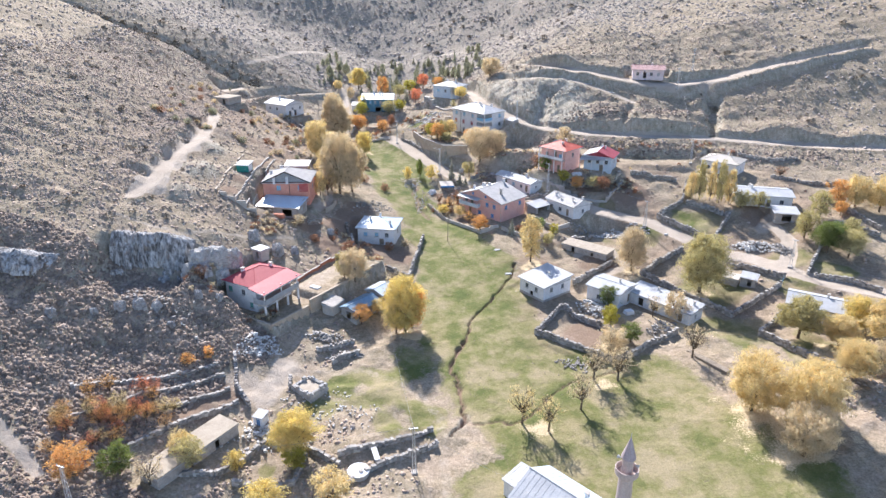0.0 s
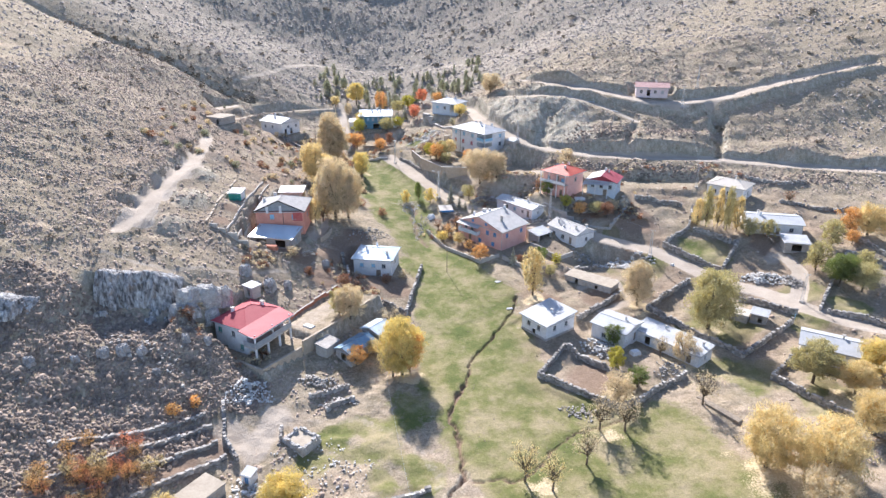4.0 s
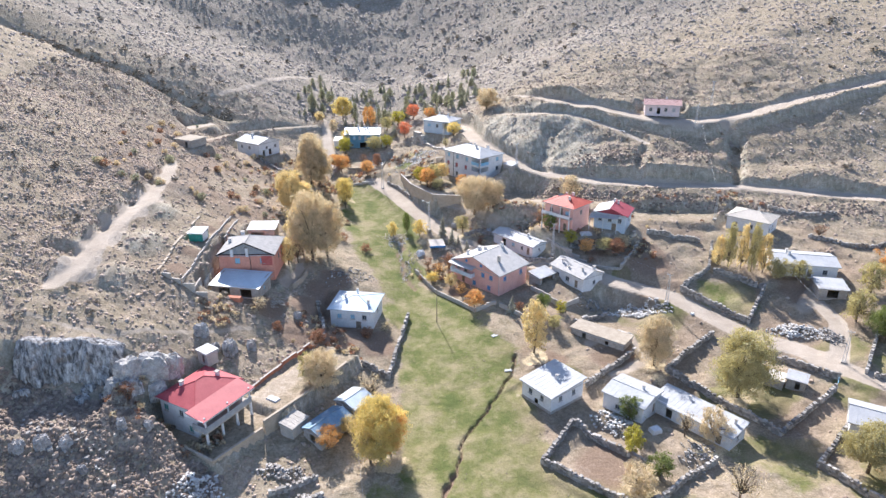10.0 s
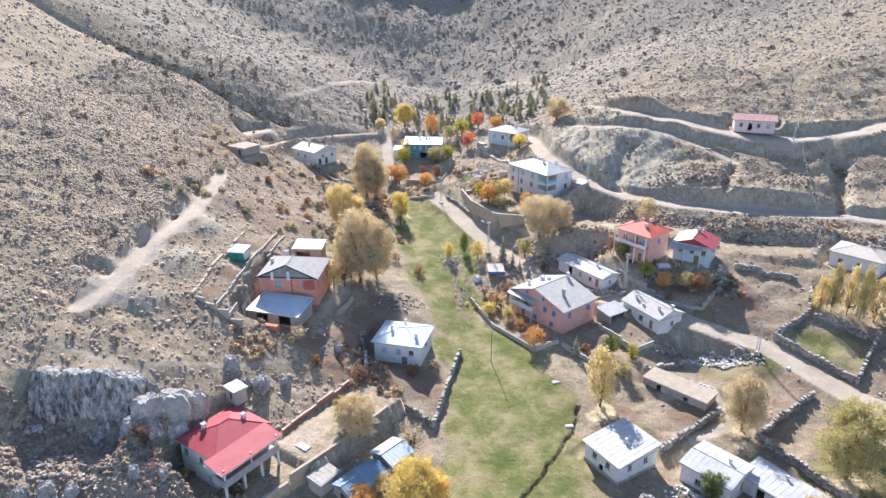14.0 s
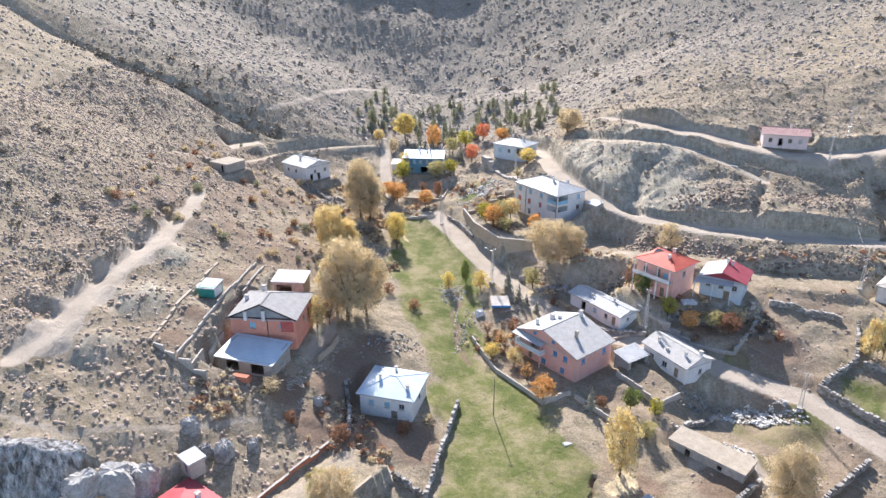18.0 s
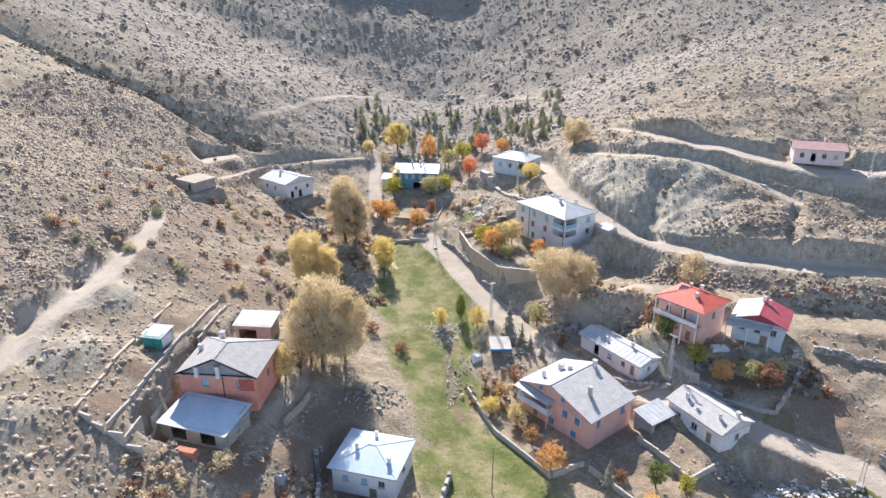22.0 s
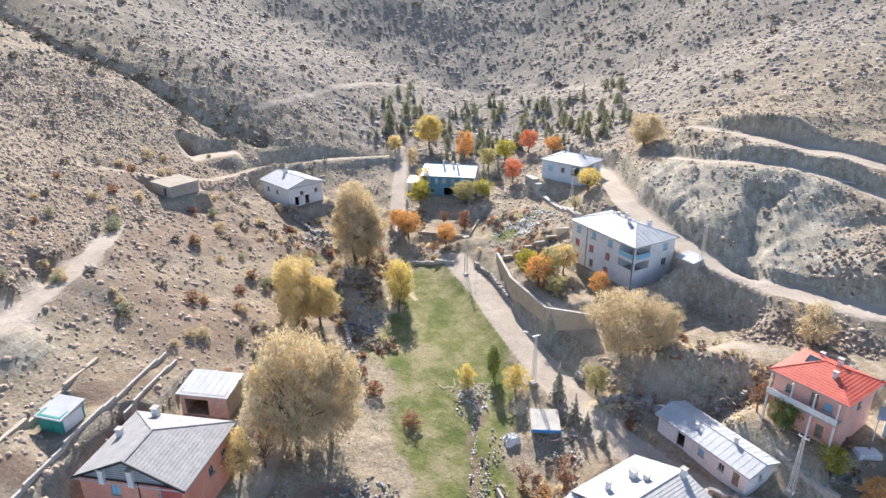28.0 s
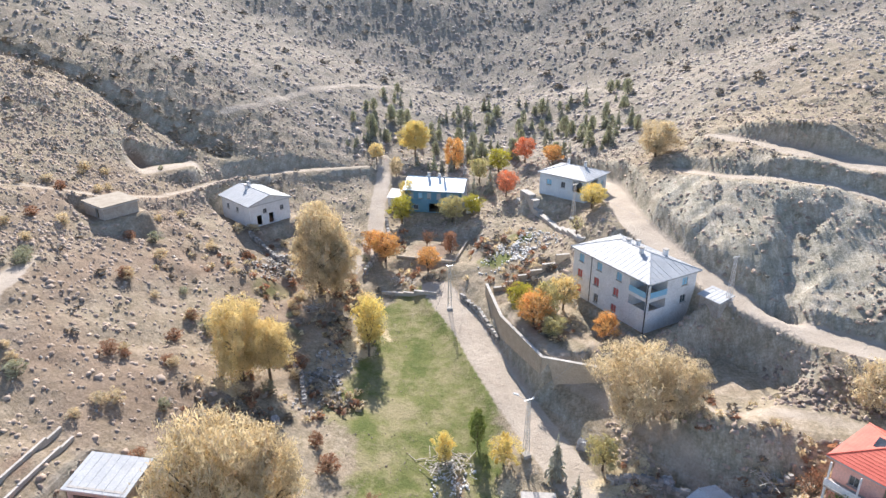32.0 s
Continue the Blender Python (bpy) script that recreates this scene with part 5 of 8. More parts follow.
house("shed", "small white-roofed shed beside the blue-fronted house", (-39.5, 281.5, 9.0), (3.4, 4.4), 2, 2.6, "mono", 0.5, 0.3, "white_wall", "white_roof", 0.8, category="shed")
house("pale_shed", "small pale shed beside the blue-fronted house", (-21.6, 279.5, 9.6), (2.4, 2.6), 2, 2.6, "flat", 0, 0.2, "white_wall", "white_roof", 0, category="shed")
house("upper_house", "light blue house with a white hip roof by the road", (0.3, 277.6, 15.4), (11.0, 8.6), -30, 4.9, "hip", 1.5, 0.5, "blue_wall", "white_roof", 1.0,
      openings=[(0, -3.2, 2.4, 1.3, 1.2, "light_blue"), (0, 0.2, 2.4, 1.0, 1.2, "glass"), (0, 3.6, 2.0, 2.2, 2.2, "hole"), (1, -1.0, 2.0, 3.0, 2.2, "hole"), (1, 2.6, 2.4, 1.1, 1.2, "light_blue")],
      chimneys=[(2.0, 1.2, 6.0, 1.0, 0.45), (-2.5, 2.0, 5.9, 0.9, 0.45)])
house("lone_white_house", "white house with a pale gable roof on the slope", (-65.5, 262.5, 10.8), (11.2, 9.4), -33, 4.8, "gable", 1.5, 0.5, "white_wall", "white_roof", 0.9,
      openings=[(0, -3.2, 2.4, 1.0, 1.1, "glass"), (0, 0.6, 2.4, 1.0, 1.1, "glass"), (1, -2.6, 0.2, 1.1, 2.1, "hole"), (1, 0.2, 0.2, 1.1, 2.1, "hole"), (1, 2.8, 2.4, 0.9, 1.0, "glass"), (1, -1.2, 2.5, 0.9, 1.0, "glass")],
      chimneys=[(-1.5, -1.0, 5.9, 1.0, 0.45), (-2.8, 0.4, 6.1, 0.9, 0.5)])
house("stone_hut", "low stone hut with a dusty flat roof", (-79.0, 236.0, 19.8), (6.6, 6.2), -26, 2.3, "flat", 0, 0.3, "stone_wall", "earth_roof", 0, openings=[(0, 1.2, 0, 1.0, 1.8, "hole")], category="hut")
house("hillside_house", "low lilac house with a rose tile roof on the upper road", (76.5, 261.2, 25.6), (11.4, 6.6), -12, 3.3, "gable", 1.4, 0.6, "lilac_wall", "rose_roof", 0.0, 0.42,
      openings=[(0, -3.8, 1.0, 1.0, 1.2, "glass"), (0, -1.2, 0.1, 1.1, 2.1, "hole"), (0, 1.2, 1.0, 1.0, 1.2, "glass"), (0, 3.8, 1.0, 1.0, 1.2, "white_roof"), (1, 0, 1.0, 1.0, 1.2, "glass")], chimneys=[(1.5, 1.2, 4.4, 0.9, 0.45)])
lower = house("white_lower_house", "white cabin with a plain white sheet roof at the meadow edge", (22.5, 139.0, -7.4), (7.6, 8.8), -52, 3.9, "mono", 0.7, 0.5, "white_wall", "white_roof", 1.0,
              openings=[(0, -1.6, 1.8, 1.0, 1.1, "glass"), (0, 1.4, 1.8, 0.9, 1.1, "glass"), (1, -1.8, 1.9, 0.9, 1.1, "glass"), (1, 1.8, 1.9, 0.9, 1.1, "glass"), (0, 0, 0, 1.0, 1.5, "hole")], chimneys=[(0.6, 0.4, 4.2, 0.8, 0.4)], plinth="stone_wall")
house("row_end_house", "low white house end with a white sheet roof", (37.2, 136.2, -7.6), (8.0, 7.4), -42, 3.6, "gable", 0.7, 0.4, "white_wall", "white_roof", 1.0, openings=[(0, -1, 0.8, 1.0, 1.1, "glass"), (1, 1, 0.1, 1.0, 2.0, "door")], chimneys=[(1.6, 1.0, 4.0, 0.8, 0.4)])
house("row_house", "long low white house with a white sheet roof", (48.0, 131.6, -8.1), (15.6, 5.2), -49, 2.9, "mono", 0.5, 0.4, "white_wall", "white_roof", 1.0,
      openings=[(0, -4.2, 0.2, 1.3, 1.9, "hole"), (0, -0.4, 0.3, 1.3, 1.8, "hole"), (0, 2.8, 0.7, 1.0, 1.1, "glass"), (0, 5.6, 0.2, 1.0, 1.9, "door"), (1, 0, 1.0, 0.8, 0.9, "glass")], chimneys=[(3.4, 1.4, 3.2, 0.8, 0.35), (-2.6, 1.6, 3.2, 0.7, 0.35), (6.6, 1.0, 3.2, 0.8, 0.4)])
house("poplar_house", "house with a cream hip roof behind poplars", (86.0, 202.0, 4.6), (10.8, 8.4), -40, 3.8, "hip", 1.5, 0.5, "white_wall", "cream_roof", 0.9, openings=[(0, -3, 1.1, 1.0, 1.2, "glass"), (0, 1, 1.1, 1.0, 1.2, "glass"), (1, 0, 1.1, 1.0, 1.2, "glass"), (1, -2.6, 0.1, 1, 2, "door")], chimneys=[(1, 1, 5.0, 0.9, 0.45)])
house("wide_white_house", "wide white house with a flat-pitched white roof", (90.0, 181.6, 0.9), (14.2, 8.6), -12, 3.4, "gable", 0.9, 0.5, "white_wall", "white_roof", 1.1,
      openings=[(0, -5, 1, 1.0, 1.2, "light_blue"), (0, -2, 1, 1.0, 1.2, "glass"), (0, 1, 0.1, 1.0, 2.0, "door"), (0, 4.4, 1, 1.1, 1.2, "glass"), (1, 1, 1, 1, 1.2, "glass")], chimneys=[(-3.4, 1.2, 4.0, 0.9, 0.5), (-3.2, -0.4, 4.1, 0.9, 0.6)])
house("white_shed", "low shed with a white sheet roof", (91.8, 170.8, -0.4), (6.0, 5.0), -12, 2.5, "mono", 0.4, 0.35, "stone_wall", "white_roof", 1.0, openings=[(0, 0, 0.1, 2.4, 1.9, "hole")], category="shed")
house("orchard_house", "house with a white sheet roof among orchard trees", (78.8, 126.8, -7.0), (10.4, 7.4), -30, 3.6, "gable", 1.2, 0.5, "white_wall", "white_roof", 0.9, openings=[(0, -2, 1, 1.0, 1.2, "glass"), (0, 1, 0.1, 1.0, 2.0, "door"), (1, 0, 1, 1, 1.1, "glass")], chimneys=[(2, 0.4, 4.6, 0.8, 0.45)])
house("yard_hut", "small hut with a white sheet roof in a walled yard", (71.0, 141.6, -6.6), (3.4, 2.6), -34, 2.2, "mono", 0.4, 0.25, "stone_wall", "white_roof", 0.8, openings=[(0, 0.3, 0.1, 0.9, 1.7, "hole")], category="hut")
house("low_store", "low store with a pale flat roof", (66.9, 143.2, -6.6), (4.4, 3.4), -34, 1.7, "flat", 0, 0.2, "stone_wall", "cream_roof", 0, category="shed")
house("grey_shed", "concrete shed with a pale sheet roof by the retaining wall", (-25.0, 127.0, -6.5), (4.0, 2.8), 62, 2.4, "mono", 0.3, 0.2, "concrete", "concrete", 0.9, category="shed")
house("blue_barn", "low barn with a faded blue sheet roof", (-19.2, 127.6, -7.3), (7.4, 4.4), 54, 2.5, "gable", 0.9, 0.35, "stone_wall", "blue_roof", 0.8, openings=[(3, 0, 0.2, 1.4, 1.8, "hole")], category="barn")
house("blue_barn_end", "barn end with a pale blue sheet roof", (-15.2, 133.6, -7.1), (4.6, 4.8), 54, 3.0, "gable", 0.9, 0.35, "stone_wall", "blue_white_roof", 0.8, category="barn")
house("garden_shed", "small grey shed with a white flat roof", (-42.6, 137.0, 2.0), (2.3, 2.8), 55, 2.2, "flat", 0, 0.25, "concrete", "white_roof", 0, openings=[(3, 0.2, 0, 0.8, 1.7, "hole")], category="shed")
house("green_shed", "small green shed with a white sheet roof", (-55.6, 173.2, 12.2), (3.2, 3.4), -4, 2.1, "mono", 0.25, 0.25, "green_paint", "white_roof", 0, openings=[(0, 0.5, 0, 0.8, 1.7, "green_door")], wall_by_face={1: "white_wall"}, category="shed")
house("open_store", "store with a white sheet roof behind the salmon house", (-44.0, 185.4, 7.6), (6.4, 4.4), 2, 3.4, "mono", 0.4, 0.35, "stone_wall", "white_roof", 1.0, openings=[(0, -1, 0.1, 3.2, 2.4, "hole")], category="shed")
house("long_stone_hut", "long stone hut with an earth roof", (-41.0, 84.5, -10.4), (15.5, 4.4), 59, 2.1, "flat", 0, 0.15, "stone_wall", "earth_roof", 0, openings=[(0, 3.4, 0.1, 0.9, 1.6, "hole"), (3, 0, 0.1, 0.9, 1.6, "hole")], category="hut")
house("white_booth", "tiny white booth with a blue door", (-32.2, 93.2, -10.9), (1.8, 1.8), -20, 2.2, "mono", 0.2, 0.15, "white_wall", "white_roof", 0, openings=[(0, 0, 0, 0.8, 1.8, "blue_shutter")], category="shed")
mosque = house("mosque", "small mosque with a pale sheet roof", (15.8, 71.6, -12.0), (10.6, 8.6), -46, 4.8, "gable", 2.4, 0.5, "white_wall", "white_roof", 0.9, roof2="blue_white_roof", openings=[(0, -3, 1.2, 1.0, 1.6, "glass"), (0, 0, 1.2, 1.0, 1.6, "glass"), (0, 3, 1.2, 1.0, 1.6, "glass"), (1, 0, 0.1, 1.4, 2.3, "door")], chimneys=[(3, 1.6, 6.3, 1.0, 0.5)], category="mosque")
house("mosque_porch", "small porch with a white sheet roof beside the mosque", (11.4, 77.4, -11.9), (4.6, 4.0), -46, 3.4, "mono", 0.4, 0.3, "white_wall", "white_roof", 0.9, category="porch")
house("earth_roofed_store", "low stone store with a flat earth roof", (35.9, 157.8, -5.3), (12.5, 4.6), -38, 1.9, "flat", 0, 0.2, "stone_wall", "earth_roof", 0, openings=[(0, -3, 0.1, 0.9, 1.5, "hole"), (0, 2.4, 0.4, 0.8, 0.9, "hole")], category="store")


# ---- dry-stone walls, retaining walls, rubble ----
def fall(pts, step):
    """Points every step metres along a line, with the direction there."""
    out = []
    for (ax, ay), (bx, by) in zip(pts, pts[1:]):
        n = max(1, int(math.hypot(bx - ax, by - ay) / step))
        for k in range(n):
            out.append((ax + (bx - ax) * k / n, ay + (by - ay) * k / n, math.atan2(by - ay, bx - ax)))
    return out


def stone_wall(pts, high=1.1, thick=0.6, label="rough dry-stone wall of grey field stones", material="stone", seed=0):
    rng = random.Random(seed + int(100 * pts[0][0]))
    g = Geo()
    run = fall(pts, 0.48)
    zs = height(np.array([r[0] for r in run]), np.array([r[1] for r in run]))
    for (x, y, a), z in zip(run, zs):
        top = high * (0.8 + 0.35 * rng.random())
        if rng.random() < 0.05:
            top *= 0.5
        h = z - 0.35
        while h < z + top:
            s = rng.uniform(0.26, 0.42)
            off = rng.uniform(-0.07, 0.07)
            g.stone((x - off * math.sin(a), y + off * math.cos(a), h + s / 2), (rng.uniform(0.5, 0.72), thick * rng.uniform(0.85, 1.15), s * 1.12), rng, a + rng.uniform(-0.15, 0.15))
            h += s
    return single("stone_wall", g, material, label, "wall", None, "dry-stone walls")


def plain_wall(pts, high, thick, material, label, sink=0.6, cap=None, name="yard_wall", top=None):
    """A cast wall that steps with the ground."""
    ob = thing(name, label, "wall", Matrix.Identity(4))
    for (ax, ay), (bx, by) in zip(pts, pts[1:]):
        n = max(1, int(round(math.hypot(bx - ax, by - ay) / 2.2)))
        for k in range(n):
            x0, y0, x1, y1 = ax + (bx - ax) * k / n, ay + (by - ay) * k / n, ax + (bx - ax) * (k + 1) / n, ay + (by - ay) * (k + 1) / n
            z = max(level(x0, y0), level(x1, y1))
            z = z if top is None else top - high
            lo = min(level(x0, y0), level(x1, y1)) - sink
            d, a = math.hypot(x1 - x0, y1 - y0), math.atan2(y1 - y0, x1 - x0)
            sec = part("section", Geo().box(((x0 + x1) / 2, (y0 + y1) / 2, (lo + z + high) / 2), (d - 0.006, thick, z + high - lo), a), material, ob)
            if cap:
                part("coping", Geo().box(((x0 + x1) / 2, (y0 + y1) / 2, z + high + 0.044), (d - 0.006, thick + 0.1, 0.08), a), cap, sec)
    return ob


STONE_WALLS = [
    [(71.8, 192.3), (67.6, 182.2), (58.8, 175.2)], [(58.8, 175.2), (70.3, 163.0)], [(70.3, 163.0), (78.7, 174.9)], [(78.7, 174.9), (68.3, 181.4)],
    [(60.8, 159.0), (47.0, 146.9)], [(47.0, 146.9), (55.9, 135.6), (62.2, 128.5)], [(62.2, 128.5), (77.5, 139.2)], [(79.3, 142.0), (70.1, 151.0)],
    [(42.0, 152.6), (29.3, 141.0)], [(85.5, 143.4), (90.8, 150.5), (95.0, 156.0), (102.6, 165.0)], [(86.6, 142.0), (92.5, 138.5), (97.0, 133.0)],
    [(77.0, 131.6), (64.3, 119.6)], [(64.3, 119.6), (69.5, 110.0), (75.8, 97.5)], [(102.6, 165.6), (111.2, 158.5)], [(107.7, 177.2), (112.8, 161.4)],
    [(18.4, 121.3), (25.0, 130.4)], [(25.0, 130.4), (33.5, 122.8), (38.0, 118.8)], [(18.4, 121.3), (28.4, 113.0), (33.0, 111.6), (37.0, 113.6), (42.0, 118.0), (48.0, 121.0)],
    [(-7.0, 167.3), (-8.3, 156.8), (-9.7, 144.5)], [(-9.7, 144.5), (-16.1, 147.7)], [(-24, 153.5), (-25.5, 160.0), (-27.5, 165.0)],
    [(56.0, 196.8), (69.3, 193.4)], [(34.9, 192.7), (38.5, 191.6), (41.2, 191.2), (45.8, 192.6), (52.2, 193.9)],
    [(-62.9, 92.4), (-52.0, 98.6), (-42.7, 105.0)], [(-60.8, 86.3), (-49.0, 97.1), (-41.1, 103.2)], [(-56.1, 85.2), (-45.5, 95.1), (-39.2, 100.1)], [(-50.5, 84.1), (-43.4, 91.5), (-37.1, 97.6)],
    [(-40.5, 107.5), (-38.6, 101.0), (-35.0, 96.5)], [(-41.5, 79.8), (-36.0, 80.6), (-32.8, 84.4), (-30.0, 88.4)], [(-30.3, 88.6), (-23.0, 87.2), (-17.0, 83.0)], [(-32.8, 79.5), (-28.0, 78.6), (-23.8, 79.7), (-23.0, 86.0)],
    [(-17.5, 85.4), (-13.2, 86.8), (-8.7, 88.3), (-2.4, 91.4)], [(-1.9, 88.0), (-9.3, 83.9), (-13.5, 81.4), (-16.2, 78.8)], [(-29.6, 104.6), (-29.0, 101.4)],
    [(-42.5, 221.0), (-37.0, 217.0), (-34.0, 211.0)], [(-62, 252.5), (-54.0, 247.5), (-48.5, 250.0)], [(-18.0, 245.6), (-14.0, 240.8), (-9.6, 232.6)],
    [(20.0, 190.4), (30.0, 188.8)], [(31.5, 163.6), (40.0, 169.0)], [(-26.0, 113.0), (-19.0, 117.5)], [(-22.5, 110.4), (-17.5, 113.8)],
    [(94.0, 210.0), (104.0, 206.5), (112.0, 207.0)], [(99, 196), (108, 190), (118, 192)], [(-37.6, 249.5), (-36.0, 262.0), (-39.6, 272.0)], [(7.2, 207), (17.6, 205.2), (27.5, 206.0)],
]
for k, line in enumerate(STONE_WALLS):
    stone_wall(line, 1.15 if k < 23 else 0.5 if k < 27 else 0.85, 0.62, seed=k)

plain_wall([(-41.6, 119.4), (-35.5, 115.8), (-29.8, 124.4)], 0.5, 0.35, "tan_wall", "tan concrete retaining wall round the red-roofed house yard", 2.0, "tan_wall", "yard_wall", -3.8)
plain_wall([(-29.6, 124.8), (-23.4, 134.2), (-18.0, 144.0)], 0.5, 0.35, "tan_wall", "tan concrete retaining wall along the driveway", 2.0, "tan_wall", "yard_wall", -2.7)
plain_wall([(-34.3, 134.9), (-30.6, 142.8), (-26.6, 150.6)], 0.6, 0.3, "brick", "low brown wall along the driveway", 0.6, "concrete")
plain_wall([(-56.6, 154.0), (-52.4, 152.6)], 0.35, 0.3, "concrete", "low concrete garden wall on the slope")
plain_wall([(-52.2, 152.9), (-47.3, 152.6)], 0.35, 0.3, "concrete", "low concrete garden wall on the slope")
plain_wall([(-57.4, 154.4), (-58.3, 167.0), (-59.0, 184.0)], 0.1, 0.5, "tan_wall", "low earth kerb along the garden strip")
plain_wall([(-52.4, 153.4), (-52.9, 170.0), (-53.6, 190.5)], 0.35, 0.3, "concrete", "low concrete garden wall on the slope", 1.0)
plain_wall([(-50.0, 153.2), (-51.0, 165.0), (-51.4, 180.0), (-51.8, 190.0)], 0.35, 0.3, "concrete", "low concrete garden wall beside the salmon house", 1.0)
plain_wall([(-6.2, 188.4), (-0.3, 177.6), (8.6, 167.6)], 0.9, 0.3, "concrete", "concrete garden wall below the pink house", 0.8)
plain_wall([(8.8, 167.7), (13.6, 170.0)], 0.9, 0.3, "concrete", "concrete garden wall below the pink house", 0.8)
plain_wall([(14.4, 169.4), (20.4, 163.4)], 0.9, 0.3, "concrete", "concrete yard wall below the grey-tiled house", 0.8)
plain_wall([(22.6, 176.4), (29.4, 168.6), (33.5, 172.0)], 1.0, 0.3, "concrete", "concrete yard wall round the grey-tiled house", 0.8)
plain_wall([(-13.4, 245.0), (-9.4, 233.4), (-2.2, 222.2), (6.2, 221.0)], 0.4, 0.4, "tan_wall", "tan terrace wall below the three-storey house", 1.2, "concrete", "yard_wall", 7.9)
plain_wall([(-12.2, 245.4), (-4.0, 249.4), (0.6, 251.4)], 0.4, 0.4, "tan_wall", "tan terrace wall beside the three-storey house", 1.8, "concrete")
plain_wall([(-11.1, 279.7), (-4.7, 269.4), (2.7, 254.7)], 0.15, 1.6, "concrete", "pale concrete ledge path", 1.2, None, "ledge")
plain_wall([(-33.0, 245.6), (-22.6, 245.2)], 0.5, 0.5, "concrete", "low terrace wall below the orchard", 1.2)
plain_wall([(-33.0, 256.4), (-21.2, 255.6), (-20.6, 267.0)], 0.5, 0.35, "tan_wall", "terrace wall below the blue-fronted house", 1.6)
plain_wall([(12.5, 196.6), (22.5, 186.6), (27.2, 189.6)], 0.5, 0.3, "tan_wall", "low pale wall before the long white house", 0.8)
plain_wall([(28.8, 195.4), (32.7, 190.3), (37.9, 186.2), (42.6, 184.1), (45.8, 183.2), (48.6, 186.5), (53.1, 193.3)], 0.3, 0.45, "stone_wall", "curved terrace wall of plastered stone below the cottages", 2.6, "concrete")
plain_wall([(-31.8, 176.0), (-33.4, 168.0)], 1.2, 0.3, "tan_wall", "tan yard wall beside the salmon house", 0.8)

# roofless stone box and trench cover
ruin = thing("stone_tank", "low roofless pen of rough pale stone", "tank", pose(-25.4, 101.6, level(-25.4, 101.6), 0, 0, -36))
for x, y, sx, sy in ((0, -1.9, 5.0, 0.5), (0, 1.9, 5.0, 0.5), (-2.25, 0, 0.5, 3.3), (2.25, 0, 0.5, 3.3)):
    g, rng = Geo(), random.Random(int(10 * x + 7 * y))
    along_x = sx > sy
    for k in range(int(max(sx, sy) / 0.55)):
        q = -max(sx, sy) / 2 + 0.3 + 0.55 * k
        z = -0.6
        while z < rng.uniform(0.9, 1.4):
            h = rng.uniform(0.35, 0.55)
            g.stone((x + (q if along_x else 0), y + (0 if along_x else q), z + h / 2), (rng.uniform(0.55, 0.8), rng.uniform(0.5, 0.7), h * 1.1), rng, rng.uniform(-0.1, 0.1) + (0 if along_x else 1.57))
            z += h
    part("wall", g.box((x, y, 0.1), (sx - 0.04, sy - 0.04, 1.7)), "pale_rock", ruin)
part("fill", Geo().box((0, 0, 0.1), (3.9, 3.2, 1.6)), "earth_roof", ruin, "earth filling")
single("plank", Geo().box((0, 0, 0.1), (0.9, 3.2, 0.16)), "white_roof", "pale slab across the ditch", "slab", pose(-11.6, 84.8, level(-11.6, 84.8) + 0.9, 0, 0, 18))
cis = thing("cistern", "pale concrete cistern with a flat cover", "cistern", pose(-14.0, 81.8, level(-14, 81.8), 0, 0, 30))
part("tank", Geo().tube((0, 0, -0.4), (0, 0, 0.7), 1.7, 1.7, 14), "concrete", cis)
part("lid", Geo().tube((0, 0, 0.7), (0, 0, 0.8), 1.8, 1.75, 14), "white_wall", cis)


def rubble(name, label, cx, cy, rx, ry, n, high, material, seed, big=0.5):
    rng = random.Random(seed)
    g = Geo()
    xs, ys, ss = [], [], []
    for _ in range(n):
        a = rng.uniform(0, math.tau)
        r = math.sqrt(rng.random()) * (0.8 + 0.35 * math.sin(2 * a + seed) + 0.2 * math.sin(5 * a + 2 * seed))
        xs.append(cx + rx * r * math.cos(a))
        ys.append(cy + ry * r * math.sin(a))
        ss.append(max(0, 1 - r * r) * high * rng.random())
    zs = height(np.array(xs), np.array(ys))
    for x, y, s, z in zip(xs, ys, ss, zs):
        w = big * rng.uniform(0.35, 1.2)
        g.stone((x, y, z + s + w * 0.2), (w, w * rng.uniform(0.6, 1), w * rng.uniform(0.5, 0.9)), rng, rng.uniform(0, 3))
    return single(name, g, material, label, "rubble", None, "", "stuff")


rubble("rubble_heap", "heap of pale broken stone below the retaining wall", -36.8, 111.4, 3.4, 4.6, 420, 0.7, "pale_stone", 1, 0.42)
rubble("stone_heap", "ring of pale tumbled wall stones beside the road", 47.5, 169.5, 6.0, 3.8, 460, 0.45, "pale_stone", 2, 0.42)
rubble("stone_heap", "ruined foundation of grey stones", 78.5, 158.6, 5.4, 3.0, 380, 0.5, "pale_stone", 3, 0.42)
rubble("stone_heap", "ruined foundation of grey stones", 84.5, 155.6, 3.6, 2.8, 240, 0.5, "stone", 4, 0.4)
for k, (x, y) in enumerate(((-11.4, 204.0), (-10.9, 199.5), (-10.4, 195.0), (-9.6, 190.5), (-8.6, 186.5))):
    rubble("stone_scatter", "white stones washed along the dry stream bed", x, y, 0.8, 2.6, 60, 0.1, "pale_stone", 40 + k, 0.18)
rubble("stone_scatter", "white stones strewn over the meadow", -12.2, 204.5, 4.2, 3.2, 110, 0.15, "pale_stone", 5, 0.3)
rubble("stone_scatter", "pale stones strewn along a dry runnel", -8.0, 192.0, 1.8, 8.0, 110, 0.2, "stone", 6, 0.3)
rubble("stone_heap", "low heap of field stones", -20.5, 112.5, 3.4, 1.6, 150, 0.6, "stone", 7, 0.5)
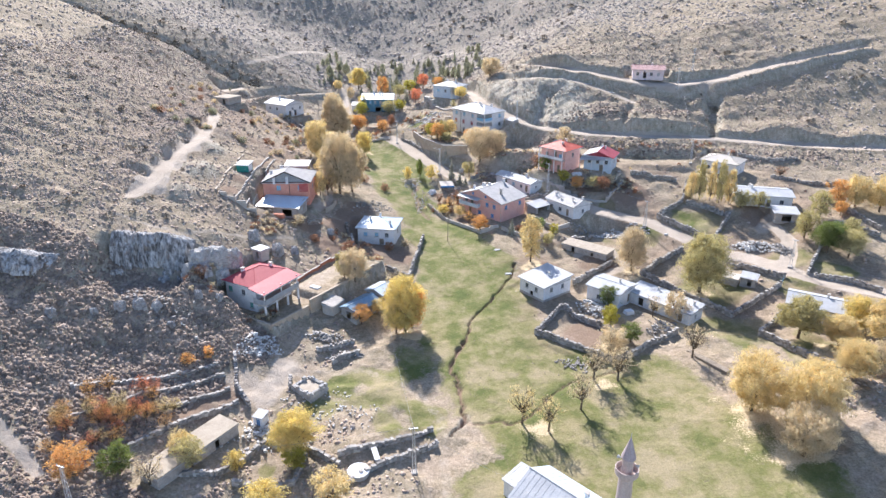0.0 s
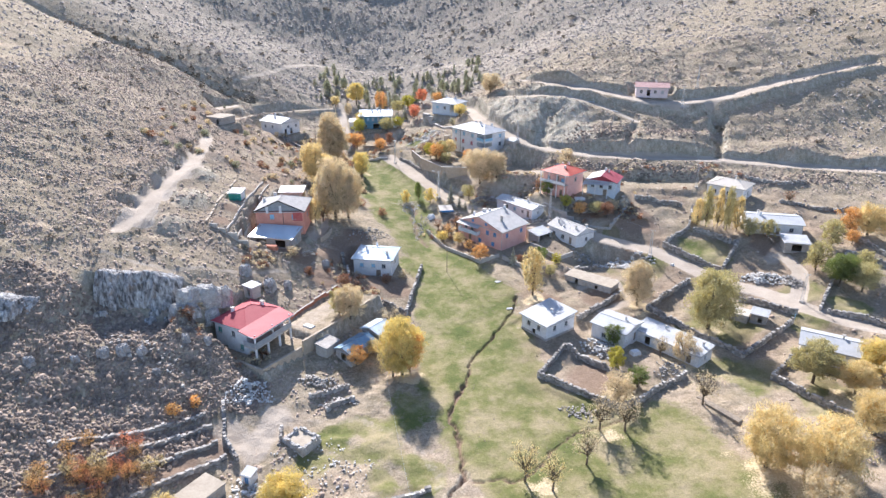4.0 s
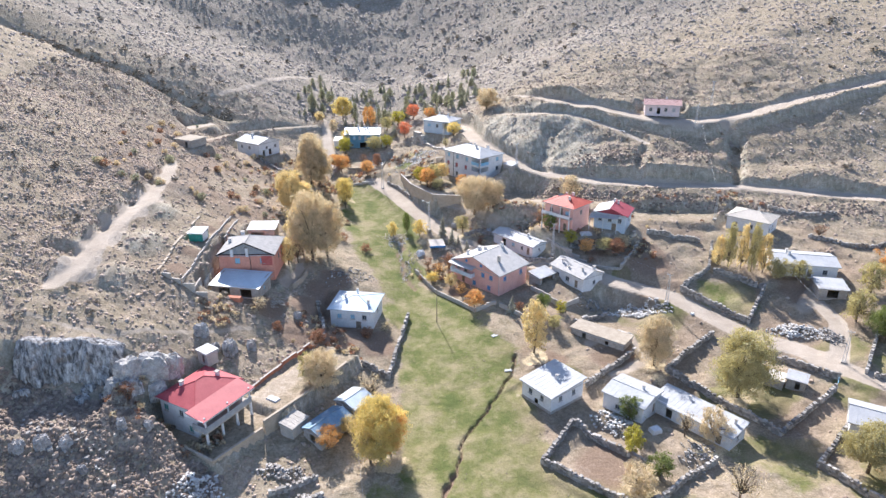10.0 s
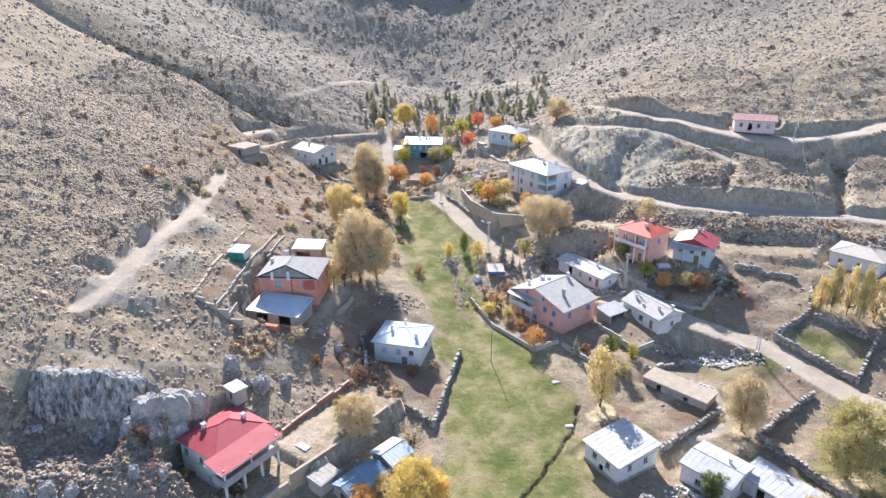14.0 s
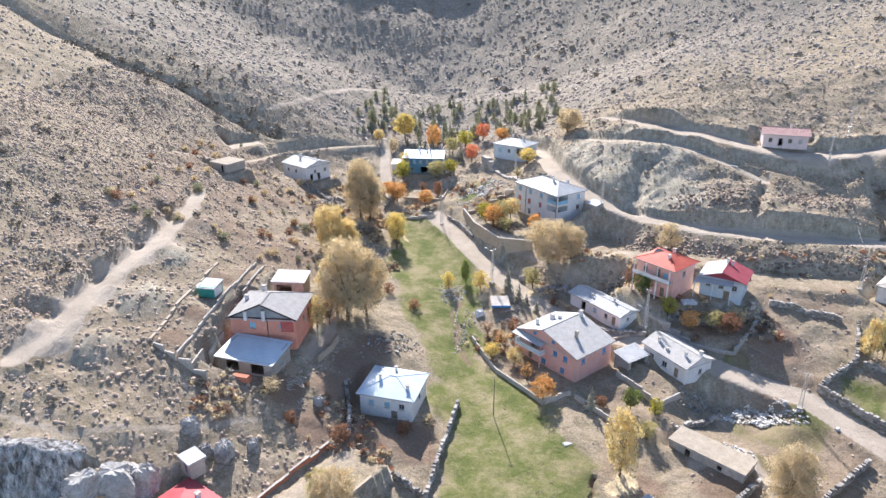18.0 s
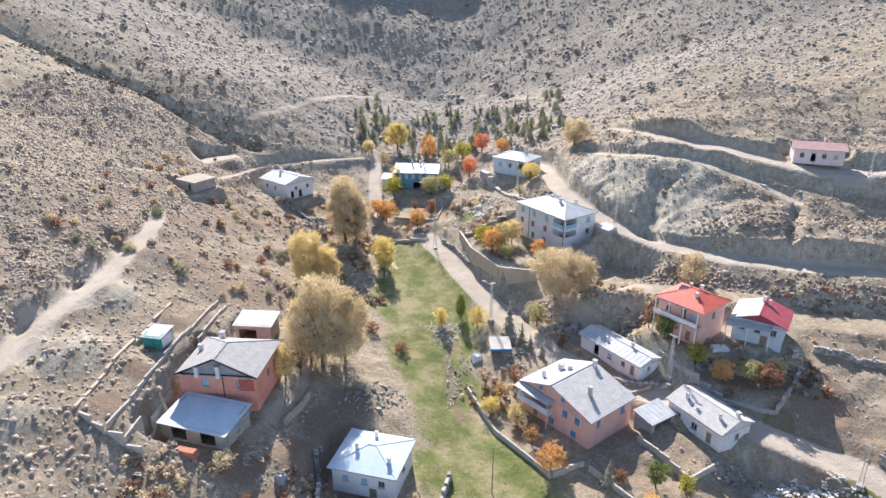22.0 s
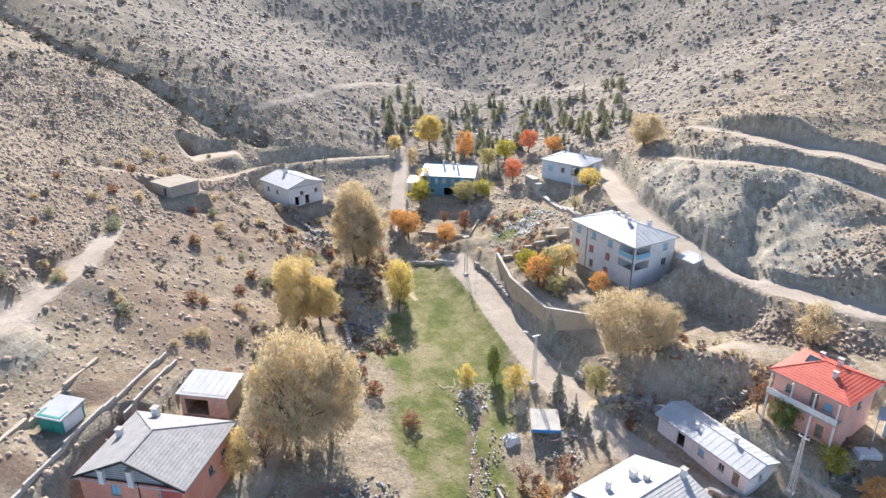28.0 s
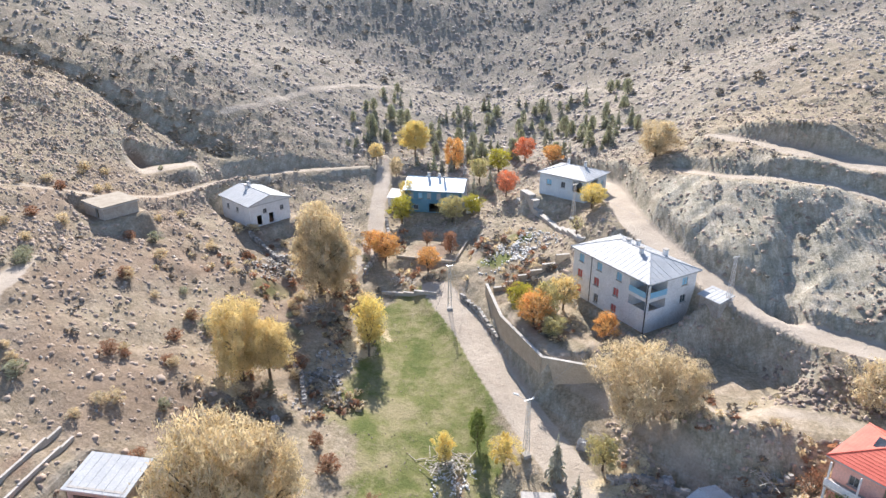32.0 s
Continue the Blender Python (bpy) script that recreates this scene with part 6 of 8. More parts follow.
rubble("stone_heap", "low heap of field stones", -25.0, 117.5, 4.0, 2.2, 160, 0.5, "stone", 8, 0.5)
rubble("stone_scatter", "stones fallen from the garden wall", 33.0, 131.0, 3.6, 4.6, 150, 0.4, "pale_stone", 9, 0.5)
rubble("stone_scatter", "stones fallen from the garden wall", 24.5, 110.6, 4.2, 2.0, 120, 0.2, "stone", 10, 0.36)
rubble("stone_scatter", "grey stones on the waste ground", -34.0, 219.0, 5.0, 8.0, 260, 0.35, "stone", 11, 0.45)
rubble("stone_scatter", "grey stones below the lone white house", -52.0, 243.0, 8.0, 5.0, 240, 0.4, "stone", 12, 0.45)
rubble("stone_scatter", "grey rubble on the sloping plot", -9.0, 258.0, 7.0, 8.0, 420, 0.3, "pale_stone", 13, 0.4)
rubble("stone_scatter", "rubble round the grey-tiled house", 36.0, 172.0, 4.0, 3.4, 120, 0.4, "stone", 14, 0.4)
rubble("stone_scatter", "rubble on the rocky slope", -57.0, 113.5, 9.0, 6.0, 90, 0.3, "stone", 15, 0.6)
rubble("stone_scatter", "stones on the bank above the ditch", -20.0, 96.0, 10.0, 8.0, 160, 0.2, "pale_stone", 16, 0.3)
rubble("stone_scatter", "clutter of stones beside the pink house", 2.0, 196.0, 5.0, 4.0, 110, 0.3, "stone", 17, 0.32)
rubble("stone_scatter", "stones in the walled court", 45.0, 122.5, 4.5, 3.5, 140, 0.3, "stone", 18, 0.4)
rubble("stone_scatter", "stones on the bank above the meadow", -22.0, 180.0, 6.0, 6.0, 160, 0.3, "stone", 19, 0.4)
rubble("stone_scatter", "stones fallen along the earth-roofed store", 36.5, 160.5, 6.0, 2.4, 150, 0.3, "pale_stone", 21, 0.4)
rubble("stone_scatter", "stones along the yard edge", -30.0, 90.0, 6.0, 6.0, 260, 0.4, "pale_stone", 20, 0.5)


# ---- crags ----
def crag_block(size, seed):
    """A jagged block with upright ribs, standing on the origin."""
    n, m = 36, 18
    th, v = np.meshgrid(np.arange(n) * math.tau / n, np.linspace(0, 1, m))
    cx, cy = np.cos(th), np.sin(th)
    k = 1 / np.maximum(abs(cx), abs(cy)) ** 0.7
    rib = np.abs(vnoise(cx * 9 + seed * 7, cy * 9, 1.0, seed)) * 0.45 * (1 - 0.6 * v ** 3)
    r = k * (1 - 0.3 * v ** 5) * (0.85 + rib + 0.35 * vnoise(cx * 3 + v * 2, cy * 3 + seed, 1.0, seed + 3) + 0.2 * vnoise(th * 9, v * 14, 1, seed + 5) + 0.22 * (1 - 0.8 * v ** 3) * np.abs(vnoise(th * 11 + v * 2, v * 3, 0.6, seed + 6)))
    x, y = r * cx * size[0] / 2, r * cy * size[1] / 2
    z = (v + 0.22 * vnoise(cx * 5, cy * 5, 1.0, seed + 9) * (v > 0)) * size[2] - 1.5
    verts = np.stack([x, y, z], -1).reshape(-1, 3).tolist() + [(0, 0, float(z[-1].mean()) - 0.15)]
    faces = []
    for j in range(m - 1):
        for i in range(n):
            a, b = j * n + i, j * n + (i + 1) % n
            faces.append((a, b, b + n, a + n))
    top = (m - 1) * n
    faces += [(top + i, top + (i + 1) % n, m * n) for i in range(n)]
    return Geo().add(verts, faces)


def outcrop(label, blocks, seed, material="crag"):
    x0, y0 = blocks[0][:2]
    z0 = level(x0, y0)
    ob = thing("rock_outcrop", label, "rock", pose(x0, y0, z0))
    for k, (x, y, sx, sy, sz, turn) in enumerate(blocks):
        g = crag_block((sx, sy, sz), seed + k)
        g = rotated(g, x - x0, y - y0, radians(turn))
        dz = level(x, y) - z0
        g.v = [(a, b, c + dz) for a, b, c in g.v]
        part("rock", g, material, ob)


def cliff_face(label, line, tall, seed):
    """A fluted rock face along a line of (x, y), split into buttresses; it stands before the step in the ground."""
    ob = thing("rock_outcrop", label, "rock", Matrix.Identity(4))
    px, py = np.array([p[0] for p in line], float), np.array([p[1] for p in line], float)
    run = np.concatenate([[0], np.cumsum(np.hypot(np.diff(px), np.diff(py)))])
    total, per = run[-1], 34
    ridge = lambda v: 1 - 2 * np.abs(v)
    for q in range(int(round(total / 3.6))):
        n = int(round(total / 3.6))
        s, v = np.meshgrid(np.linspace(q, q + 1.12, per) / n * total, np.linspace(0, 1, 30))
        s = np.clip(s, 0, total)
        x, y = np.interp(s, run, px), np.interp(s, run, py)
        end = np.clip(np.minimum(s, total - s) / 3.0, 0, 1) ** 0.7
        top = height(x, y + 1.6, False) + tall * 0.18 * end + 1.8 * end * vnoise(s, 0 * s, 1.7, seed) + 0.5 * end * vnoise(s, 0 * s, 0.6, seed + 1)
        foot = height(x, y - 3.2, False) - 0.6
        out = (2.3 * ridge(vnoise(s + 0.5 * v, 0.6 * v, 2.1, seed + 2)) + 1.1 * ridge(vnoise(s - 0.4 * v, v, 0.75, seed + 3)) + 0.35 * vnoise(s, v * 6, 0.8, seed + 4)) * end
        step = np.floor(v * 4 + 0.8 * vnoise(s, 0 * s, 1.3, seed + 5)) / 4
        back = np.clip(0.35 * v + 0.65 * step, 0, 1.1)
        z = foot + (top - foot) * v
        yy = y - 2.6 - 0.8 * out + 3.2 * back * (0.4 + 0.6 * v)
        xx = x + 0.3 * out
        yy[-1], z[-1] = y[-1] + 2.6, height(x[-1], y[-1] + 2.6, False) - 0.7
        k = np.arange(s.size).reshape(s.shape)
        f = np.stack([k[:-1, :-1], k[:-1, 1:], k[1:, 1:], k[1:, :-1]], -1).reshape(-1, 4)
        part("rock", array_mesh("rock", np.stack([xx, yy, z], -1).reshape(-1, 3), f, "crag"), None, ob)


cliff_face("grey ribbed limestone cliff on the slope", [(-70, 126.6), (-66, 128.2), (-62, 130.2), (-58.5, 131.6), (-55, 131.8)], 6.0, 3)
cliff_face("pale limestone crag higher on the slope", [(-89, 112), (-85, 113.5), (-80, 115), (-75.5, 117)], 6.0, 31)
outcrop("pale hump of bare rock beside the red-roofed house", [(-50.0, 130.0, 5.6, 4.6, 4.4, 20), (-52.6, 127.4, 4.6, 3.8, 4.0, 50), (-47.6, 132.0, 4.4, 3.4, 4.0, 10), (-54.2, 125.0, 3.2, 2.6, 3.2, 0), (-48.8, 128.0, 3.4, 2.8, 3.2, 40), (-51.6, 124.6, 2.8, 2.4, 2.8, 70)], 53, "pale_rock")
rr = random.Random(17)
for k in range(7):
    x = rr.uniform(-69, -50)
    outcrop("weathered limestone ledge on the slope", [(x, float(np.interp(x, [-70, -55], [120, 127])) + rr.uniform(-2, 1), rr.uniform(1.2, 2.6), rr.uniform(1.0, 2.0), rr.uniform(1.8, 2.4), rr.uniform(0, 60))], 80 + k)
for k, (x, y, s) in enumerate([(-62.4, 110.7, 1.7), (-59.4, 112.0, 1.9), (-56.6, 113.2, 1.6), (-50.0, 117.6, 1.5), (-46.5, 119.0, 1.3), (-45.5, 142.5, 2.2), (-42.5, 140.6, 1.6), (-40.0, 141.5, 2.6), (-37.0, 145.0, 1.8), (-30.5, 158.0, 1.5), (-53.0, 110.0, 1.2), (-66.0, 108.0, 1.2), (-40.0, 192.0, 1.1), (-36.0, 206.0, 1.2), (4.0, 212.0, 1.3), (14.0, 206.5, 1.5), (-72.0, 105.0, 1.5)]):
    g = crag_block((s * 1.2, s, s * 1.1), 60 + k)
    g.v = [(a, b, c + 1.1) for a, b, c in g.v]
    single("boulder", g, "boulder", "pale weathered limestone boulder", "boulder", pose(x, y, level(x, y), 0, 0, 37 * k), "boulders")


def brush_pile(label, cx, cy, rx, ry, n, seed):
    rng = random.Random(seed)
    g = Geo()
    z = level(cx, cy)
    for _ in range(n):
        x, y, a = rng.gauss(0, rx * 0.45), rng.gauss(0, ry * 0.45), rng.uniform(0, math.pi)
        l, h = rng.uniform(0.8, 2.6), rng.uniform(0.02, 0.5)
        dx, dy, dz = math.cos(a) * l / 2, math.sin(a) * l / 2, rng.uniform(-0.1, 0.25)
        g.tube((x - dx, y - dy, h - dz * 0.5), (x + dx, y + dy, h + dz), 0.06, 0.03, 4, False)
    single("brush_pile", g, "pale_wood", label, "brush", pose(cx, cy, z), "", "stuff")


brush_pile("pale cut branches piled on the meadow", -13.0, 207.0, 3.6, 3.0, 90, 1)
brush_pile("heap of cut branches below the white house", -56.0, 248.0, 4.0, 2.4, 80, 2)
brush_pile("pile of poles and boards beside the lane", -30.0, 250.0, 2.6, 2.0, 50, 3)
brush_pile("stack of branches beside the pink house", 1.0, 199.5, 2.6, 1.8, 50, 4)
brush_pile("cut branches below the red cottage", 25.5, 207.0, 3.0, 1.6, 50, 5)
brush_pile("branches on the yard below the salmon house", -36.0, 160.0, 2.4, 2.0, 40, 6)
brush_pile("twigs along the garden wall", -42.5, 236.0, 3.0, 3.0, 60, 7)

for x, y, turn, long in ((52.6, 255.6, -25, 3.2), (60.4, 249.8, -50, 2.6)):
    single("plank", Geo().box((0, 0, 0.06), (long, 0.7, 0.12)), "white_roof", "pale board lying on the dusty bench", "plank", pose(x, y, level(x, y) + 0.12, 0, 0, turn))


# ---- trees ----
def crown_mesh(kind, seed, leaves=5000, clumps=40, leaf=0.05):
    """A crown of unit radius on a tree of unit height, made of leafy boughs, and the bough centres for the limbs."""
    rng = np.random.RandomState(seed)
    # foot and top of the crown, height of its widest part, fullness of foot and top
    low, high, wide, f0, f1 = {"round": (0.26, 1.0, 0.58, 0.62, 0.55), "willow": (0.14, 1.0, 0.62, 0.85, 0.55), "oval": (0.16, 1.0, 0.46, 0.62, 0.72), "poplar": (0.08, 1.0, 0.4, 0.55, 0.9), "bush": (0.02, 0.95, 0.4, 0.5, 0.5)}.get(kind, (0.34, 1.0, 0.68, 0.7, 0.6))
    side = rng.uniform(0.55, 1.15, 9)
    pts, size = [], []
    for k in range(clumps):
        u = (k + rng.uniform(0.2, 0.8)) / clumps
        z = low + (high - low) * (0.08 + 0.86 * u)
        t = (z - wide) / (high - wide) if z > wide else (wide - z) / (wide - low)
        r = max(0.08, 1 - t ** 2.2) ** (f1 if z > wide else f0)
        a = k * 2.39996 + rng.uniform(-0.35, 0.35)
        q = a / math.tau * 9
        r *= side[int(q) % 9] * rng.uniform(0.5, 0.92) * (0.55 if k % 4 == 0 else 0.86)
        pts.append((r * math.cos(a), r * math.sin(a), z))
        size.append(rng.uniform(0.15, 0.34) * {"poplar": 0.75, "willow": 0.78, "oval": 0.85}.get(kind, 1))
    pts, size = np.array(pts), np.array(size)
    per = leaves // clumps
    n = per * clumps
    d = rng.normal(0, 1, (n, 3))
    d /= np.linalg.norm(d, axis=1)[:, None]
    rad = np.repeat(size, per)[:, None] * rng.uniform(0.35, 1.0, (n, 1)) ** 0.6 * (1 + 0.25 * rng.normal(0, 1, (n, 1)) * (rng.rand(n, 1) < 0.3))
    flat = {"willow": 0.85, "poplar": 0.75, "oval": 0.7}.get(kind, 0.42)
    c = np.repeat(pts, per, 0) + d * rad * np.array([1, 1, flat])
    ang, ph = np.arctan2(c[:, 1], c[:, 0]), rng.uniform(0, 6, 4)
    lobe = np.sin(5 * ang + ph[0]) * np.sin(19 * c[:, 2] + ph[1]) + 0.55 * np.sin(9 * ang + 27 * c[:, 2] + ph[2])
    c[:, :2] *= (1 + 0.13 * lobe)[:, None]
    c[:, 2] += 0.025 * lobe * np.sin(3 * ang + ph[3])
    if kind not in ("bare", "bush"):
        keep = (lobe > -0.45) | (rng.rand(n) < 0.22)
        c, d = c[keep], d[keep]
        n = len(c)
    grow = 1 / np.percentile(np.hypot(c[:, 0], c[:, 1]), 96)
    c[:, :2] *= grow
    pts[:, :2] *= grow
    c[:, 2] = np.clip(c[:, 2], 0.02, 1.02)
    # leaves lie along the bough's surface, ragged
    nrm = d + 0.75 * rng.normal(0, 1, (n, 3))
    nrm /= np.linalg.norm(nrm, axis=1)[:, None]
    b = rng.normal(0, 1, (n, 3)) + (np.array([0, 0, -1.1]) if kind in ("willow", "oval") else 0)
    b -= nrm * (nrm * b).sum(1)[:, None]
    b /= np.linalg.norm(b, axis=1)[:, None]
    a = np.cross(nrm, b)
    s = leaf * rng.uniform(0.5, 1.4, n)[:, None]
    a, b = a * s * (0.42 if kind == "willow" else 0.6), b * s * (1.5 if kind == "willow" else 1)
    a[:, 2] *= 0.5
    b[:, 2] *= 0.5
    v = np.stack([c - b, c + a, c + b, c - a * 0.4], 1).reshape(-1, 3)
    return array_mesh("crown", v, np.arange(n * 4).reshape(-1, 4), "yellow"), pts


def trunk_mesh(pts, seed, kind):
    rng = random.Random(seed)
    g = Geo()
    fork = 0.3 if kind not in ("poplar", "bush") else 0.16
    lean = rng.uniform(-0.06, 0.06)
    g.tube((0, 0, -0.05), (lean, 0.02, fork), 0.075, 0.055, 8, False)
    if kind == "poplar":
        g.tube((lean, 0.02, fork), (0, 0, 0.9), 0.055, 0.01, 7, False)
    picks = sorted(range(len(pts)), key=lambda i: rng.random())[:26 if kind == "bare" else 15]
    for i in picks:
        p = Vector(pts[i])
        mid = Vector((p.x * 0.45, p.y * 0.45, fork + (p.z - fork) * 0.55))
        g.tube((lean, 0.02, fork - 0.01), mid, 0.034, 0.018, 5, False)
        g.tube(mid, p, 0.018, 0.005, 4, False)
        if kind == "bare":
            for _ in range(4):
                q = p + Vector((rng.uniform(-0.22, 0.22), rng.uniform(-0.22, 0.22), rng.uniform(0.02, 0.2)))
                g.tube(p * 0.8 + mid * 0.2, q, 0.008, 0.002, 3, False)
    return g.mesh("trunk", "bark")


def conifer_mesh(seed):
    rng = np.random.RandomState(seed)
    n = 520
    z = rng.uniform(0.08, 1.0, n) ** 1.15
    r = (1.02 - z) * (0.7 + 0.3 * np.sin(z * 34)) * rng.uniform(0.35, 1.0, n)
    a = rng.uniform(0, math.tau, n)
    c = np.stack([r * np.cos(a), r * np.sin(a), z - 0.05 * r], 1)
    out = np.stack([np.cos(a), np.sin(a), np.full(n, -0.25)], 1) * 0.2 * (1.05 - z)[:, None]
    side = np.stack([-np.sin(a), np.cos(a), rng.uniform(-0.4, 0.4, n)], 1) * 0.1 * (1.1 - z)[:, None]
    v = np.stack([c - out, c + side, c + out, c - side], 1).reshape(-1, 3)
    return array_mesh("crown", v, np.arange(n * 4).reshape(-1, 4), "conifer")


LIB = {}
for kind, copies in (("round", 3), ("willow", 3), ("oval", 3), ("poplar", 2), ("bush", 3), ("bare", 2)):
    for k in range(copies):
        dense = kind in ("round", "willow", "oval")
        crown, pts = crown_mesh(kind, 11 * k + len(kind), {"bare": 900, "bush": 1500}.get(kind, 5200), 22 if kind == "bush" else 32, {"bush": 0.085, "bare": 0.05}.get(kind, 0.06))
        LIB[kind, k] = (crown, trunk_mesh(pts, k, kind))
        if dense:
            crown, pts = crown_mesh(kind, 11 * k + len(kind) + 5, 30000 if kind == "willow" else 36000, 64, 0.031)
            LIB["large " + kind, k] = (crown, trunk_mesh(pts, k, kind))
for k in range(3):
    LIB["conifer", k] = (conifer_mesh(k), Geo().tube((0, 0, -0.05), (0, 0, 0.9), 0.06, 0.01, 6, False).mesh("trunk", "bark"))
SHAPES = {"round": "broad rounded crown", "willow": "wide drooping crown", "oval": "tall oval crown", "poplar": "narrow upright crown", "bush": "low bushy form", "bare": "nearly bare crown", "conifer": "dark conical crown"}
TONES = {"yellow": "bright yellow", "gold": "golden yellow", "orange": "orange", "red": "red", "beige": "faded tan", "olive": "pale olive", "green": "green", "lime": "yellow-green", "conifer": "dark green", "rust": "rust-brown", "sage": "grey-green"}
COUNT = [0]


def tree(x, y, h, r, kind, tone, label="", group="", lean=0.0, bark="bark", sink=0.1):
    COUNT[0] += 1
    k = COUNT[0]
    copies = [q for q in LIB if q[0] == ("large " + kind if r >= 3.4 and kind in ("round", "willow", "oval") else kind)]
    crown, trunk = LIB[copies[k % len(copies)]]
    name = "conifer" if kind == "conifer" else "shrub" if kind == "bush" else "tree"
    text = label or "%s autumn %s with a %s" % (TONES[tone], name, SHAPES[kind]) if kind != "conifer" else "young dark green conifer with a conical crown"
    ob = thing(name, text, name, pose(x, y, level(x, y) - sink, lean, 0, (k * 137) % 360 if not lean else 0), group)
    for nm, me, m in (("trunk", trunk, bark), ("crown", crown, tone)):
        p = part(nm, me, None, ob)
        p.scale = (r, r, h) if nm == "crown" else (h * 0.5 + r * 0.5 if kind in ("bush",) else (r if nm == "crown" else max(r, h * 0.42)),) * 2 + (h,)
        p.material_slots[0].link = "OBJECT"
        p.material_slots[0].material = M[m]
        if nm == "trunk":
            p.scale = (r, r, h)
    return ob


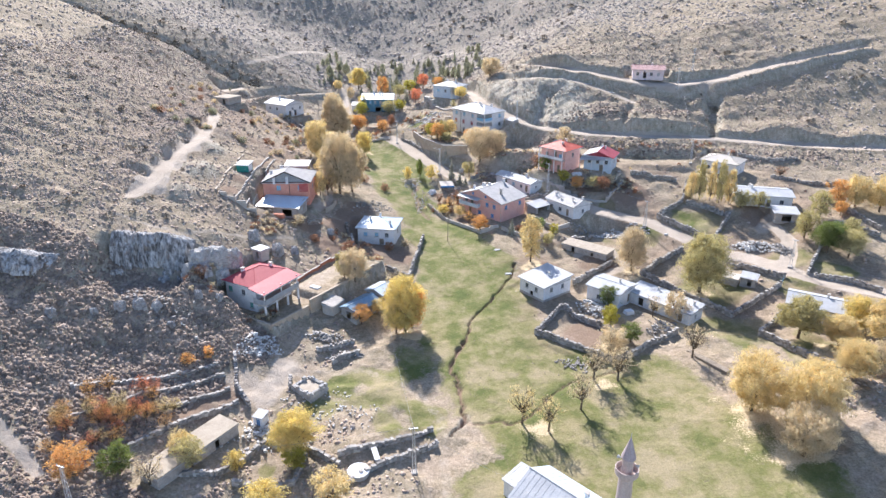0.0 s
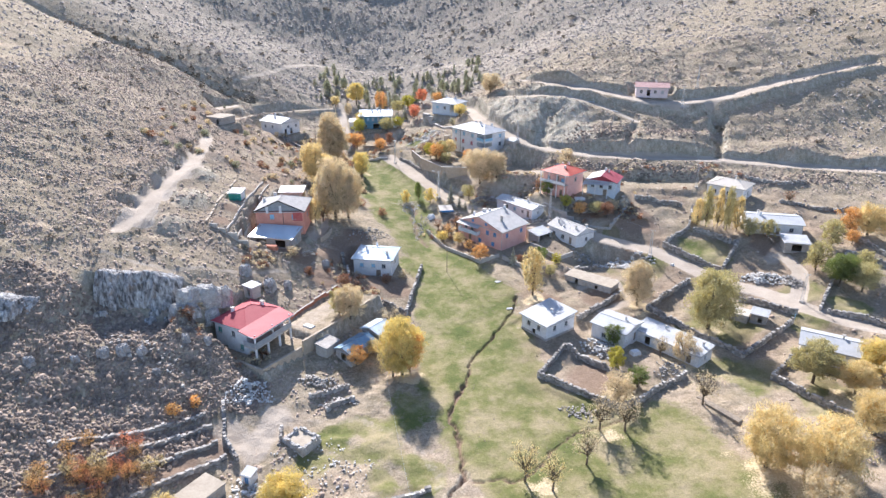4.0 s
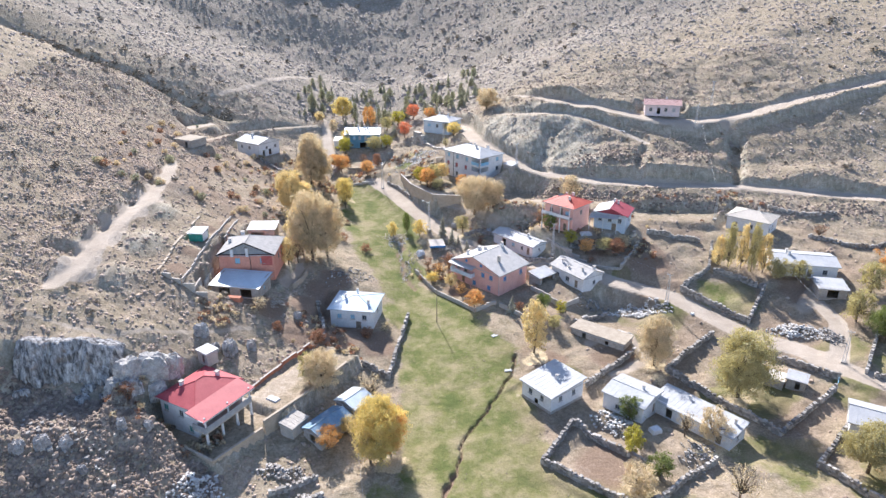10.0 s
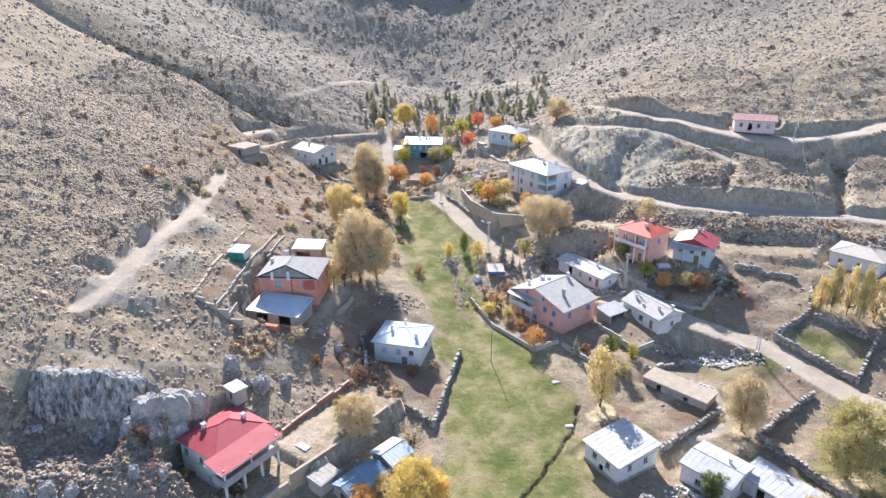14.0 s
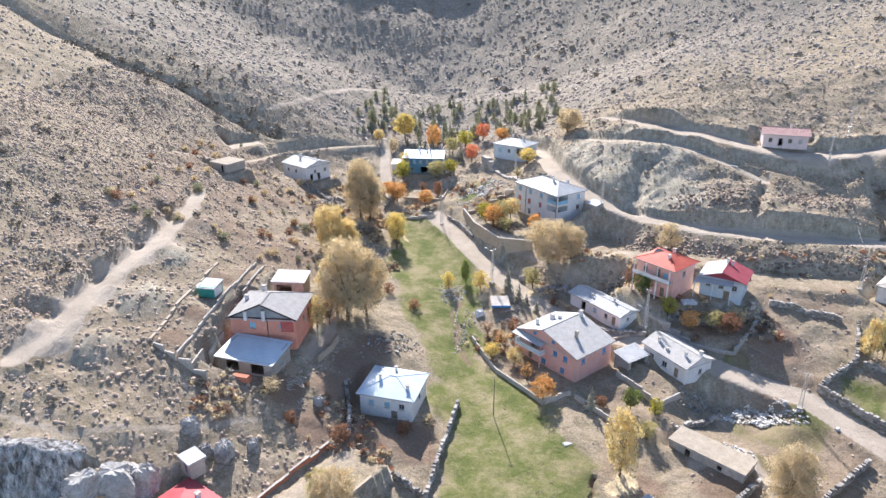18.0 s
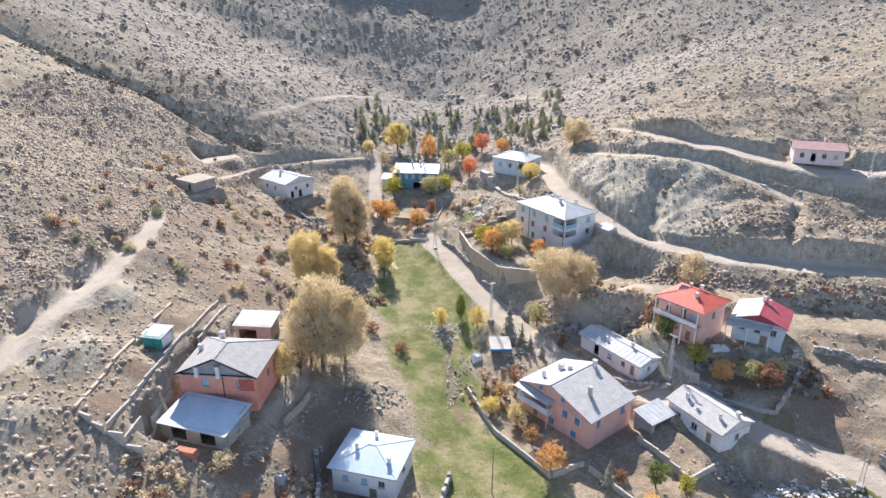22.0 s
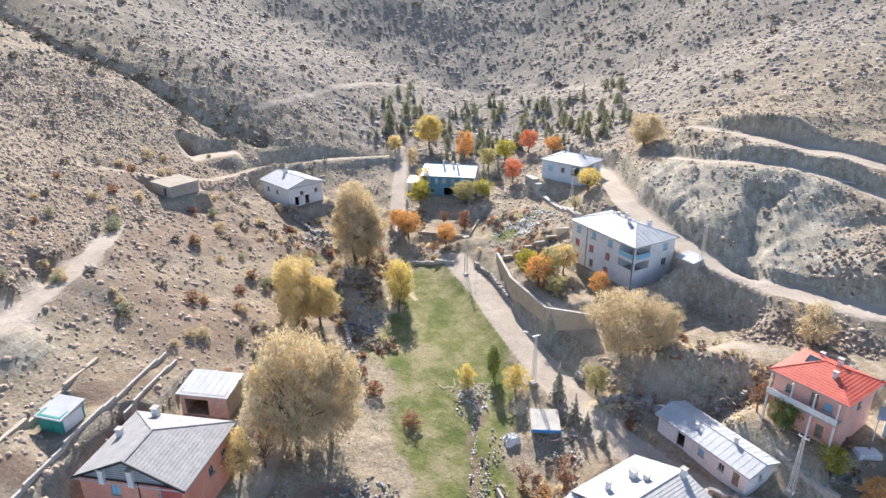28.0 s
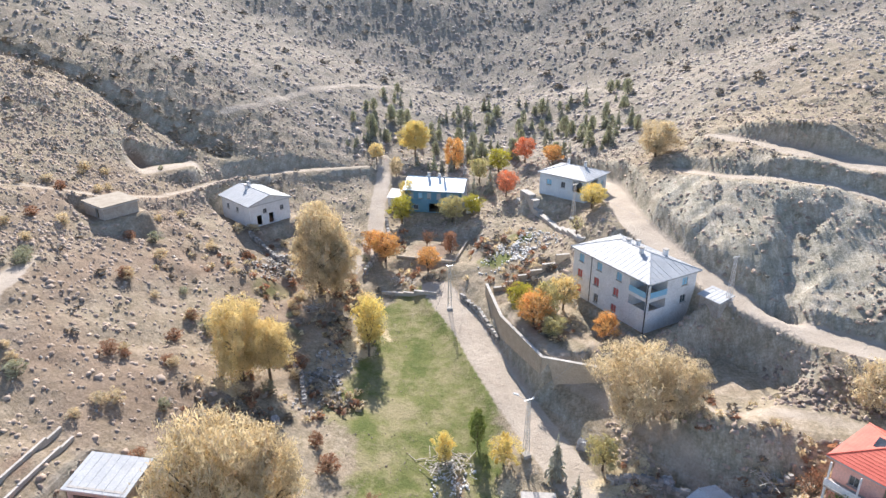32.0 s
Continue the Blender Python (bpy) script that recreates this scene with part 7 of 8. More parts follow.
TREES = [
    (-9.2, 122.0, 12.5, 4.4, "oval", "yellow"), (-7.8, 124.0, 9.5, 3.4, "willow", "orange"), (-11.0, 121.4, 9.0, 3.0, "willow", "gold"), (-21.5, 136.5, 7.5, 3.4, "oval", "beige"), (20.5, 152.0, 12.0, 3.2, "oval", "gold"), (45, 148.5, 11, 3.6, "oval", "beige"), (58.5, 139.0, 14, 5.4, "oval", "olive"),
    (35.8, 132.2, 5, 2.2, "oval", "green"), (34.5, 124.5, 5, 2.2, "oval", "lime"), (33, 114.5, 5.5, 3.0, "willow", "beige"), (37.5, 118.5, 4.5, 2.2, "round", "green"), (49, 127, 6.5, 2.8, "willow", "beige"), (44.5, 127.5, 5, 2.0, "bare", "beige"),
    (70.5, 184, 8, 1.9, "poplar", "gold"), (72.6, 183, 11.5, 1.7, "poplar", "olive"), (75.4, 182, 12, 1.6, "poplar", "gold"), (77.6, 181, 12.5, 1.7, "poplar", "olive"), (80.0, 180.0, 10.5, 2.0, "poplar", "gold"), (82, 176.5, 5, 2.6, "willow", "olive"),
    (92, 159.5, 7.5, 3.0, "oval", "olive"), (94, 152, 8, 3.8, "round", "green"), (98, 149.5, 7, 3.4, "round", "olive"), (101, 155, 7, 3.2, "oval", "olive"), (87, 176, 5, 2.2, "oval", "olive"),
    (52.5, 95.5, 11, 4.8, "willow", "gold"), (58, 89.5, 12, 5.2, "willow", "gold"), (62, 93, 10, 4.5, "willow", "gold"), (56, 84, 9, 4.2, "willow", "beige"), (71, 117.5, 9, 4.4, "round", "olive"), (77, 113.5, 7, 3.5, "round", "gold"), (73, 101.5, 8, 3.8, "round", "gold"), (85, 113.5, 9, 4.2, "round", "gold"), (80, 105, 6, 3.2, "willow", "beige"), (84, 120, 7, 3.4, "oval", "yellow"), (90, 107, 7, 3.6, "round", "gold"),
    (-32.0, 184.5, 17.5, 5.6, "willow", "beige"), (-29.0, 188.5, 14.5, 4.4, "oval", "beige"), (-34.6, 186.0, 12.5, 4.2, "willow", "gold"), (-43.0, 211.0, 12.0, 4.8, "willow", "gold"), (-40.0, 213.5, 9.5, 3.4, "round", "gold"), (-42.6, 240.0, 17.0, 5.0, "oval", "beige"), (-40.4, 241.5, 13.0, 4.2, "willow", "beige"),
    (10.2, 214.5, 11, 5.4, "willow", "beige"), (15.5, 213.5, 8, 3.6, "willow", "beige"), (6.5, 208.4, 5, 2.2, "round", "olive"), (-13.4, 207.4, 4.6, 1.4, "oval", "yellow"), (-9.7, 210.8, 5.8, 1.4, "oval", "green"), (-5.8, 207.8, 4.8, 1.9, "oval", "yellow"),
    (-35, 255.4, 6, 2.8, "round", "orange"), (-38, 257.5, 5, 2.2, "round", "orange"), (-25.9, 253.4, 5, 2.4, "round", "orange"), (-4.2, 231.4, 6, 2.8, "round", "orange"), (0.2, 238.2, 6, 2.6, "round", "gold"), (-2.4, 234.4, 6.4, 2.6, "oval", "olive"), (-6.4, 235.2, 5.4, 2.4, "round", "lime"), (6.8, 229.4, 4.6, 2.0, "round", "orange"), (-1.0, 228.5, 3.6, 2.0, "round", "olive"), (-8.6, 240.0, 4.0, 1.8, "bare", "rust"),
    (-36.3, 279.0, 6.5, 2.6, "oval", "yellow"), (-36.2, 272.6, 6.2, 2.8, "round", "lime"), (-25, 273.4, 6, 3.0, "round", "olive"), (-20.8, 275, 5, 2.2, "round", "lime"), (-28, 262, 4, 1.6, "bare", "rust"), (-23, 261, 4.4, 1.7, "oval", "rust"),
    (-42, 309.5, 9.5, 4.2, "round", "yellow"), (-30.5, 305.5, 8.5, 3.2, "oval", "orange"), (-14.5, 284.4, 6, 2.6, "round", "red"), (-12, 303.5, 6.5, 2.8, "round", "red"), (-5, 301, 5, 2.6, "round", "orange"), (-18, 298, 6, 3.0, "round", "lime"), (-22, 293, 6, 2.6, "round", "olive"), (4.3, 265.4, 5, 2.8, "round", "yellow"), (1.6, 256.5, 4, 1.6, "bare", "olive"), (17, 282.5, 7.5, 4.4, "willow", "beige"), (-44, 297, 5, 2.0, "oval", "beige"), (-50, 300, 4.6, 2.2, "round", "gold"),
    (8.6, 169.2, 4.5, 2.4, "round", "orange"), (38, 188.6, 4.2, 2.0, "round", "orange"), (27.6, 201.6, 4.4, 1.9, "bare", "rust"), (34.6, 193.2, 4, 2.0, "round", "lime"), (45.6, 187.4, 4.4, 2.4, "round", "rust"), (43, 189.6, 4, 2.2, "round", "olive"), (47.6, 191, 4, 2.0, "round", "beige"), (29.8, 197.8, 4.6, 2.0, "round", "green"), (38.3, 216.4, 6.5, 3.2, "oval", "beige"), (31, 203.4, 3.6, 1.7, "round", "beige"),
    (-24.9, 85.8, 8.4, 3.7, "round", "yellow"), (-36.4, 177.4, 6.5, 2.4, "oval", "gold"), (-34.8, 180.5, 5, 2.0, "bare", "rust"), (0, 186.4, 4, 2.0, "bare", "orange"), (3, 180.6, 3.6, 1.8, "round", "gold"), (-3, 190, 3.6, 1.8, "bare", "rust"), (5.6, 175.0, 3.6, 1.8, "bare", "orange"), (2.4, 190.6, 4.2, 2.0, "bare", "rust"), (-1.6, 183.0, 3.2, 1.7, "round", "yellow"), (24, 167, 4.6, 1.8, "round", "green"), (28.4, 167.0, 3.0, 1.4, "bush", "lime"), (22.6, 162.5, 3.4, 1.6, "round", "orange"), (26.0, 160.5, 3.4, 1.6, "round", "olive"),
    (12.7, 93.4, 7, 3.0, "bare", "gold"), (17, 91.6, 6.5, 2.6, "bare", "gold"), (23.5, 97.4, 7, 2.8, "bare", "beige"), (27.5, 105.8, 7, 3.0, "bare", "beige"), (32, 105.8, 7, 3.0, "bare", "beige"), (48, 112, 7, 3, "bare", "beige"),
    (109, 176.5, 7, 3.2, "oval", "orange"), (112.7, 174.5, 8.5, 3.6, "willow", "gold"), (118.4, 172.4, 8, 4.0, "round", "gold"), (101, 170, 7.5, 3.0, "oval", "olive"), (107, 171, 4, 2.0, "round", "orange"), (124, 177, 8, 4.0, "round", "gold"), (127, 169, 7, 3.6, "round", "orange"), (101, 195, 4, 2.0, "bare", "rust"),
    (-18.6, 124.0, 4.6, 2.3, "round", "orange"), (-15.6, 127.6, 3.6, 1.7, "round", "gold"), (-12.4, 137.2, 6.0, 3.0, "bare", "beige"), (-24, 137.5, 6, 2.2, "willow", "olive"), (-55, 76, 6, 3.0, "round", "orange"), (-50, 79, 5.5, 2.6, "oval", "green"), (-45, 78, 5, 3, "bare", "beige"), (-40, 82, 5, 2.6, "round", "olive"), (-42.5, 84.5, 4.6, 2.2, "round", "gold"), (-33.5, 82.5, 3.8, 1.5, "oval", "yellow"), (-24, 83, 4, 2.0, "round", "lime"), (-27, 75, 5, 3.0, "round", "yellow"), (-17, 76, 5, 3.2, "round", "gold"),
    (-20.0, 197.0, 2.4, 1.5, "bush", "rust"), (-27.0, 201.5, 2.6, 1.5, "bush", "rust"), (-30, 205, 2.0, 1.2, "bush", "rust"), (-38.0, 219.0, 2.2, 1.6, "bush", "rust"), (-15.5, 157.5, 2.4, 1.6, "bush", "rust"), (-11.5, 160.5, 2.2, 1.3, "bush", "beige"), (-25, 152, 3.2, 1.8, "bush", "rust"), (-33.5, 152.5, 2.2, 1.4, "bush", "rust"), (-47.0, 122.5, 2.2, 1.4, "bush", "orange"), (-51.5, 123.5, 2.4, 1.4, "bush", "rust"), (-48, 103.5, 2.4, 1.3, "bush", "orange"), (-45, 106.2, 2.4, 1.3, "bush", "orange"), (-38, 156, 2.4, 1.8, "bush", "beige"), (-39.5, 196, 2.2, 1.2, "bush", "rust"), (19.0, 168.0, 2.0, 1.2, "bush", "rust"),
]
for spec in TREES:
    tree(*spec)
tree(-29.8, 227.2, 9.5, 3.0, "round", "yellow", "leaning yellow autumn willow with a bent trunk", "", -14)
tree(-31.5, 233.0, 7.5, 2.6, "oval", "gold")
for x, y, h, r in ((0.8, 206.2, 7, 1.8), (3.4, 202.2, 5, 1.5), (5.2, 200.4, 3.6, 1.2), (7.4, 197.8, 3.4, 1.1), (17, 166.6, 5, 1.6), (-22, 284.5, 8, 2.2), (-18.6, 287, 7, 1.9)):
    tree(x, y, h, r, "conifer", "conifer")
# orange fruit shrubs on the old terraces
rng = random.Random(5)
for k in range(34):
    x = -55 + rng.gauss(0, 4.0)
    y = 88.5 + rng.gauss(0, 2.4) + 0.3 * (x + 55)
    tree(x, y, rng.uniform(2.4, 3.8), rng.uniform(1.2, 1.9), "bare", ("orange", "red", "orange", "gold")[k % 4], "", "terrace shrubs")
# conifer plantation at the head of the village
for k in range(180):
    while True:
        x, y = rng.uniform(-62, 16), 297 + 66 * rng.random() ** 1.3
        if abs(x + 46) > 3.5 and y > 300 + 0.06 * abs(x) and min(math.hypot(x - a[0], y - a[1]) for a in TREES) > 3:
            break
    h = rng.uniform(2.2, 5.4)
    tree(x, y, h, h * rng.uniform(0.24, 0.36), *(("poplar", "sage") if k % 3 == 0 else ("conifer", ("sage", "sage", "conifer", "sage", "conifer")[k % 5])), "", "conifer plantation")
# rust-coloured shrubs dotted over the left slope
for k in range(96):
    x, y = rng.uniform(-92, -36), rng.uniform(188, 262)
    s = rng.uniform(0.6, 1.4)
    tree(x, y, s * 1.5, s, "bush", ("rust", "beige", "sage", "beige")[k % 4], "", "slope shrubs")


# ---- low scrub on the hills ----
def scatter(n, x0, x1, y0, y1, seed, keep):
    r = np.random.RandomState(seed)
    x, y = r.uniform(x0, x1, n), r.uniform(y0, y1, n)
    ok = keep(x, y, r)
    return x[ok], y[ok], r


def wild(x, y, r):
    grass, soil_shade, dust, litter, rock = masks(x, y)
    free = np.ones(x.shape, bool)
    for cx, cy, length, width, turn, lv, soft in PLOTS:
        free &= rect_distance(x, y, cx, cy, length, width, turn) > 0.8
    yards = smooth(10, 24, x) * smooth(108, 118, y) * (1 - smooth(198, 206, y))
    free &= r.uniform(0, 1, x.shape) > 0.8 * yards
    return free & (grass < 0.25) & (soil_shade < 0.75) & (dust < 0.25) & (r.uniform(0, 1, x.shape) < 0.72 - 0.35 * rock + 0.5 * vnoise(x, y, 11, 21))


def tufts(name, label, x, y, r, lo, hi, flat, material, sides=5):
    """Thorny cushions: an uneven dome each, all in one mesh."""
    n = len(x)
    s = r.uniform(lo, hi, n) * (0.7 + 0.6 * r.rand(n) ** 3)
    z = height(x, y)
    a = np.arange(sides) * math.tau / sides + r.uniform(0, 6, (n, 1))
    rad = s[:, None] * r.uniform(0.3, 1.5, (n, sides))
    ring = np.stack([x[:, None] + rad * np.cos(a), y[:, None] + rad * np.sin(a), np.repeat(z[:, None] - 0.12, sides, 1)], -1)
    mid = np.stack([x[:, None] + 0.72 * rad * np.cos(a + 0.5), y[:, None] + 0.72 * rad * np.sin(a + 0.5), z[:, None] + s[:, None] * flat * r.uniform(0.1, 1.35, (n, sides))], -1)
    top = np.stack([x + r.normal(0, 0.28, n) * s, y + r.normal(0, 0.28, n) * s, z + s * flat * r.uniform(0.6, 1.3, n)], -1)[:, None]
    v = np.concatenate([ring, mid, top], 1)
    k = 2 * sides + 1
    f = []
    for i in range(sides):
        j = (i + 1) % sides
        f += [(i, j, sides + i), (j, sides + j, sides + i), (sides + i, sides + j, 2 * sides)]
    f = np.array(f)
    faces = (f[None] + (np.arange(n) * k)[:, None, None]).reshape(-1, 3)
    ob = new(name, array_mesh(name, v.reshape(-1, 3), faces, material))
    return tagged(ob, label, "scrub", "", "stuff")


x, y, r = scatter(5000, -125, 135, 62, 300, 13, wild)
tufts("pale_stones", "pale loose stones over the slopes", x, y, r, 0.1, 0.26, 0.7, "stone", 4)
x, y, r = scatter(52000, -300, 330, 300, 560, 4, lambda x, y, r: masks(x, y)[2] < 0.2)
tufts("far_scrub", "dry scrub cushions over the far hillside", x, y, r, 0.4, 1.0, 0.38, "haze_scrub", 4)
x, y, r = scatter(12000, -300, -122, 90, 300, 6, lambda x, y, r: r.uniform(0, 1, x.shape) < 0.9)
tufts("side_scrub", "dry scrub cushions over the outer slope", x, y, r, 0.3, 0.7, 0.6, "haze_scrub", 4)
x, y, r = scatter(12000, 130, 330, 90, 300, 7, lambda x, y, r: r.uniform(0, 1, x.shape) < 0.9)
tufts("side_scrub", "dry scrub cushions over the outer slope", x, y, r, 0.3, 0.7, 0.6, "haze_scrub", 4)


def junipers(x, y, r, lo, hi, seed, per=34, material="juniper", leaf=0.26, lift=1.0, tall=0.7):
    n = len(x)
    s = r.uniform(lo, hi, n)
    z = height(x, y)
    d = r.normal(0, 1, (n, per, 3))
    d /= np.linalg.norm(d, axis=2)[..., None]
    d *= r.uniform(0.55, 1.0, (n, per, 1))
    c = np.stack([x, y, z + s * 0.45 * tall / 0.7], -1)[:, None] + d * s[:, None, None] * np.array([0.95, 0.95, tall])
    a, b = r.normal(0, 1, (n, per, 3)), r.normal(0, 1, (n, per, 3))
    a *= leaf * s[:, None, None]
    b *= leaf * s[:, None, None]
    a[..., 2] *= lift
    b[..., 2] *= lift
    v = np.stack([c - b, c + a, c + b, c - a], 2).reshape(-1, 3)
    return array_mesh("dark_shrubs", v, np.arange(n * per * 4).reshape(-1, 4), material)


x, y, r = scatter(700, -260, 300, 215, 520, 9, lambda x, y, r: (masks(x, y)[2] < 0.1) & ((y > 300) | (abs(x) > 95)) & (r.uniform(0, 1, x.shape) < 0.5 + vnoise(x, y, 45, 30)))
tagged(new("dark_shrubs", junipers(x, y, r, 0.7, 1.7, 1, 34, "juniper", 0.26, 0.6)), "dark round shrubs dotted over the far hills", "shrub", "", "stuff")
x, y, r = scatter(900, -128, -62, 130, 300, 10, lambda x, y, r: wild(x, y, r) & (r.uniform(0, 1, x.shape) < 0.4))
tagged(new("slope_shrubs", junipers(x, y, r, 0.45, 1.0, 2, 24, "juniper", 0.26, 0.6)), "dark low shrubs over the left slope", "shrub", "", "stuff")
x, y, r = scatter(500, 20, 130, 224, 300, 12, lambda x, y, r: wild(x, y, r) & (r.uniform(0, 1, x.shape) < 0.45))
tagged(new("bank_shrubs", junipers(x, y, r, 0.4, 0.9, 3, 24, "juniper", 0.26, 0.6)), "dark low shrubs over the cut banks", "shrub", "", "stuff")

r = np.random.RandomState(77)
t = r.uniform(2.2, 6.6, 90)
x = np.interp(t, np.arange(len(GULLY)), [p[0] for p in GULLY]) + r.normal(0, 1.6, 90)
y = np.interp(t, np.arange(len(GULLY)), [p[1] for p in GULLY]) + r.normal(0.8, 2.4, 90)
tagged(new("gully_shrubs", junipers(x, y, r, 0.5, 1.5, 8, 30, "juniper", 0.24, 0.6)), "dark shrubs along the crease between the hills", "shrub", "", "stuff")

# ---- thorn cushions over the slopes ----
x, y, r = scatter(88000, -125, 135, 62, 305, 3, lambda x, y, r: wild(x, y, r) & (r.uniform(0, 1, x.shape) > 0.55 * smooth(-72, -60, x) * (1 - smooth(-34, -28, x)) * smooth(176, 188, y)))
tufts("thorn_scrub", "dry grey-brown thorn cushions over the stony slopes", x, y, r, 0.2, 0.52, 0.45, "scrub", 5)
x, y, r = scatter(30000, -100, -34, 66, 124, 23, lambda x, y, r: (masks(x, y)[2] < 0.2) & (rect_distance(x, y, -39, 88, 16, 24, -30) > 0) & (r.uniform(0, 1, x.shape) < 0.75))
tufts("slope_thorn", "dense dark thorn cushions on the rocky slope", x, y, r, 0.18, 0.55, 0.7, "dark_scrub", 5)

x, y, r = scatter(34000, -128, -73, 128, 272, 24, lambda x, y, r: wild(x, y, r) & (r.uniform(0, 1, x.shape) < 0.6 + 0.8 * vnoise(x, y, 8, 55)))
tufts("hill_thorn", "fine grey thorn cushions on the hillside above the track", x, y, r, 0.16, 0.4, 0.6, "scrub", 5)
x, y, r = scatter(16000, 28, 122, 200, 252, 25, lambda x, y, r: wild(x, y, r) & (((y < np.interp(x, [28, 40, 60, 122], [226, 219, 216, 212])) & (y > 206)) | (np.hypot((x - 76) / 15, (y - 235) / 6) < 1 + vnoise(x, y, 5, 56)) | (np.hypot((x - 53) / 9, (y - 232) / 5) < 1 + vnoise(x, y, 5, 56))) & (r.uniform(0, 1, x.shape) < 0.8))
tufts("bank_thorn", "dense brown thorn cushions on the road banks", x, y, r, 0.2, 0.55, 0.7, "dark_scrub", 5)
x, y, r = scatter(9000, -40, 34, 100, 236, 26, lambda x, y, r: (masks(x, y)[0] > 0.35) & (masks(x, y)[2] < 0.3) & (r.uniform(0, 1, x.shape) < 0.3 + 1.1 * vnoise(x, y, 6, 57)))
tufts("meadow_weeds", "small dry weeds over the grazed meadow", x, y, r, 0.07, 0.17, 0.8, "dark_scrub", 4)


def undergrowth(n, spots, seed, material, lo, hi, label):
    r = np.random.RandomState(seed)
    k = r.randint(0, len(spots), n)
    c = np.array(spots)[k]
    x, y = c[:, 0] + r.normal(0, 0.45, n) * c[:, 2], c[:, 1] + r.normal(0, 0.45, n) * c[:, 2]
    ok = (masks(x, y)[2] < 0.45)
    for cx, cy, length, width, turn, lv, soft in PLOTS:
        if length * width < 190:
            ok &= rect_distance(x, y, cx, cy, length - 1, width - 1, turn) > 0
    x, y = x[ok], y[ok]
    tagged(new("undergrowth", junipers(x, y, r, lo, hi, seed, 26, material, 0.24, 0.8, 0.7)), label, "undergrowth", "", "stuff")


SPOTS = [(-46, 240, 8), (-38, 243, 5), (-50, 226, 8), (-37, 232, 6), (-28, 252, 6), (-33, 262, 5), (-15, 262, 6), (-7, 250, 5), (-40, 205, 6), (-31, 214, 6), (-2, 232, 5), (0, 189, 6), (9, 203, 6), (27, 206, 6), (40, 192, 6), (52, 190, 5), (-26, 158, 7), (-20, 150, 5), (-44, 150, 6), (-52, 258, 7), (-58, 240, 8), (60, 212, 10), (20, 215, 8), (85, 212, 10), (-38, 120, 3), (-49, 124, 5)]
undergrowth(360, SPOTS, 71, "rust", 0.35, 0.95, "rust-brown dry undergrowth beside the houses")
undergrowth(620, SPOTS, 72, "beige", 0.3, 0.8, "straw-coloured dry weeds round the gardens")
undergrowth(320, SPOTS, 73, "juniper", 0.35, 1.0, "dark leafless brush in the hollow")


# ---- poles, wires, minaret ----
def lattice_pole(x, y, h, label="grey steel lattice utility pole", arm=1.4, turn=0, lamp=False):
    ob = thing("utility_pole", label, "utility pole", pose(x, y, level(x, y), 0, 0, turn), "utility poles")
    b, t = 0.32, 0.13
    for sx in (-1, 1):
        for sy in (-1, 1):
            part("leg", Geo().tube((sx * b, sy * b, -0.4), (sx * t, sy * t, h), 0.045, 0.035, 5), "metal", ob)
    g = Geo()
    n = int(h / 0.6)
    for k in range(n):
        z0, z1 = k * h / n, (k + 1) * h / n
        w0, w1 = b + (t - b) * z0 / h, b + (t - b) * z1 / h
        s = 1 if k % 2 else -1
        g.tube((s * w0, -w0, z0), (-s * w1, -w1, z1), 0.02, 0.02, 4).tube((s * w0, w0, z0), (-s * w1, w1, z1), 0.02, 0.02, 4)
        g.tube((-w0, s * w0, z0), (-w1, -s * w1, z1), 0.02, 0.02, 4).tube((w0, s * w0, z0), (w1, -s * w1, z1), 0.02, 0.02, 4)
    part("bracing", g, "metal", ob)
    part("cross_arm", Geo().box((0, 0, h + 0.05), (arm, 0.1, 0.1)), "metal", ob)
    for k in (-1, 0, 1):
        part("insulator", Geo().tube((k * arm * 0.42, 0, h + 0.1), (k * arm * 0.42, 0, h + 0.34), 0.05, 0.035, 6), "white_wall", ob)
    part("footing", Geo().box((0, 0, 0.02), (1.0, 1.0, 0.5)), "concrete", ob)
    if lamp:
        a = part("lamp_arm", Geo().tube((0, 0.1, h - 0.4), (-0.9, 1.4, h + 0.2), 0.03, 0.03, 6), "metal", ob)
        part("lamp_head", Geo().box((-1.0, 1.5, h + 0.22), (0.3, 0.7, 0.16), 0.6), "white_roof", a)
    return Vector((x, y, level(x, y) + h + 0.3))


def plain_pole(x, y, h, label="thin weathered wooden pole in the meadow"):
    ob = thing("pole", label, "pole", pose(x, y, level(x, y)), "utility poles")
    part("shaft", Geo().tube((0, 0, -0.4), (0.05, 0, h), 0.1, 0.06, 7), "wood", ob)
    part("cross_arm", Geo().box((0.05, 0, h - 0.15), (0.9, 0.07, 0.08)), "wood", ob)
    return Vector((x, y, level(x, y) + h))


A = lattice_pole(-19.4, 241.6, 8.2, turn=20)
B = lattice_pole(-3.1, 208.7, 8.4, "grey lattice utility pole with a lamp by the lane", turn=35, lamp=True)
C = plain_pole(-0.3, 165.1, 8.3)
D = lattice_pole(85.1, 250.6, 7.5, turn=10)
E_ = lattice_pole(53.7, 169.9, 7.0, turn=-30)
F = lattice_pole(-5.3, 82.3, 8.4, turn=10)
G_ = lattice_pole(-26.6, 299.0, 8.5, turn=0)
H_ = lattice_pole(0.8, 264.6, 7.0, turn=40)
I_ = lattice_pole(23.9, 233.0, 7.2, turn=45)
J = lattice_pole(29.8, 191.0, 8.4, turn=-45)
K = lattice_pole(76.5, 204.0, 7.0, turn=-20)
L_ = lattice_pole(83.2, 147.4, 7.0, turn=-30)
N_ = lattice_pole(-52.0, 70.0, 8.4, turn=-20)
O_ = plain_pole(-52.0, 262.0, 7.5, "thin weathered wooden pole by the lane")
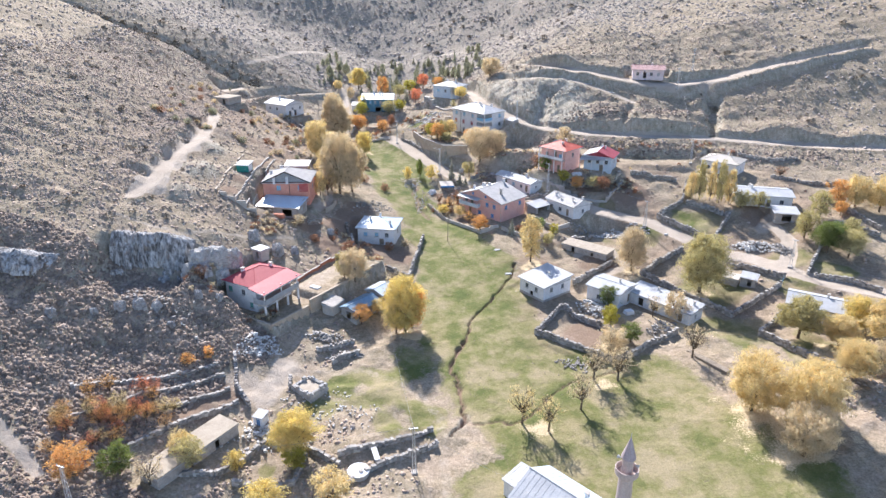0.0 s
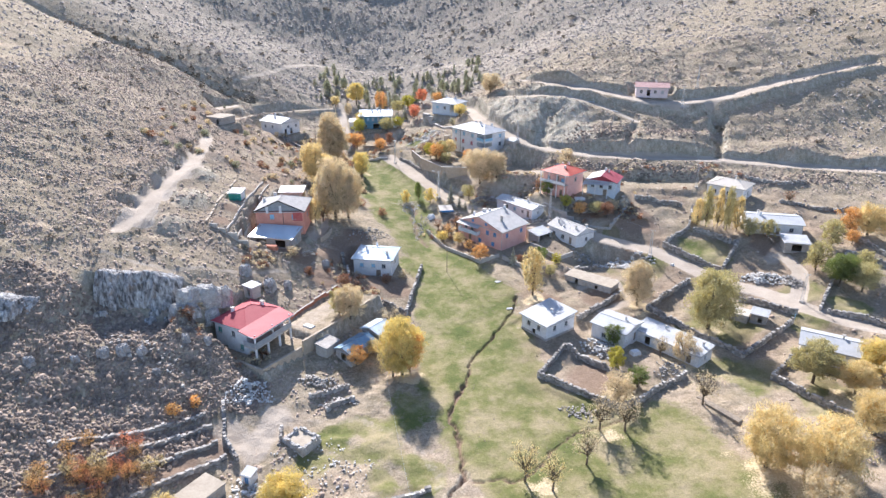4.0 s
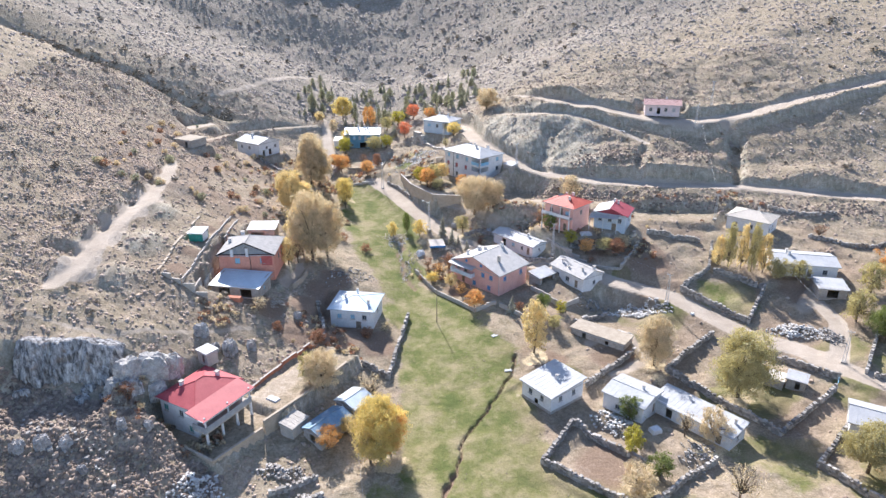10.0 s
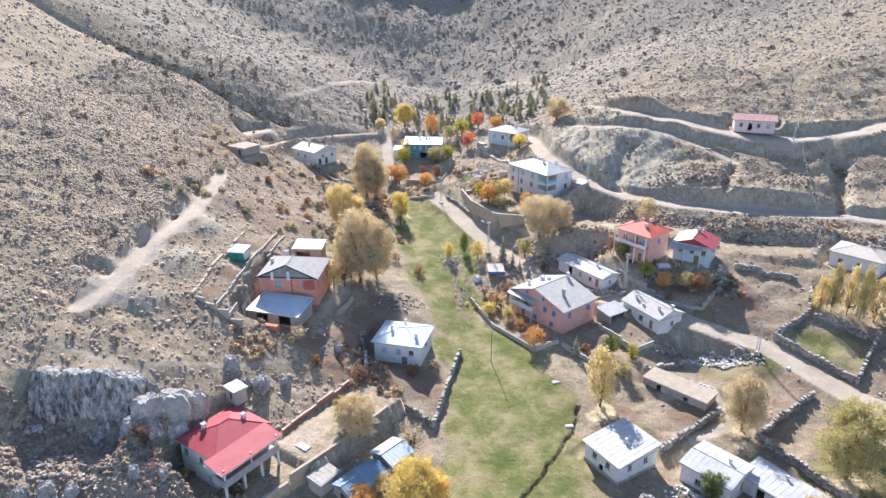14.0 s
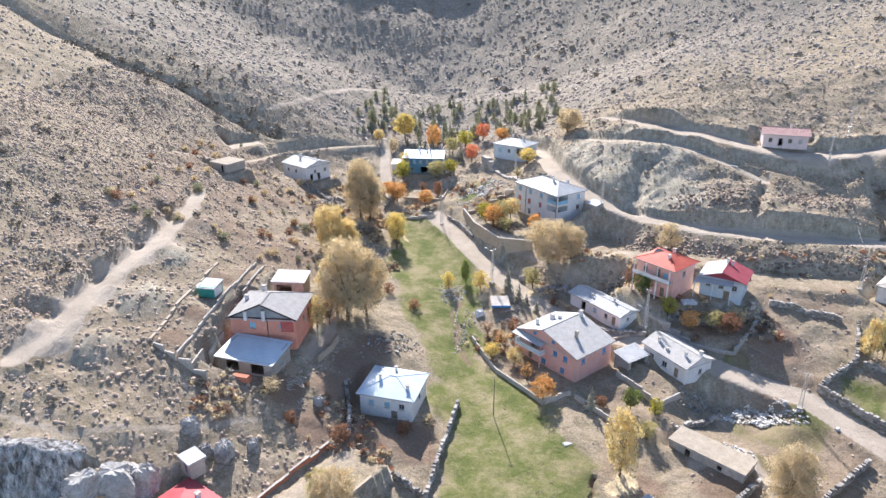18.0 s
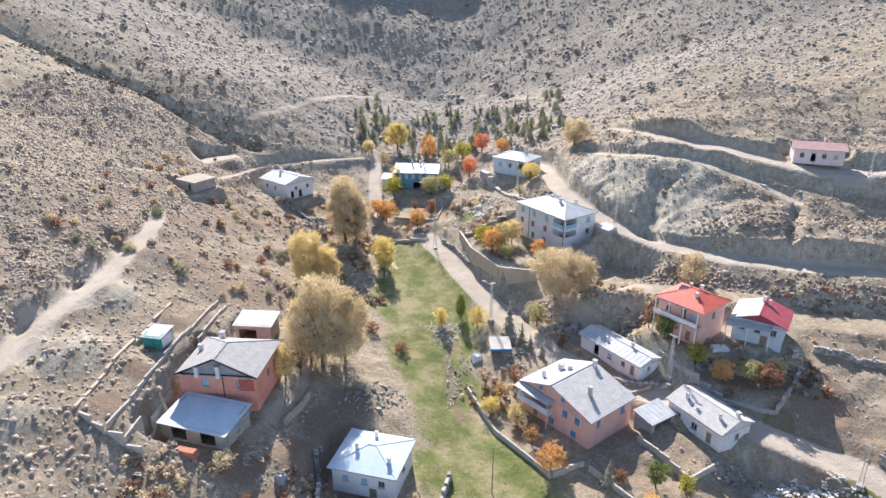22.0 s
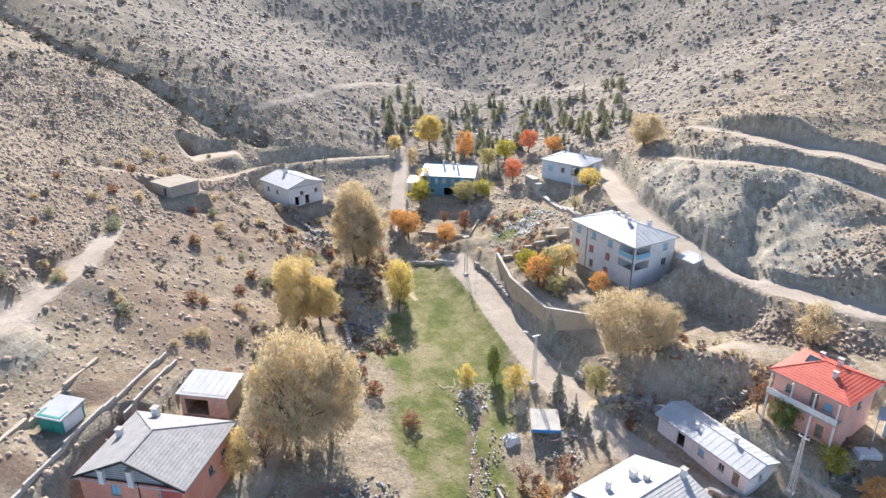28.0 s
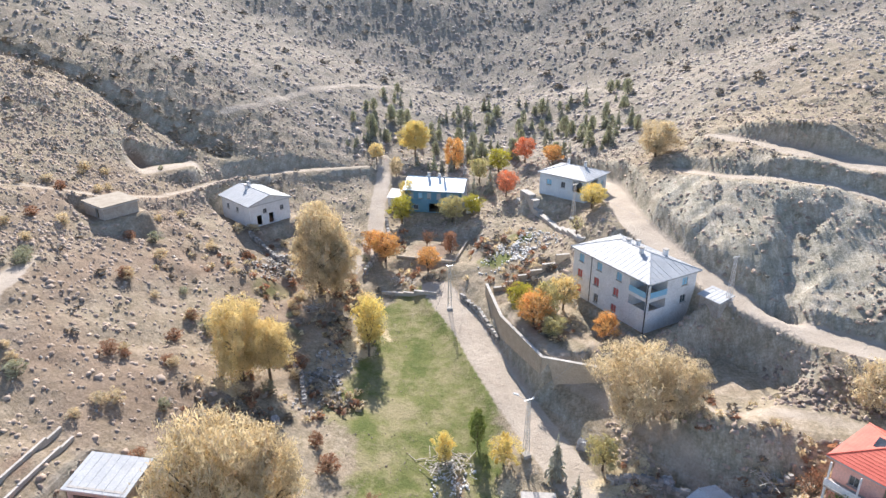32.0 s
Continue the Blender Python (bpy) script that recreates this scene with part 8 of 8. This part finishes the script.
P_ = lattice_pole(94.0, 262.5, 8.0, turn=20)
for stay in ((-2.2, -1.2), (2.4, -1.0)):
    single("stay_wire", Geo().tube((0, 0, 7.6), (stay[0], stay[1], 0.0), 0.02, 0.02, 4), "wire", "steel stay wire of the lattice pole", "cable", pose(-19.4, 241.6, level(-19.4, 241.6)))


def wire(a, b, sag=0.8):
    g = Geo()
    n = 12
    p = [a.lerp(b, k / n) - Vector((0, 0, sag * 4 * (k / n) * (1 - k / n))) for k in range(n + 1)]
    side = (b - a).cross(Vector((0, 0, 1))).normalized() * 0.016
    ring = [q + o for q in p for o in (side, Vector((0, 0, 0.016)), -side, Vector((0, 0, -0.016)))]
    g.add(ring, [(4 * k + i, 4 * k + (i + 1) % 4, 4 * k + 4 + (i + 1) % 4, 4 * k + 4 + i) for k in range(n) for i in range(4)])
    single("cable", g, "wire", "thin overhead cable between poles", "cable", None, "overhead cables")


for a, b in ((A, B), (A, O_), (G_, H_), (B, J), (H_, I_), (D, K), (K, L_), (J, E_), (F, N_), (A, G_), (D, P_)):
    wire(a, b)
wire(F, Vector((-14.5, 128.0, -2.0)), 1.0)
wire(F, Vector((12.0, 74.0, -7.0)), 0.6)
wire(B, Vector((13.0, 231.5, 15.5)), 0.8)

mn = thing("minaret", "slender pinkish stone minaret with a balcony and cone", "minaret", pose(23.6, 69.4, level(23.6, 69.4)))
part("base", Geo().box((0, 0, 1.2), (2.6, 2.6, 3.6)), "minaret", mn)
part("shaft", Geo().tube((0, 0, 2.9), (0, 0, 11.6), 1.15, 0.95, 14), "minaret", mn)
part("balcony_floor", Geo().tube((0, 0, 11.2), (0, 0, 11.8), 1.0, 1.55, 16), "minaret", mn)
rail = Geo()
for k in range(16):
    a0, a1 = k * math.tau / 16, (k + 1) * math.tau / 16
    rail.slab([(1.55 * math.cos(a0), 1.55 * math.sin(a0), 11.8), (1.55 * math.cos(a1), 1.55 * math.sin(a1), 11.8), (1.55 * math.cos(a1), 1.55 * math.sin(a1), 12.7), (1.55 * math.cos(a0), 1.55 * math.sin(a0), 12.7)], 0.1)
part("balcony_parapet", rail, "minaret", mn)
part("upper_shaft", Geo().tube((0, 0, 11.8), (0, 0, 14.4), 0.78, 0.75, 14), "minaret", mn)
part("cone", Geo().tube((0, 0, 14.4), (0, 0, 17.6), 0.98, 0.05, 14), "lead", mn, "grey-pink conical cap")
part("finial", Geo().tube((0, 0, 17.5), (0, 0, 18.3), 0.05, 0.03, 6), "metal", mn)
part("loudspeaker", Geo().tube((0.8, -0.6, 13.6), (1.15, -0.9, 13.6), 0.08, 0.26, 8), "white_roof", mn)
part("loudspeaker", Geo().tube((-0.8, 0.6, 13.8), (-1.15, 0.9, 13.8), 0.08, 0.26, 8), "white_roof", mn)


# ---- yard clutter ----
def shelter(x, y, turn):
    ob = thing("shelter", "low shelter with a pale sheet roof and a blue front board", "shelter", pose(x, y, level(x, y), 0, 0, turn))
    part("roof", Geo().slab([(-2.1, -2.3, 1.3), (2.1, -2.3, 1.3), (2.1, 2.3, 1.6), (-2.1, 2.3, 1.6)], 0.08), "concrete", ob, "dusty pale sheet roof")
    part("front_board", Geo().box((0, -2.36, 1.1), (4.3, 0.06, 0.55)), "blue_shutter", ob, "bright blue front board")
    for sx in (-1.9, 1.9):
        for sy in (-2.1, 2.1):
            part("post", Geo().box((sx, sy, 0.45), (0.12, 0.12, 1.5)), "wood", ob)
    part("back_panel", Geo().box((0, 2.2, 0.6), (3.9, 0.06, 1.6)), "wood", ob)


shelter(-0.8, 200.8, 8)
g = crag_block((2.4, 2.0, 2.6), 91)
single("clutter", g, "tarp", "rounded heap under a white tarpaulin by the runnel", "clutter", pose(-5.2, 197.6, level(-5.2, 197.6), 0, 0, 20))
for x, y, w, d, h, turn, m, text in ((-29.6, 131.6, 2.6, 1.4, 0.3, -30, "white_roof", "pale sheet lying by the red-roofed house"), (51.0, 109.6, 1.6, 8.0, 0.5, 34, "wood", "long stack of weathered planks"), (49.6, 111.8, 0.9, 7.0, 0.35, 36, "wood", "long stack of weathered planks"), (39.5, 128.4, 2.0, 1.6, 0.8, 20, "tarp", "heap under a pale tarpaulin"), (39.0, 195.0, 3.0, 1.8, 0.7, 10, "tarp", "clutter under pale sheets below the cottage"), (-43.0, 155.8, 3.4, 1.2, 1.0, -8, "brick", "brick and timber trough below the annex"), (58.4, 165.6, 0.9, 0.5, 0.5, 30, "white_wall", "white stone block beside the road"), (12.6, 158.0, 1.6, 1.0, 0.12, 30, "white_roof", "pale slab lying in the meadow"), (14.6, 146.4, 1.6, 0.7, 0.2, 10, "white_roof", "pale slab bridging the runnel")):
    g = Geo().box((0, 0, h / 2 - 0.1), (w, d, h), 0, 0.86)
    single("clutter" if m == "tarp" else "block" if h > 0.4 else "sheet", g, m, text, "clutter", pose(x, y, level(x, y) + 0.04, 0, 0, turn))
gate = thing("metal_gate", "light blue metal yard gate between stone walls", "gate", pose(78.3, 140.4, level(78.3, 140.4), 0, 0, 58))
for z in (0.2, 0.7, 1.2):
    part("rail", Geo().box((0, 0, z), (2.4, 0.05, 0.05)), "light_blue", gate)
for k in range(7):
    part("bar", Geo().box((-1.2 + 0.4 * k, 0, 0.7), (0.04, 0.04, 1.1)), "light_blue", gate)
